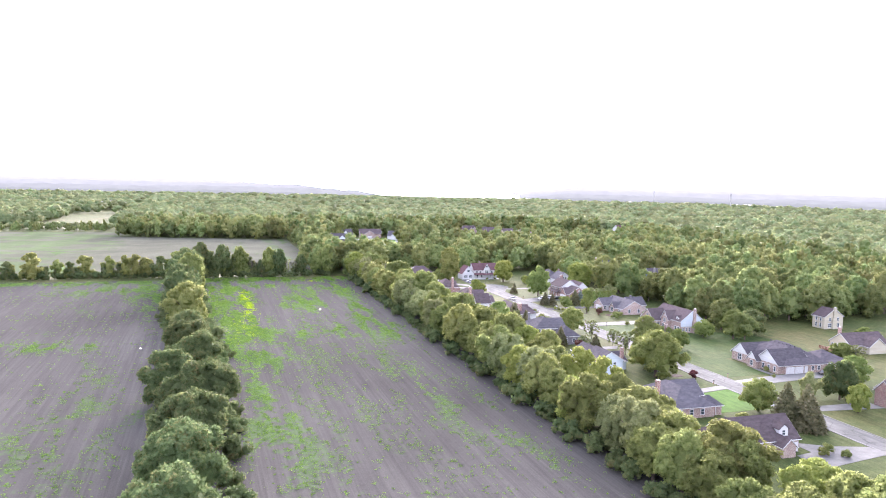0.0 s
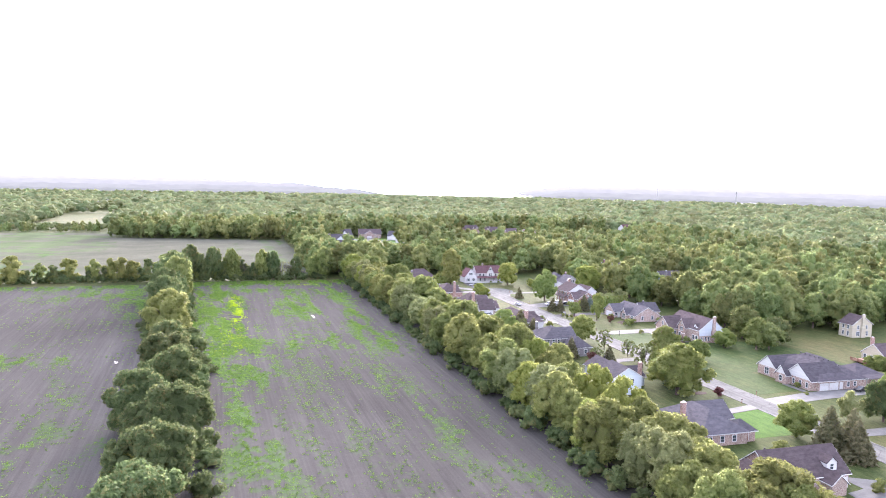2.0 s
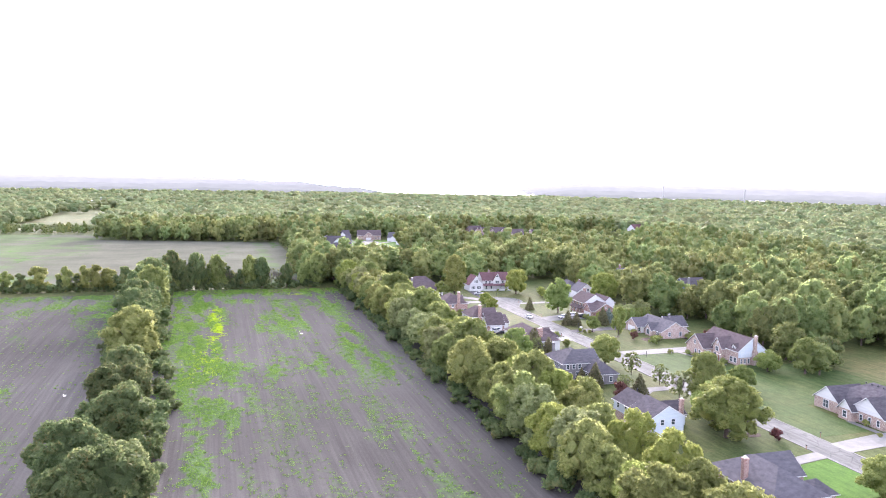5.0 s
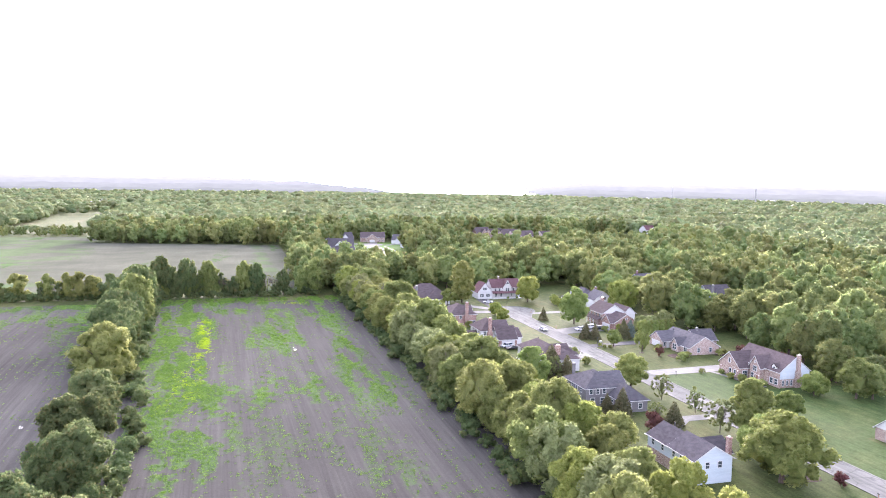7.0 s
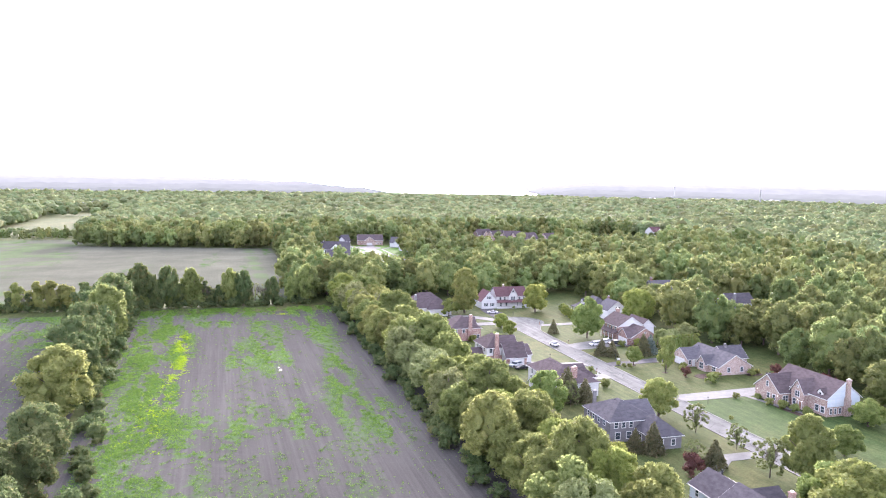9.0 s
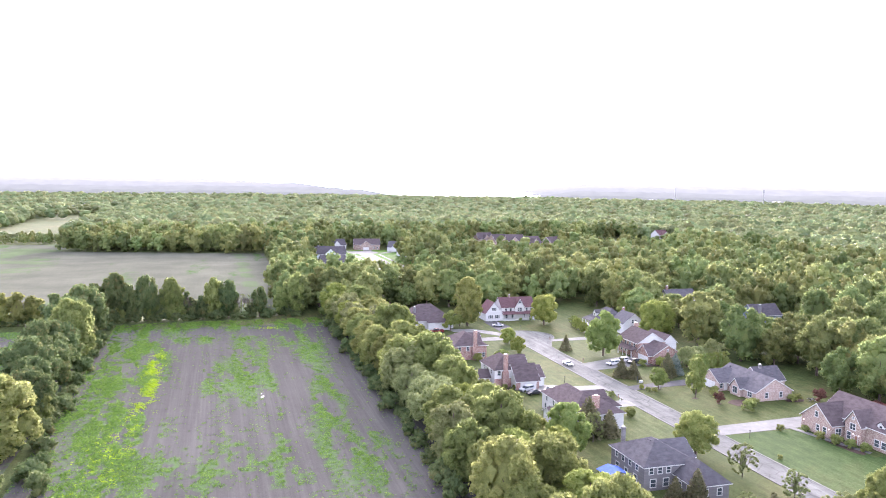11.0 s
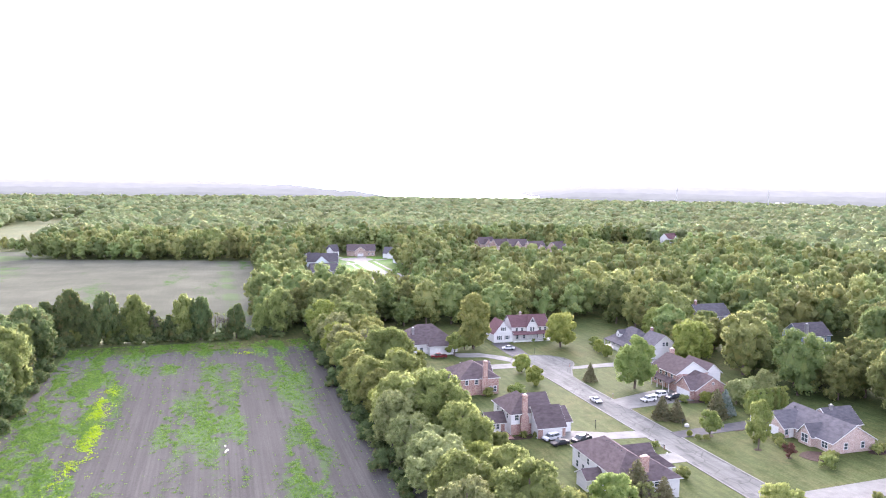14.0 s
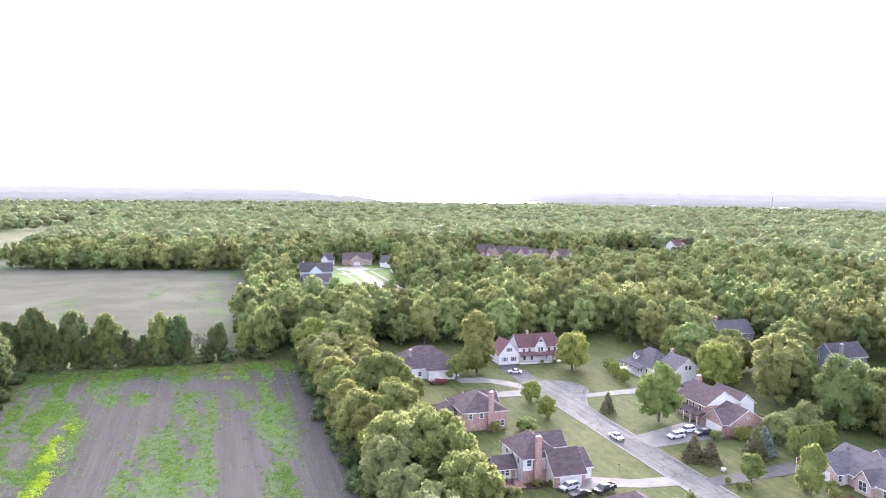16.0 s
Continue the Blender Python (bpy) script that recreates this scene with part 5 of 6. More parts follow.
row_of(h, v, "s", 1, 8, 3, 1.7, 1.1, 1.6)
row_of(h, v, "w", 3, 12, 3, 1.7, 1.0, 1.5)
row_of(h, v, "s", 14, 17.6, 2, 1.7, 1.1, 1.2)
v2 = add_volume(h, (6, 14, -1, 6, 2.8, 5.8, "gy"), "brown", "cream")
add_chimney(h, 3, 10.5, 8.0, "redbrick", 1.0, 0.9, 4.8, False)
part("deck", clean(box(-6, -0.1, 4, 11, 0.5, 0.8)), M_WOOD, h, "reddish wooden deck")
for i in range(5):
    part("railing", clean(box(-6, -5.9, 4 + i * 1.45, 5.2 + i * 1.45, 0.8, 1.7)), M_WOOD, h)
h = house("small cream garage with pale roof", 97, -58)
v = add_volume(h, (0, 9, 0, 8, 3.0, 5.6, "gx"), "grey", "cream")
add_garage(h, v, "w", 4, 4.4)
h = house("red brick house with steep brown roof and arched entry", 28.7, -116)
v = add_volume(h, (0, 16, 0, 15, 4.6, 8.6, "gy"), "brown", "redbrick")
row_of(h, v, "w", 1, 12, 3, 1.7, 1.1, 1.6)
add_door(h, v, "w", 13.2)
v2 = add_volume(h, (-1.4, 8, 8, 14, 4.4, 7.4, "gx"), "brown", "redbrick")
h = house("grey-roofed house half hidden in the woods", 96, 187)
v = add_volume(h, (0, 16, 0, 11, 5.5, 9.8, "gx"), "grey", "grey")
add_chimney(h, 1.5, 5.5, 11.4, "redbrick", 1.0, 0.9, 7, False)
row_of(h, v, "s", 1, 15, 4, 4.2, 0.9, 1.3)
h = house("slate-blue house half hidden in the woods", 106, 138)
v = add_volume(h, (0, 14, 0, 10, 6.0, 10.0, "gx"), "dark", "slate")
add_chimney(h, 2.0, -0.4, 10.6, "grey", 1.2, 0.9)
row_of(h, v, "s", 4, 13, 3, 4.4, 0.9, 1.3)
row_of(h, v, "w", 1, 9, 3, 4.4, 0.9, 1.3)


def far_house(x, y, rz, w, d, e, r, roof, wall, label):
    h = house(label, x, y, rz)
    h["group"] = "distant houses"
    v = add_volume(h, (-w / 2, w / 2, -d / 2, d / 2, e, r, "gx"), roof, wall)
    v2 = add_volume(h, (-w / 4, w / 6, -d / 2 - 3, 0, e * 0.95, r * 0.85, "gy"), roof, wall)
    row_of(h, v, "s", w / 5, w / 2 - 0.5, 2, 1.7, 1.0, 1.4)
    add_garage(h, v2, "s", -w / 24, 4.6)
    row_of(h, v, "w", -d / 2 + 1, d / 2 - 1, 2, 1.7, 1.0, 1.4)
    return h


for x, y, rz, w, d, e, r, roof, wall, text in (
        (-16, 539, 8, 17, 12, 3.4, 8.5, "dark", "white", "white house with dark roof at a street's end"),
        (11, 531, -6, 23, 11, 4.6, 9.2, "brown", "brick", "wide brick house with many gables at a street's end"),
        (-31, 459, -4, 22, 13, 3.8, 9.2, "dark", "blue", "long pale blue house with dark roof"),
        (-38, 486, 84, 15, 10, 3.6, 8.4, "dark", "grey", "grey house with dark roof beyond the woods"),
        (-38, 402, 6, 18, 12, 3.6, 8.2, "dark", "grey", "grey house with dark roof beyond the woods"),
        (35, 507, -30, 18, 11, 3.8, 8.6, "grey", "white", "white house with grey roof beyond the woods"),
        (34, 470, -80, 16, 11, 3.8, 8.4, "brown", "white", "white house with brown roof beyond the woods")):
    far_house(x, y, rz, w, d, e, r, roof, wall, text)
for x, y, rz in ((142, 590, 10), (149, 566, 20), (164, 562, -10), (171, 536, 15), (190, 530, 30)):
    far_house(x, y, rz, 17, 12, 4.0, 9.8, "brown", "brick", "brown-roofed house rising above distant woods")
far_house(360, 612, 20, 18, 11, 5, 10, "red", "white", "red-brown roof among distant trees")
sheet("lawn", [(-30, 408), (26, 408), (30, 518), (-26, 526)], 0.03, M_LAWN_LUSH, "green lawn round a distant street", "lawn")
bulb = [(2 + 13 * math.sin(radians(a)), 500 + 13 * math.cos(radians(a))) for a in range(-150, 151, 12)]
sheet("road_2", [(-3.5, 380), (-3.5, 486)] + bulb + [(7.5, 486), (7.5, 380)], 0.08, M_CONCRETE, "pale concrete street with a round end between distant houses", "road")
for x0, x1 in ((-9.5, -7.6), (11.6, 13.5)):
    sheet("pavement", [(x0, 380), (x1, 380), (x1, 484), (x0, 484)], 0.07, M_CONCRETE, "pale pavement along a distant street", "pavement")
for pts in ([(-12, 508), (-6, 512), (-12, 530), (-19, 530)], [(5, 512), (11, 510), (14, 521), (6, 521)], [(-10, 462), (-3, 466), (-3, 472), (-18, 470)], [(14, 494), (16, 489), (27, 496), (25, 501)]):
    sheet("driveway", pts, 0.1, M_CONCRETE, "pale concrete driveway beside a distant street", "driveway")

# ---- tree rows ----
rng = random.Random(5)
y = -205.0
while y < 204:
    plant(rng.choice(("row", "row", "rowpale", "row", "rowyellow")), -66 + rng.uniform(-1.8, 1.8), y + rng.uniform(-2, 2), rng.uniform(0.9, 1.2), rng.uniform(0.85, 1.0), "tree row by the houses")
    y += rng.uniform(8, 11)
y = -200.0
while y < 204:
    if not 60 < y < 86:
        plant(rng.choice(("grand", "grand", "row", "rowyellow")), -56.5 + rng.uniform(-2, 2), y + rng.uniform(-2, 2), rng.uniform(0.85, 1.08), (rng.uniform(0.85, 1.0) + (0.15 if y < -30 else 0)) * (0.7 if -140 < y < -106 else 1.0), "tree row by the houses")
    y += rng.uniform(10, 14)
plant("grand", -57.5, 73, 1.08, 1.0, "tree row by the houses")
y = -28.0
while y < 120:
    if not -24 < y < 6:
        plant(rng.choice(("row", "rowyellow", "rowyellow")), -47 + rng.uniform(-2, 2), y + rng.uniform(-2, 2), rng.uniform(0.55, 0.8), rng.uniform(0.9, 1.1), "tree row by the houses")
    y += rng.uniform(12, 18)
for x, y, s, t in ((-157, -218, 1.0, 0.95), (-159, -196, 1.1, 0.9), (-155, -173, 1.0, 1.0), (-158, -150, 1.08, 0.95), (-157, -127, 1.1, 0.95), (-155.6, -106, 1.05, 0.98), (-154, -83, 1.15, 0.95), (-162, -60, 1.05, 0.9),
                   (-157, -35, 0.95, 1.0), (-160.5, -10, 1.0, 0.92), (-160.5, 14, 0.85, 1.0), (-162, 72, 0.85, 1.15)):
    plant("grandolive", x - (2 if y < -50 else 0), y, s, t, "tree row between the fields")
plant("row", -163, 47, 1.5, 0.88, "tree row between the fields", "large bright yellow-green tree between two fields")
for x, y, w, t in ((-52.5, -52, 1.02, 1.0), (-51.5, -40, 0.8, 0.9)):
    plant("row", x, y, w, t, "tree row by the houses")
plant("bare", -59.5, 147, 1.15, 0.95, "tree row by the houses")
plant("bare", -61, 137, 0.9, 1.0, "tree row by the houses")
y = -225.0
while y < 80:
    xr = -157 - 7 * min(1, max(0, y / 60))
    plant(rng.choice(("olive", "olive", "row", "rowpale")), xr + rng.choice((-5.5, -4, 4, 0)) + rng.uniform(-1.5, 1.5), y + rng.uniform(-2, 2), rng.uniform(0.5, 0.85), rng.uniform(0.8, 1.0), "tree row between the fields")
    y += rng.uniform(11, 17)
while y < 200:
    plant(rng.choice(("olive", "olive", "olive", "row")), -164 - 3 * min(1, max(0, y - 60) / 140) + rng.uniform(-2.5, 2.5), y + rng.uniform(-2, 2), rng.uniform(0.85, 1.35), rng.uniform(1.0, 1.25), "tree row between the fields")
    y += rng.uniform(8.5, 12.5)
for x, rad, top, key in ((-167, 5.5, 16, "olive"), (-159.5, 6.2, 20, "olive"), (-153.0, 4.4, 15, "olive"), (-146.0, 5.4, 19, "olive"), (-136.0, 5.6, 18, "row"), (-140.5, 3.2, 11, "olive"), (-123.5, 2.8, 10, "olive"), (-118.5, 4.4, 17.5, "row"),
                         (-112.3, 4.6, 16.5, "olive"), (-98.6, 3.8, 13, "olive"), (-89.0, 3.6, 13, "row"), (-82.5, 5.8, 19, "row")):
    w = rad / (6.6 if key == "olive" else 5.6)
    plant(key, x, 213 + rng.uniform(-1.5, 1.5), w, top / ((13 if key == "olive" else 14) * w), "hedgerow across the field end", "green hedgerow tree between two fields" if key == "olive" else "light yellow-green hedgerow tree between two fields")
for x, sc, tl in ((-129.5, 0.85, 1.0), (-126.0, 0.7, 0.95), (-106.5, 0.85, 1.0), (-103.0, 0.75, 1.1), (-94.5, 0.5, 0.8), (-172, 0.8, 0.9), (-208, 0.75, 0.9)):
    plant("bare", x, 213 + rng.uniform(-2, 2), sc, tl, "hedgerow across the field end", "half-bare grey-branched tree in a hedgerow")
for i in range(16):
    plant(rng.choice(("hedge", "hedge", "hedgeyellow")), -166 + 4.4 * i + rng.uniform(-1.5, 1.5), 213.5 + rng.uniform(-2, 3), rng.uniform(0.42, 0.75) * (0.7 if i > 8 else 1.0), rng.uniform(0.8, 1.1), "hedgerow across the field end", "slim green tree in a field hedgerow")
x = -173.0
while x > -345:
    plant(rng.choice(("hedge", "hedgeyellow", "hedgeyellow")), x, 213 + rng.uniform(-3, 3), rng.uniform(0.85, 1.35), rng.uniform(0.66, 0.86), "hedgerow across the field end")
    x -= rng.choice((6.0, 7.5, 9.0, 12.5))
for i in range(52):
    plant(rng.choice(("hedge", "hedgeyellow")), -338 + 4.6 * i + rng.uniform(-1.5, 1.5), 212 + rng.uniform(-2, 3), rng.uniform(0.3, 0.52), rng.uniform(0.75, 1.15), "hedgerow across the field end", "young green tree in a field hedgerow")
for i in range(86):
    plant("bush", -338 + 3.0 * i + rng.uniform(-1.5, 1.5), 211 + rng.uniform(-2, 3), rng.uniform(0.6, 1.2), rng.uniform(0.6, 1.0), "bushes under the hedgerow", "leafy green bush at the foot of a field hedgerow")
for i in range(46):
    y = -150 + i * 7.6
    xr = -157 - 7 * min(1, max(0, y / 60)) - 3 * min(1, max(0, y - 60) / 140)
    for s in (-1, 1):
        plant("bush", xr + s * rng.uniform(6, 9), y + rng.uniform(-3, 3), rng.uniform(0.6, 1.2), rng.uniform(0.7, 1.1), "bushes under the tree rows")
    plant("bush", -71.5 + rng.uniform(-1, 1.5), y + rng.uniform(-3, 3), rng.uniform(0.7, 1.3), rng.uniform(0.7, 1.1), "bushes under the tree rows")

# ---- yard trees and shrubs ----
for key, x, y, s, t in (
    ("yellow", 20, 167, 1.0, 1.1), ("yardoval", -13.5, 172, 1.15, 1.1), ("yard", 17, 108, 1.1, 1.1), ("yellow", -9.3, 135, 0.5, 1.0), ("yellow", -12, 118.6, 0.47, 1.05),
    ("yellow", 53, 131, 1.15, 1.1), ("yellow", 60, 140, 0.9, 1.0), ("small", 12, 64, 1.0, 1.0), ("small", 17.0, 52.4, 1.05, 1.75), ("spruce", 7.4, 119, 0.68, 1.0),
    ("spruce", 7.9, 79.0, 0.8, 0.92), ("spruce", 10.9, 76.8, 0.74, 0.92), ("spruce", 23.2, 76.5, 0.95, 0.95), ("bluespruce", 27.0, 78.0, 0.95, 0.95), ("pine", 37, 86, 1.0, 0.9), ("pine", 43, 89, 0.95, 0.85), ("pine", 50, 90, 1.05, 1.0),
    ("yard", -11, 12, 0.9, 0.85), ("thin", -9.2, -2, 0.95, 0.95), ("yardoval", -6.4, -36.5, 0.95, 0.95), ("thin", -7, -15, 0.85, 0.9), ("spruce", -18.9, -23, 0.8, 0.9), ("thin", -11, -31, 1.25, 0.85),
    ("redshrub", -27, -26, 1.6, 1.0), ("thin", -22, -20, 0.8, 0.8), ("spruce", -27.5, -12, 0.85, 1.0), ("spruce", -31, -10, 0.7, 0.9), ("yard", 15, -24.5, 0.72, 0.75), ("yard", 38, -8.5, 0.75, 0.72), ("yard", -18, -61, 1.5, 0.75),
    ("yard", -14.2, -51, 0.95, 0.85), ("yard", -11, -100.5, 0.9, 0.75), ("spruce", -12, -112, 1.35, 0.95), ("spruce", -7, -113.5, 1.3, 0.95), ("spruce", -9.5, -117.5, 1.2, 0.9),
    ("olive", 20.8, -96, 0.76, 1.2), ("olive", 27, -93, 0.55, 1.05), ("pine", 13.5, -92.5, 0.8, 1.25), ("yard", 40, -82, 0.85, 0.8), ("yellow", 15.5, -108, 0.5, 1.35), ("yard", -6, -148, 0.8, 0.8), ("yard", 10, -150, 0.9, 0.9), ("yardoval", 56, 2, 0.8, 0.75),
    ("yardoval", 48, -14, 0.9, 0.8), ("olive", 62, -8, 0.9, 0.95), ("wood", 56, 4, 0.85, 0.85), ("wood", 52, -16, 0.7, 0.8), ("thin", 64, -60, 1.0, 0.8), ("yard", 62, -55, 0.8, 0.6), ("yard", 96, -32, 0.7, 0.7), ("yard", 112, -34, 0.7, 0.8),
    ("spruce", -28.7, 31.0, 1.3, 0.85), ("spruce", -24.0, 29.0, 0.85, 0.9), ("thin", -30, 26, 0.9, 1.0), ("small", -22, 108, 0.9, 0.7), ("small", -17, 172, 1.0, 0.8), ("small", -24, 163, 1.3, 1.0),
    ("yard", -49, 160, 0.9, 0.9), ("row", -50, 186, 0.9, 0.95), ("row", -46, 140, 0.85, 0.85), ("yellow", 30.3, 155.8, 0.34, 1.2), ("yellow", 29.4, 147.5, 0.32, 1.2), ("small", 33, 164, 0.8, 0.8), ("yard", 62, 168, 1.0, 1.0), ("yard", -40, 20, 0.9, 1.0), 
    ("row", -56, -147, 1.5, 0.75), ("yellow", -42, -155, 0.85, 0.85), ("row", -25, -112, 0.5, 0.6),
):
    plant(key, x, y, s * {"small": 1.6, "yard": 1.2, "yellow": 1.3, "yardoval": 1.2}.get(key, 1.0), t * (0.8 if key == "small" else 0.92), "yard trees")
for x, y, s in ((-20, -133, 1.1), (-17.5, -131.5, 1.2), (-15.5, -135, 1.0), (-10.7, 41.8, 1.4), (8, 82, 1.0), (7.2, 62, 0.8), (9.3, 61.5, 0.8), (-30, 111, 1.5), (-22, 112, 1.3),
                (23, 91, 1.3), (30, 90, 1.6), (33, 90, 1.5), (24.6, 38.6, 1.7), (27.2, 41.8, 1.3), (29.5, 42.6, 1.2), (24, 53, 1.2), (26, 56, 1.2), (43, 43, 1.2), (46, 44, 1.0), (26, 14, 1.1), (27, 10, 1.4), (28.6, 7, 1.2), (30, 4, 1.2),
                (27, 20, 0.9), (21, 22, 0.9), (6.5, 5, 0.6), (20, 57, 1.0), (-31, 74, 0.8), (-34, 74.8, 0.9), (24, -62, 0.9), (20, -70, 0.6), (-6, 60, 0.9), (4, 182, 0.8), (14, 179, 0.7), (19, 179, 0.7)):
    plant("shrub", x, y, s, 1.0, "garden shrubs")
for x, y, s in ((-7.5, -66, 0.85), (-6.2, -64.4, 0.75), (20.5, 46.0, 1.0), (50, 40, 1.2), (52, 20, 1.6), (54, 24, 1.4)):
    plant("redshrub", x, y, s, 1.0, "garden shrubs")

for x, y, w in ((28.2, 88.8, 1.5), (30.6, 88.9, 1.3), (6.8, 65.0, 0.7)):
    plant("yellow", x, y, w * 0.22, 1.0, "garden shrubs", "low yellow-green shrub in a flower bed")


def grass_clump(x, y, size, seed):
    """Ornamental grass: a tuft of arching blades."""
    g = random.Random(seed)
    bm = bmesh.new()
    for k in range(70):
        a, lean, hgt = g.uniform(0, 6.283), g.uniform(0.2, 0.9) * size, g.uniform(0.7, 1.3) * size
        bx, by = g.uniform(-0.25, 0.25) * size, g.uniform(-0.25, 0.25) * size
        dx, dy, w = math.cos(a), math.sin(a), 0.05 * size
        rows = []
        for f in (0.0, 0.5, 1.0):
            px, py, pz = bx + dx * lean * f * f, by + dy * lean * f * f, hgt * (f - 0.25 * f * f)
            t = w * (1 - 0.85 * f)
            rows.append((bm.verts.new((px - dy * t, py + dx * t, pz)), bm.verts.new((px + dy * t, py - dx * t, pz))))
        for p, q in zip(rows, rows[1:]):
            bm.faces.new((p[0], p[1], q[1], q[0]))
    o = obj("ornamental_grass", bm, M_LEAF_PALE)
    o.matrix_basis = pose(x, y, 0.02)
    tagged(o, "tall arching ornamental grass on a lawn", "grass", "ornamental grasses")


for n, (x, y, size) in enumerate(((-11.6, 58.2, 1.3), (-10.2, 58.8, 1.4), (-8.9, 58.4, 1.2), (-10.0, 57.2, 1.1))):
    grass_clump(x, y, size, n)

# clipped arborvitae hedge beside the ranch house
for i in range(11):
    V, F = crown_shape(200 + i % 4, 6.8, 1.1, 0.0, 64, 1300, 0.12, 0.12, lobe_r=(0.2, 0.34), core=1.1)
    if i < 4:
        me = bpy.data.meshes.new("hedge_bush")
        me.from_pydata(V.tolist(), [], F.tolist())
        me.materials.append(M_LEAF_BRIGHT)
        KINDS["arb%d" % i] = me
    o = new("hedge_bush", KINDS["arb%d" % (i % 4)])
    o.matrix_basis = pose(32.6 + i * 1.4, 76 + 0.16 * i, 0, 0, 0, i * 50)
    tagged(o, "tall clipped arborvitae in a hedge", "hedge", "arborvitae hedge")

# ---- woods ----
CLEAR = [(2, 470, 20), (3, 445, 18), (3, 425, 16), (2, 404, 13), (14, 520, 20), (26, 500, 18), (34, 480, 14), (-36, 486, 15), (-38, 402, 17), (102, 190, 15), (112, 142, 14), (-36, 376, 17), (-30, 404, 18), (-32, 430, 20), (-28, 455, 20), (-16, 480, 22), (0, 485, 24), (10, 510, 24), (-10, 520, 22), (34, 508, 18), (-14, 420, 20), (-6, 450, 18), (-16, 390, 18), (-34, 356, 14), (-22, 366, 14),
         (142, 582, 16), (149, 558, 16), (164, 552, 16), (171, 526, 16), (190, 520, 16), (150, 535, 14), (128, 548, 16), (136, 522, 16), (152, 512, 16), (120, 520, 14), (168, 500, 14), (300, 572, 40), (360, 606, 14), (96, 172, 13), (104, 176, 12), (104, 126, 13), (113, 128, 12), (100, 116, 11), (96, 108, 9), (98, 182, 12), (-305, 1060, 40)]


def woods_at(x, y):
    if any((x - a) ** 2 + (y - b) ** 2 < r * r for a, b, r in CLEAR) or in_lake(x, y):
        return False
    if x > -46 and y > 215 and x < 61:
        return True
    if 58 < x < 66 and 0 < y < 50:
        return True
    if 61 <= x < 66 and (84 < y < 172 or y > 215):
        return True
    if x >= 66:
        return y > -12 + 0.34 * (x - 66) + (8 if x < 72 else 0) and not (66 < x < 118 and y < 10) or x > 175
    if -76 < x <= -46 or (-87 < x <= -76 and y < 318):
        return y > 206
    if -237 < x <= -76:
        return y > 495 + (-80 - x) * 0.28
    if x <= -237:
        if -345 < x < -262 and 680 < y < 1000:
            return False
        return y > 612 and not (-252 < x < -237 and y < 720)
    return False


YOUNG = [(2, 425, 150, 26), (-34, 400, 80, 22), (104, 190, 75, 13), (113, 140, 70, 12), (160, 556, 190, 48), (300, 585, 220, 42), (360, 610, 90, 20)]


def young(x, y):
    """Lower, younger growth on the south-west side of a few clearings."""
    for a, b, reach, half in YOUNG:
        u = Vector((-110 - a, -90 - b)).normalized()
        d = (x - a) * u.x + (y - b) * u.y
        if 0 < d < reach and abs((x - a) * u.y - (y - b) * u.x) < half:
            return 0.38 + 0.4 * d / reach
    return 1.0


def spread(cell, seed, test, box_):
    r = random.Random(seed)
    out = []
    x0, x1, y0, y1 = box_
    j = 0
    yy = y0
    while yy < y1:
        xx = x0 + (cell / 2 if j % 2 else 0)
        while xx < x1:
            px, py = xx + r.uniform(-0.36, 0.36) * cell, yy + r.uniform(-0.36, 0.36) * cell
            if test(px, py):
                out.append((px, py))
            xx += cell
        yy += cell * 0.87
        j += 1
    return out


def seen(x, y):
    """Whether a place lies in the wedge of land that the flight looks over."""
    a = math.degrees(math.atan2(x + 150, y + 300))
    return -22 < a < 56


spots = [p for p in spread(12.0, 7, lambda x, y: woods_at(x, y) and seen(x, y), (-420, 330, -15, 640))]
spots.sort(key=lambda p: min(math.hypot(p[0] + 105, p[1] + 62), 1e9) + (40 if p[1] > 330 else 0))
near, rest = spots[:170], spots[170:]
for x, y in near:
    r = random.Random(int(x * 31 + y * 17))
    f = young(x, y)
    plant("wood", x, y, r.uniform(0.72, 1.05) * f ** 0.5, r.uniform(0.85, 1.1) * f ** 0.5, "trees of the woods")


def bulk(name, spots, shapes, mat, size, label, tall=1.0):
    """Many trees joined into one piece of woodland."""
    r = np.random.default_rng(9)
    parts = []
    for x, y in spots:
        V, F = shapes[r.integers(len(shapes))]
        s, a = size * r.uniform(0.72, 1.12), r.uniform(0, 6.28)
        if -60 < x < 40 and 285 < y < 375:
            s *= 0.72
        s *= young(x, y)
        if x < -237 and 600 < y < 690:
            s *= 0.5
        c, n = math.cos(a), math.sin(a)
        W = V * np.array([s, s, s * tall * r.uniform(0.85, 1.12)])
        parts.append((np.c_[W[:, 0] * c - W[:, 1] * n + x, W[:, 0] * n + W[:, 1] * c + y, W[:, 2] + land(x, y)], F))
    V, F = gather(parts)
    ob = np_object(name, V, F, mat)
    own = ob.data.attributes.new("tree", "FLOAT", "POINT")
    own.data.foreach_set("value", np.concatenate([np.full(len(v), r.uniform()) for v, _ in parts]))
    return tagged(ob, label, "woods", kind="stuff")


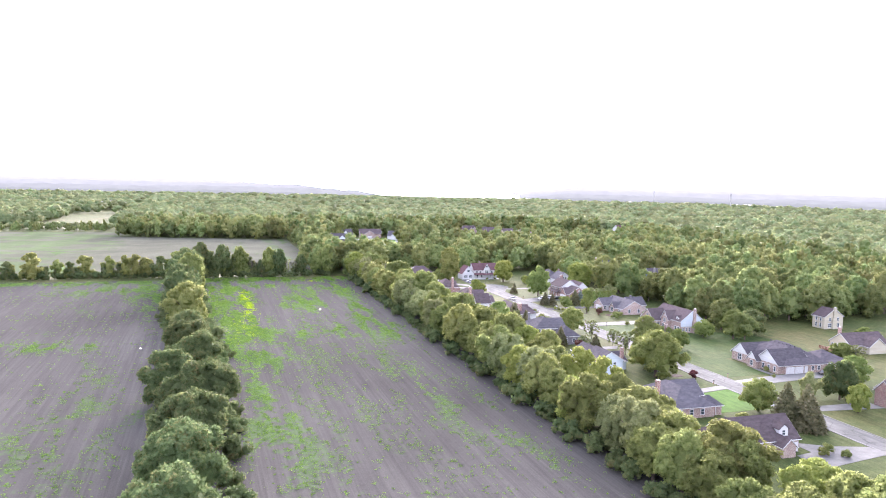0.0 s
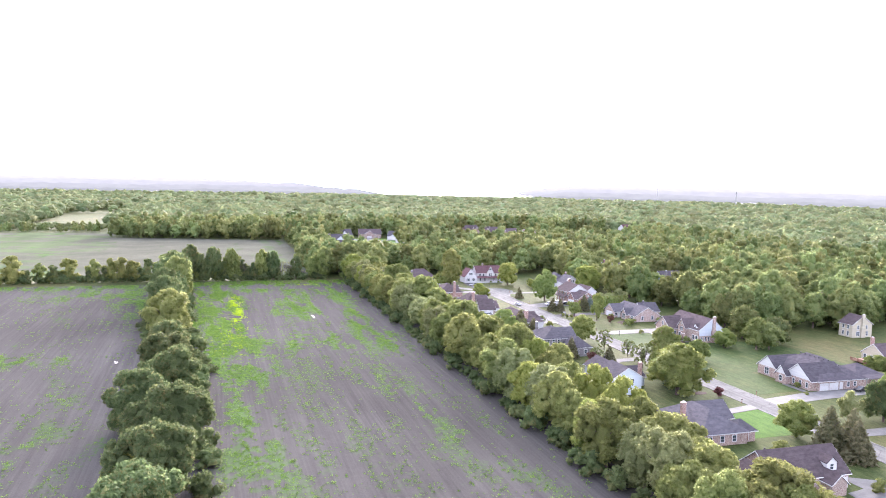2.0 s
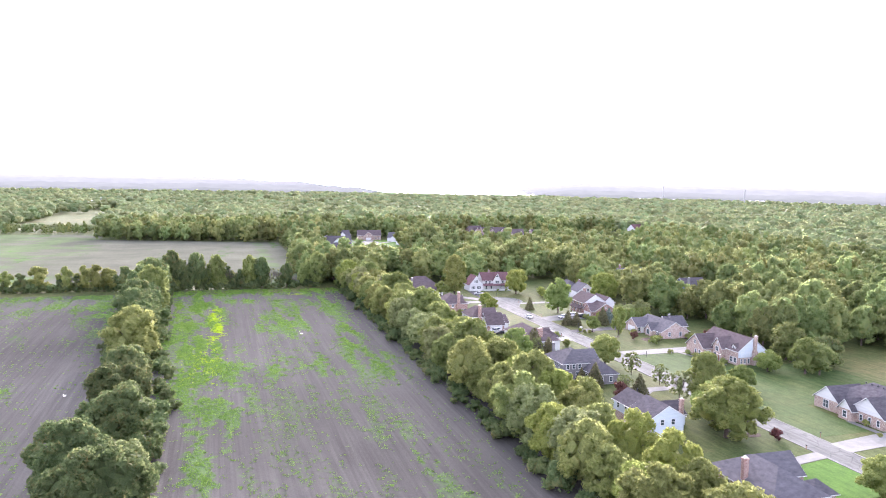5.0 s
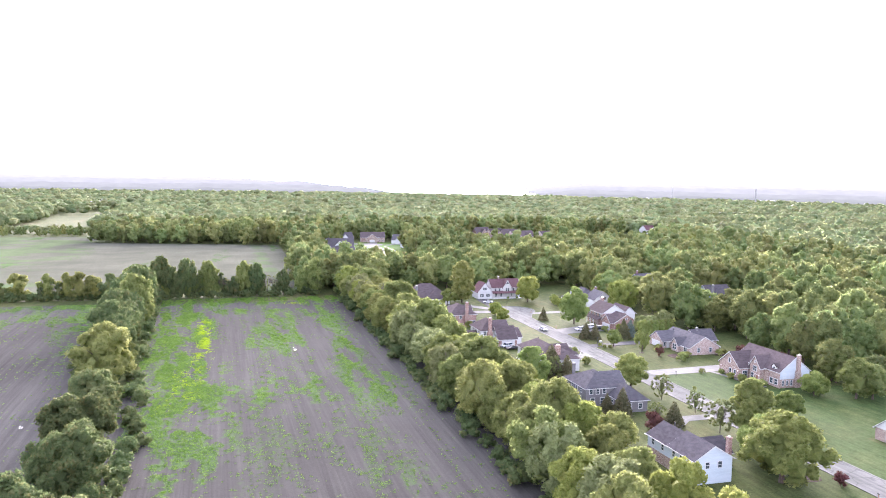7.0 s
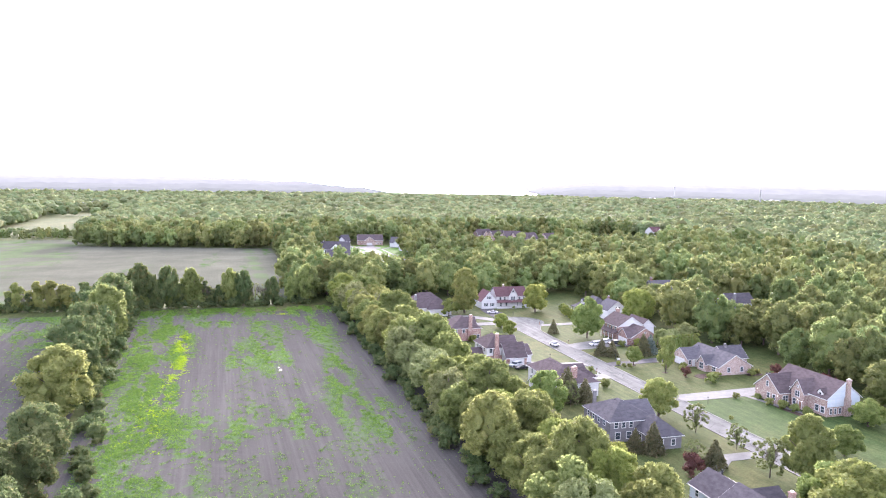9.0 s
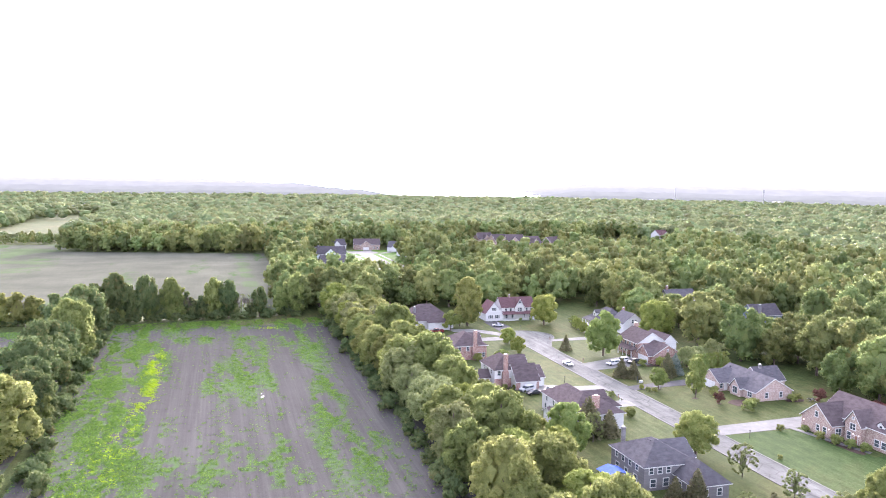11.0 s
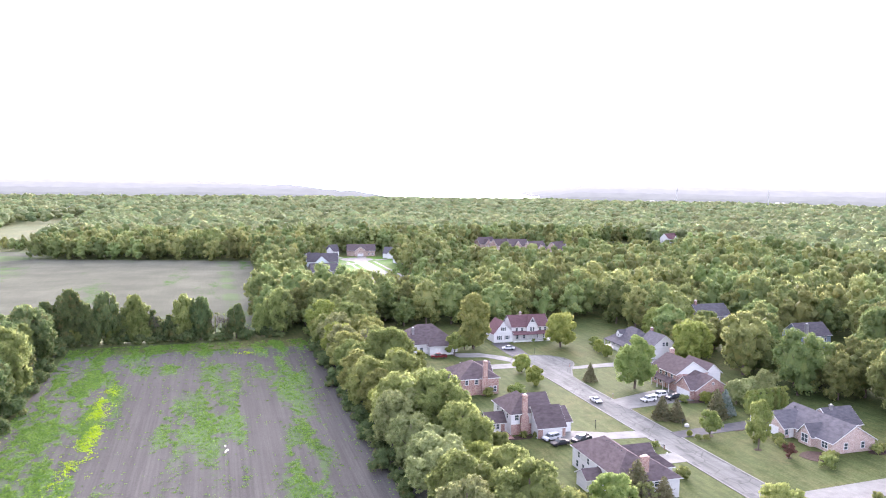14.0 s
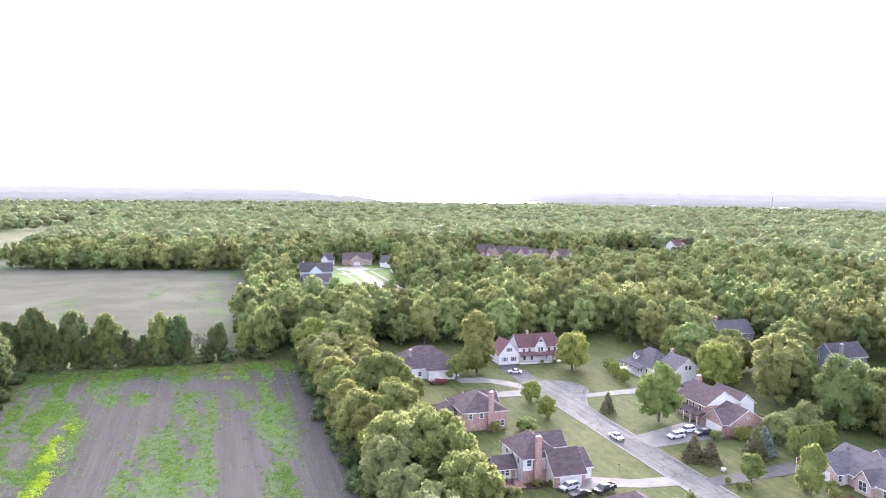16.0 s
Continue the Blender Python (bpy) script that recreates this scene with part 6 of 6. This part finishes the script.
mid_shapes = [crown_shape(s, 20, 7.6, 0.1, 24, 380, 0.58, lobe_r=(0.17, 0.28), core_sub=1) for s in range(301, 307)]
deep_shapes = [crown_shape(s, 20, 7.6, 0.1, 17, 60, 0.7, lobe_r=(0.21, 0.33), core=0.62, core_sub=1) for s in range(311, 317)]
edge = [p for p in rest[330:] if p[0] < -70 and p[1] < 566]
rest = rest[:330] + edge + [p for p in rest[330:] if p not in edge]
NEAR_COUNT = 330 + len(edge)
bulk("woods", rest[:NEAR_COUNT], mid_shapes, M_LEAF_WOODS, 1.0, "dense green broadleaf woods")
bulk("woods", rest[NEAR_COUNT:], deep_shapes, M_LEAF_WOODS, 1.0, "dense green broadleaf woods farther off")

def tuft_tree(seed, radius, height, around, sprays):
    """A distant crown: a few uneven lobes round a top one, with loose sprays of leaves."""
    g = np.random.default_rng(seed)
    parts = [lump(g, 1, np.array([0, 0, height * 0.72]), np.array([radius * 0.62, radius * 0.62, height * 0.28]), 0.3)]
    for k in range(around):
        a, q = k / around * 6.283 + g.uniform(-0.4, 0.4), g.uniform(0.42, 0.62)
        parts.append(lump(g, 1, np.array([math.cos(a) * radius * q, math.sin(a) * radius * q, height * g.uniform(0.36, 0.64)]), np.array([radius * 0.5, radius * 0.5, height * 0.3]), 0.3))
    lobes = [(v.mean(axis=0), v) for v, _ in parts]
    P = []
    for k in range(sprays):
        mid, v = lobes[g.integers(len(lobes))]
        w = v[g.integers(len(v))] - mid
        at = mid + w * g.uniform(0.9, 1.14) + g.normal(0, 0.35, 3)
        if at[2] > height * 0.3:
            P.append(at + g.normal(0, radius * 0.11, (3, 3)))
    P = np.array(P)
    parts.append((P.reshape(-1, 3), np.arange(len(P) * 3).reshape(-1, 3)))
    return gather(parts)


ring_shapes = [tuft_tree(500 + s, 6.2, 15.5, 4, 170) for s in range(8)]
wide_shapes = [tuft_tree(520 + s, 7.4, 14.0, 1, 45) for s in range(8)]


def far_ok(x, y):
    if y < 640 and -420 < x < 330:
        return False
    return woods_at(x, y) and seen(x, y) and noise.noise(Vector((x * 0.0021, y * 0.0021, 3.3))) < 0.55


def far_edge(x, y):
    return 2330 if 7 < math.degrees(math.atan2(x + 150, y + 250)) < 26 else 2190


ring = spread(12, 21, lambda x, y: far_ok(x, y) and math.hypot(x + 150, y + 250) < 1250, (-800, 1200, -100, 1450))
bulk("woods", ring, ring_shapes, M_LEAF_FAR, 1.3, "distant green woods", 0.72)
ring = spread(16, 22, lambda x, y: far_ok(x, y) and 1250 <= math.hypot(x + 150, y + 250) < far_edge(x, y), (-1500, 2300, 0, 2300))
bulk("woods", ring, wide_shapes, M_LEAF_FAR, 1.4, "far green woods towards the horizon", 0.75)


# glowing backdrop ridges of woods along the horizon, haze painted into them, each farther one paler, with a lake
# between two shores
def haze_glow_material(name, low, high, top):
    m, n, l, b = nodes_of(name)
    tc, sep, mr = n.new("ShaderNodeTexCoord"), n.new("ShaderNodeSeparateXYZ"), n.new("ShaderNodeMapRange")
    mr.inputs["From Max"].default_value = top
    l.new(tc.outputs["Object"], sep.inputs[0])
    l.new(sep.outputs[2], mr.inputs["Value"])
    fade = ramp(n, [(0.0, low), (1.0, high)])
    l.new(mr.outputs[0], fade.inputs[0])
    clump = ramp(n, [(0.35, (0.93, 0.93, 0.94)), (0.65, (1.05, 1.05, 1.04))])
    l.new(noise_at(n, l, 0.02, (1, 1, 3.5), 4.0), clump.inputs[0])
    # the surface itself emits the haze colour, paler towards its top
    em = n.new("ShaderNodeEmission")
    em.inputs["Strength"].default_value = HAZE_GLOW
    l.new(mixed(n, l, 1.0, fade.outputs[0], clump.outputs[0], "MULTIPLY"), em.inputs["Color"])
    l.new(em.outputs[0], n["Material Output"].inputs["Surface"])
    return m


def far_ridge(radius, top, rough, low, high, gap, label):
    """A ring of far wooded land with haze painted into its glow, open where the lake lies."""
    g = random.Random(int(radius))
    bm, prev = bmesh.new(), None
    for k in range(1441):
        a = k / 4 - 180
        p = Vector((math.sin(radians(a)) * radius, math.cos(radians(a)) * radius))
        w = noise.noise(Vector((a * 0.35, radius, 0.5))) * rough * 1.4 + noise.noise(Vector((a * 2.1, radius, 4.5))) * rough * 0.8 + g.uniform(-0.35, 0.35) * rough
        open_ = 0.0
        if gap:
            open_ = min(1.0, max(0.0, min((a - gap[0]) / gap[2], (gap[1] - a) / gap[3])))
        z = (top + w) * (1 - open_) + open_ * 0.2
        pair = (bm.verts.new((p.x, p.y, -2)), bm.verts.new((p.x, p.y, max(0.2, z))))
        if prev:
            bm.faces.new((prev[0], pair[0], pair[1], prev[1]))
        prev = pair
    ob = obj("backdrop", bm, haze_glow_material("haze", low, high, top))
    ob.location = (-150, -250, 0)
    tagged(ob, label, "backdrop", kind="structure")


HAZE_GLOW = 0.098
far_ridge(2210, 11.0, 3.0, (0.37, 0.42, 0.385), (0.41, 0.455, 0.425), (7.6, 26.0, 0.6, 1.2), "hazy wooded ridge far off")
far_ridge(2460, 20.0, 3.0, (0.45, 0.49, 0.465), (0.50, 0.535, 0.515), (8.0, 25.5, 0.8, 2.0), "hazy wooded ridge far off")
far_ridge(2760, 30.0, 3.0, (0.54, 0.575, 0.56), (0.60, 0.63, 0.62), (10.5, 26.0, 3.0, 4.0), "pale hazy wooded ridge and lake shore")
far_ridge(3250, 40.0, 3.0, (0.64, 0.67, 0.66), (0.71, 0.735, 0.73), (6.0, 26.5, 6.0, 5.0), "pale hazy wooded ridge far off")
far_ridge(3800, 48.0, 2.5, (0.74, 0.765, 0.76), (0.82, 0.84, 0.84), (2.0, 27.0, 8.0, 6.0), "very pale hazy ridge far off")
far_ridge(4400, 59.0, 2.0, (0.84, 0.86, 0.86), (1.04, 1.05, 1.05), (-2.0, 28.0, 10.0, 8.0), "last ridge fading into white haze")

# pale buildings of a far settlement among the woods
r = random.Random(31)
bm = bmesh.new()
for cx, cy, sx, sy, k in ((1110, 1740, 90, 60, 9), (1390, 1580, 60, 70, 7), (-375, 1290, 40, 50, 5), (-320, 1210, 26, 20, 3), (1230, 1890, 40, 30, 3)):
    for i in range(k):
        x, y = cx + r.uniform(-sx, sx), cy + r.uniform(-sy, sy)
        w, hgt = r.uniform(5, 10), r.uniform(11, 14)
        add_prism(bm, [(x - w, 0), (x + w, 0), (x + w, hgt * 0.8), (x, hgt * 1.15), (x - w, hgt * 0.8)], y, y + r.uniform(10, 20), "y")
tagged(obj("far_buildings", clean(bm), M_TOWN), "pale distant buildings among the woods", "buildings", kind="stuff")

# ---- weeds ----
def weeds(name, boxes, label, density, mat):
    """Tufts of leaves strewn where the field is weedy, some alone and some grown together."""
    g = np.random.default_rng(77)
    at, big = [], []
    for x0, x1, y0, y1, top in boxes:
        k = int((x1 - x0) * (y1 - y0) * top * 1.15)
        X, Y, U = g.uniform(x0, x1, k), g.uniform(y0, y1, k), g.uniform(0, top, k)
        for a, b, u in zip(X, Y, U):
            if u < density(a, b):
                at.append((a, b))
    at = np.array(at)
    k = len(at)
    size = g.uniform(0.4, 1.3, k) ** 1.5
    parts = []
    for turn in range(8):
        off = g.normal(size=(k, 2)) * (0.26 * size)[:, None]
        spot = np.c_[at + off, g.uniform(0.08, 0.3, k) * size]
        parts.append(leaf_quads(g, spot, np.tile((0.0, 0.0, 1.3), (k, 1)), 0.15))
    V, F = gather(parts)
    tagged(np_object(name, V, F, mat), label, "weeds", kind="stuff")


def yellow_density(x, y):
    s = 8.0 * math.exp(-((x + 136.6) / 1.9) ** 2 - ((y - 112) / 30) ** 4) + 1.6 * math.exp(-((x + 137) / 2.5) ** 2 - ((y - 62) / 30) ** 2) + 2.5 * math.exp(-((x + 96) / 4) ** 2 - ((y - 184) / 2.5) ** 2) + 1.5 * math.exp(-((x + 142) / 4) ** 2 - ((y - 40) / 22) ** 2)
    return s * max(0.0, 0.5 + 1.5 * noise.noise(Vector((x * 0.3, y * 0.12, 9.0))))


weeds("weeds", [(-157, -70, -210, 205, 6.0), (-290, -171, -150, 197, 2.0)], "bright green weeds drifting across tilled soil", weed_density, M_WEED)
weeds("weeds", [(-148, -88, 10, 192, 8.0)], "yellow-green weeds in a strip of the field", yellow_density, M_WEED_YELLOW)

# ---- vehicles ----
def car(label, x, y, rz, paint_mat, kind="sedan"):
    """A car that faces local +y, standing on its four wheels."""
    c = tagged(empty("car" if kind != "pickup" else "pickup_truck", x, y, 0.07, rz), label, "car" if kind != "pickup" else "truck", "parked vehicles")
    L, W = {"sedan": (4.8, 1.82), "suv": (4.7, 1.9), "pickup": (5.7, 1.98)}[kind]
    f, b = L / 2, -L / 2
    if kind == "sedan":
        low = [(b, 0.3), (f, 0.3), (f, 0.62), (f - 0.15, 0.74), (f - 1.25, 0.88), (b + 0.9, 0.95), (b + 0.1, 0.92), (b, 0.7)]
        glass = [(f - 1.3, 0.88), (f - 1.95, 1.40), (b + 1.75, 1.42), (b + 0.85, 0.95)]
        top = [(f - 1.9, 1.37), (f - 2.05, 1.45), (b + 1.8, 1.46), (b + 1.7, 1.38)]
    elif kind == "suv":
        low = [(b, 0.35), (f, 0.35), (f, 0.75), (f - 0.1, 0.9), (f - 1.1, 1.02), (b + 0.1, 1.08), (b, 0.8)]
        glass = [(f - 1.15, 1.02), (f - 1.75, 1.62), (b + 0.45, 1.66), (b + 0.08, 1.08)]
        top = [(f - 1.7, 1.6), (f - 1.85, 1.70), (b + 0.5, 1.74), (b + 0.35, 1.62)]
    else:
        low = [(b, 0.45), (f, 0.45), (f, 0.85), (f - 0.1, 1.02), (f - 1.3, 1.12), (b + 0.05, 1.15), (b, 0.9)]
        glass = [(f - 1.35, 1.12), (f - 1.9, 1.75), (f - 3.45, 1.77), (f - 3.6, 1.12)]
        top = [(f - 1.85, 1.72), (f - 2.0, 1.84), (f - 3.45, 1.85), (f - 3.52, 1.74)]
    body = clean(add_prism(bmesh.new(), low, -W / 2, W / 2, "x"))
    bmesh.ops.bevel(body, geom=list(body.edges), offset=0.06, segments=2, affect="EDGES")
    part("body", body, paint_mat, c)
    part("windows", clean(add_prism(bmesh.new(), glass, -W / 2 + 0.13, W / 2 - 0.13, "x")), M_GLASS, c, "dark glass")
    part("roof", clean(add_prism(bmesh.new(), top, -W / 2 + 0.2, W / 2 - 0.2, "x")), paint_mat, c)
    for s in (-1, 1):
        for p in (glass[1][0] - 0.75, glass[2][0] + 0.02):
            part("pillar", clean(box(s * (W / 2 - 0.125) - 0.02, s * (W / 2 - 0.125) + 0.02, p - 0.06, p + 0.06, low[4][1], glass[1][1])), paint_mat, c)
    if kind == "pickup":
        part("bed", clean(box(-W / 2 + 0.14, W / 2 - 0.14, b + 0.12, f - 3.7, 1.13, 1.165)), M_RUBBER, c, "dark open truck bed")
        for s in (-1, 1):
            part("bed_rail", clean(box(s * (W / 2 - 0.09) - 0.06, s * (W / 2 - 0.09) + 0.06, b + 0.05, f - 3.65, 1.15, 1.32)), paint_mat, c)
        part("tailgate", clean(box(-W / 2 + 0.1, W / 2 - 0.1, b + 0.02, b + 0.1, 0.7, 1.32)), paint_mat, c)
    r = 0.33 if kind == "sedan" else 0.38
    for sx in (-1, 1):
        for py in (f - 0.95, b + 1.0):
            bm = bmesh.new()
            bmesh.ops.create_cone(bm, cap_ends=True, segments=18, radius1=r, radius2=r, depth=0.24, matrix=pose(0, 0, 0, 0, 90, 0))
            bmesh.ops.bevel(bm, geom=[e for e in bm.edges if abs(e.verts[0].co.x - e.verts[1].co.x) < 0.01], offset=0.04, segments=1, affect="EDGES")
            w = part("wheel", bm, M_RUBBER, c, "black tyre")
            w.matrix_basis = pose(sx * (W / 2 - 0.08), py, r)
            bm = bmesh.new()
            bmesh.ops.create_cone(bm, cap_ends=True, segments=14, radius1=r * 0.62, radius2=r * 0.5, depth=0.27, matrix=pose(0, 0, 0, 0, 90, 0))
            part("rim", bm, M_CHROME, w)
        part("headlight", clean(box(sx * (W / 2 - 0.32) - 0.18, sx * (W / 2 - 0.32) + 0.18, f - 0.1, f + 0.02, low[2][1] - 0.12, low[2][1] + 0.02)), M_CHROME, c)
        part("tail_light", clean(box(sx * (W / 2 - 0.2) - 0.12, sx * (W / 2 - 0.2) + 0.12, b - 0.02, b + 0.06, low[2][1] - 0.05, low[2][1] + 0.15)), P_RED, c)
        part("mirror", clean(box(sx * (W / 2 + 0.06) - 0.09, sx * (W / 2 + 0.06) + 0.09, f - 1.65, f - 1.5, low[4][1], low[4][1] + 0.16)), paint_mat, c)
    part("bumper", clean(box(-W / 2 + 0.1, W / 2 - 0.1, f - 0.05, f + 0.06, 0.38, 0.55)), M_RUBBER, c)
    return c


car("white sedan standing on the asphalt road", -1.8, 97.9, 182, P_WHITE, "sedan")
car("black pickup truck parked on a concrete driveway", -21.6, 68.0, 112, P_BLACK, "pickup")
car("grey estate car parked before a garage", -28.2, 71.2, 105, P_SILVER, "suv")
car("dark sedan parked on a concrete driveway", -27.6, 67.4, 100, P_BLACK, "sedan")
car("white pickup truck parked on a concrete driveway", 13.4, 94.4, 98, P_WHITE, "suv")
car("white estate car parked beside a pickup truck", 19.0, 97.6, 96, P_WHITE, "suv")
car("dark car parked before a brick garage", 21.5, 94.4, 95, P_BLACK, "suv")
car("silver sedan parked on a farmhouse driveway", -1.0, 168.0, 70, P_SILVER, "sedan")
car("black car parked before a white garage", 46.0, 136.6, 100, P_BLACK, "suv")
car("maroon pickup truck parked before a white garage", -30.5, 160.6, 80, P_RED, "pickup")
car("dark sedan parked on a long driveway", 40.0, -70.4, 95, P_BLACK, "sedan")


# ---- street and garden furniture ----
def mailbox(x, y):
    m = tagged(empty("mailbox", x, y), "dark mailbox on a wooden post by the kerb", "mailbox", "mailboxes")
    part("post", clean(box(-0.06, 0.06, -0.06, 0.06, 0, 1.05)), M_WOOD, m)
    part("box", clean(box(-0.12, 0.12, -0.28, 0.28, 1.05, 1.32, bevel=0.05)), M_METAL, m)
    part("flag", clean(box(0.12, 0.14, -0.05, 0.05, 1.15, 1.35)), P_RED, m)


for p in ((-4.9, 62), (-5.0, 58.0), (5.2, -66.5), (5.2, 30.5), (5.2, 100.5), (-5.0, -14.8), (-5.0, -73.0), (9.6, 137.8)):
    mailbox(*p)


def lamp_post(x, y):
    m = tagged(empty("yard_lamp", x, y), "slim dark lamp post on a lawn", "lamp", "yard lamps")
    part("post", clean(box(-0.05, 0.05, -0.05, 0.05, 0, 1.9)), M_METAL, m)
    part("lantern", clean(box(-0.14, 0.14, -0.14, 0.14, 1.9, 2.2, bevel=0.04)), M_ASPHALT_DARK, m)


for p in ((-13.2, 76.7), (9.2, 71.4), (9.0, 18.5), (5.5, 158.6)):
    lamp_post(*p)


def post_hydrant(x, y):
    m = tagged(empty("fire_hydrant", x, y), "small pale fire hydrant by the kerb", "hydrant")
    part("barrel", clean(box(-0.12, 0.12, -0.12, 0.12, 0, 0.65, bevel=0.05)), M_TRIM, m)
    part("cap", clean(box(-0.16, 0.16, -0.16, 0.16, 0.65, 0.8, bevel=0.06)), M_TRIM, m)


post_hydrant(-6.4, 54.6)


def utility_box(x, y):
    m = tagged(empty("utility_box", x, y, 0, 12), "low pale green utility box on a lawn", "utility box")
    part("cabinet", clean(box(-0.45, 0.45, -0.4, 0.4, 0.08, 0.75, bevel=0.05)), M_WALLS["white"], m)
    part("base", clean(box(-0.55, 0.55, -0.5, 0.5, 0.0, 0.1)), M_CONCRETE, m)


utility_box(10.6, 71.6)


def bed(x, y, rx, ry, label="dark mulch bed round a plant on the lawn"):
    sheet("mulch_bed", [(x + rx * math.cos(i * 0.4488) * (1 + 0.08 * math.sin(i * 2.3)), y + ry * math.sin(i * 0.4488)) for i in range(14)], 0.05, M_MULCH, label, "flower bed", kind="structure")


for x, y, rx, ry in ((12, 64, 1.0, 0.8), (17.0, 52.4, 1.0, 0.8), (20.5, 46, 0.7, 0.6), (27.5, 45, 4.0, 3.4), (44.5, 43.5, 3.2, 1.6), (28, 9, 1.8, 7), (-17.5, -133, 3.4, 2.4), (22, 66.2, 2.0, 1.0), (-35, 74.6, 3.6, 1.2), (-10.5, -61, 2.6, 1.6), (28.5, 90.5, 5.5, 1.2), (7.4, 119, 1.4, 1.2)):
    bed(x, y, rx, ry)
sheet("patio", [(-41, 74.5), (-36.5, 74.5), (-36.5, 83), (-41.5, 80)], 0.06, M_WALLS["redbrick"], "reddish brick paved patio behind a house", "patio")
sheet("patio_2", [(-40, -2), (-35.2, -2), (-35.2, 7), (-40, 7)], 0.06, M_CONCRETE, "pale concrete patio behind a house", "patio")
sheet("path", [(24.5, 22.8), (26, 22.8), (28.5, 12), (31, 3), (29.6, 2.4), (26.8, 12)], 0.08, M_CONCRETE, "narrow concrete front path", "path")
sheet("path_2", [(21.5, -67.5), (23.2, -67.5), (23.2, -58.2), (21.5, -58)], 0.09, M_CONCRETE, "narrow concrete front path", "path")


def canopy(x, y):
    m = tagged(empty("patio_canopy", x, y), "blue cloth canopy on poles over a patio", "canopy")
    part("cloth", clean(add_prism(bmesh.new(), [(-2.6, 2.4), (0, 3.2), (2.6, 2.4), (2.6, 2.46), (0, 3.27), (-2.6, 2.46)], -2.2, 2.2, "y")), M_BLUE_CLOTH, m)
    for sx in (-1, 1):
        for sy in (-1, 1):
            part("pole", clean(box(sx * 2.5 - 0.04, sx * 2.5 + 0.04, sy * 2.1 - 0.04, sy * 2.1 + 0.04, 0, 2.42)), M_METAL, m)


canopy(-37.8, 2.5)


def garden_set(x, y):
    t = tagged(empty("garden_table", x, y, 0.06), "round dark garden table on a patio", "table")
    bm = bmesh.new()
    bmesh.ops.create_cone(bm, cap_ends=True, segments=16, radius1=0.6, radius2=0.6, depth=0.05, matrix=pose(0, 0, 0.72))
    part("tabletop", bm, M_METAL, t)
    part("pedestal", clean(box(-0.06, 0.06, -0.06, 0.06, 0, 0.7)), M_METAL, t)
    for a in range(4):
        k = tagged(empty("garden_chair", x + 1.05 * math.cos(a * 1.57 + 0.4), y + 1.05 * math.sin(a * 1.57 + 0.4), 0.06, math.degrees(a * 1.57 + 0.4) + 90), "dark metal garden chair at a patio table", "chair", "garden chairs")
        part("seat", clean(box(-0.25, 0.25, -0.25, 0.25, 0.42, 0.47)), M_METAL, k)
        part("backrest", clean(box(-0.25, 0.25, 0.21, 0.25, 0.47, 0.95)), M_METAL, k)
        for sx in (-1, 1):
            for sy in (-1, 1):
                part("leg", clean(box(sx * 0.22 - 0.02, sx * 0.22 + 0.02, sy * 0.22 - 0.02, sy * 0.22 + 0.02, 0, 0.42)), M_METAL, k)


garden_set(-39.3, 77.6)
garden_set(-38, 2.4)
garden_set(48.5, 41.5)

flag = tagged(empty("flag_pole", 26.5, 67.0), "small striped flag on a slim pole", "flag")
part("pole", clean(box(-0.03, 0.03, -0.03, 0.03, 0, 3.4)), M_TRIM, flag)
part("cloth", clean(box(0.03, 1.1, -0.015, 0.015, 2.6, 3.3)), P_RED, flag, "red flag cloth")
part("canton", clean(box(0.04, 0.5, -0.025, 0.025, 2.95, 3.29)), M_BLUE_CLOTH, flag, "blue flag corner")

# puddles left in the wheel tracks
r = random.Random(8)
for cx, cy, k in ((-104.5, 84.6, 3), (-177, 14, 3)):
    for i in range(k):
        x, y, half = cx + r.uniform(-0.5, 0.5), cy + r.uniform(-2.4, 2.4), r.uniform(0.4, 1.0)
        sheet("puddle", [(x + (0.09 + r.uniform(0, 0.07)) * math.cos(q * 0.524), y + half * (0.8 + r.uniform(0, 0.3)) * math.sin(q * 0.524)) for q in range(12)], 0.1, M_WATER, "small bright puddle in the tilled soil", "puddle", 0.06)

# slim masts far off on the horizon
for x, y, top in ((1230, 1900, 46), (1083, 1328, 44)):
    mast = tagged(empty("radio_mast", x, y, land(x, y)), "slim pale mast on the far horizon", "mast", "far masts")
    part("shaft", clean(add_prism(bmesh.new(), [(-1.3, 0), (1.3, 0), (0.7, top), (-0.7, top)], -1.2, 1.2, "y")), M_TOWN, mast)
    part("antenna", clean(box(-1.4, 1.4, -1.4, 1.4, top * 0.86, top * 0.94, bevel=0.4)), M_TOWN, mast)

# raised deck with dark chairs behind the two-storey brick house
deck = tagged(empty("deck", 43.5, 100), "raised wooden deck behind a brick house", "deck")
for i in range(18):
    part("board", clean(box(-2.6 + i * 0.29, -2.33 + i * 0.29, -2.5, 2.5, 0.55, 0.6)), M_WOOD, deck)
for sx in (-2.5, 2.5):
    for sy in (-2.4, 0, 2.4):
        part("post", clean(box(sx - 0.06, sx + 0.06, sy - 0.06, sy + 0.06, 0, 1.5)), M_WOOD, deck)
    part("rail", clean(box(sx - 0.04, sx + 0.04, -2.4, 2.4, 1.42, 1.5)), M_WOOD, deck)
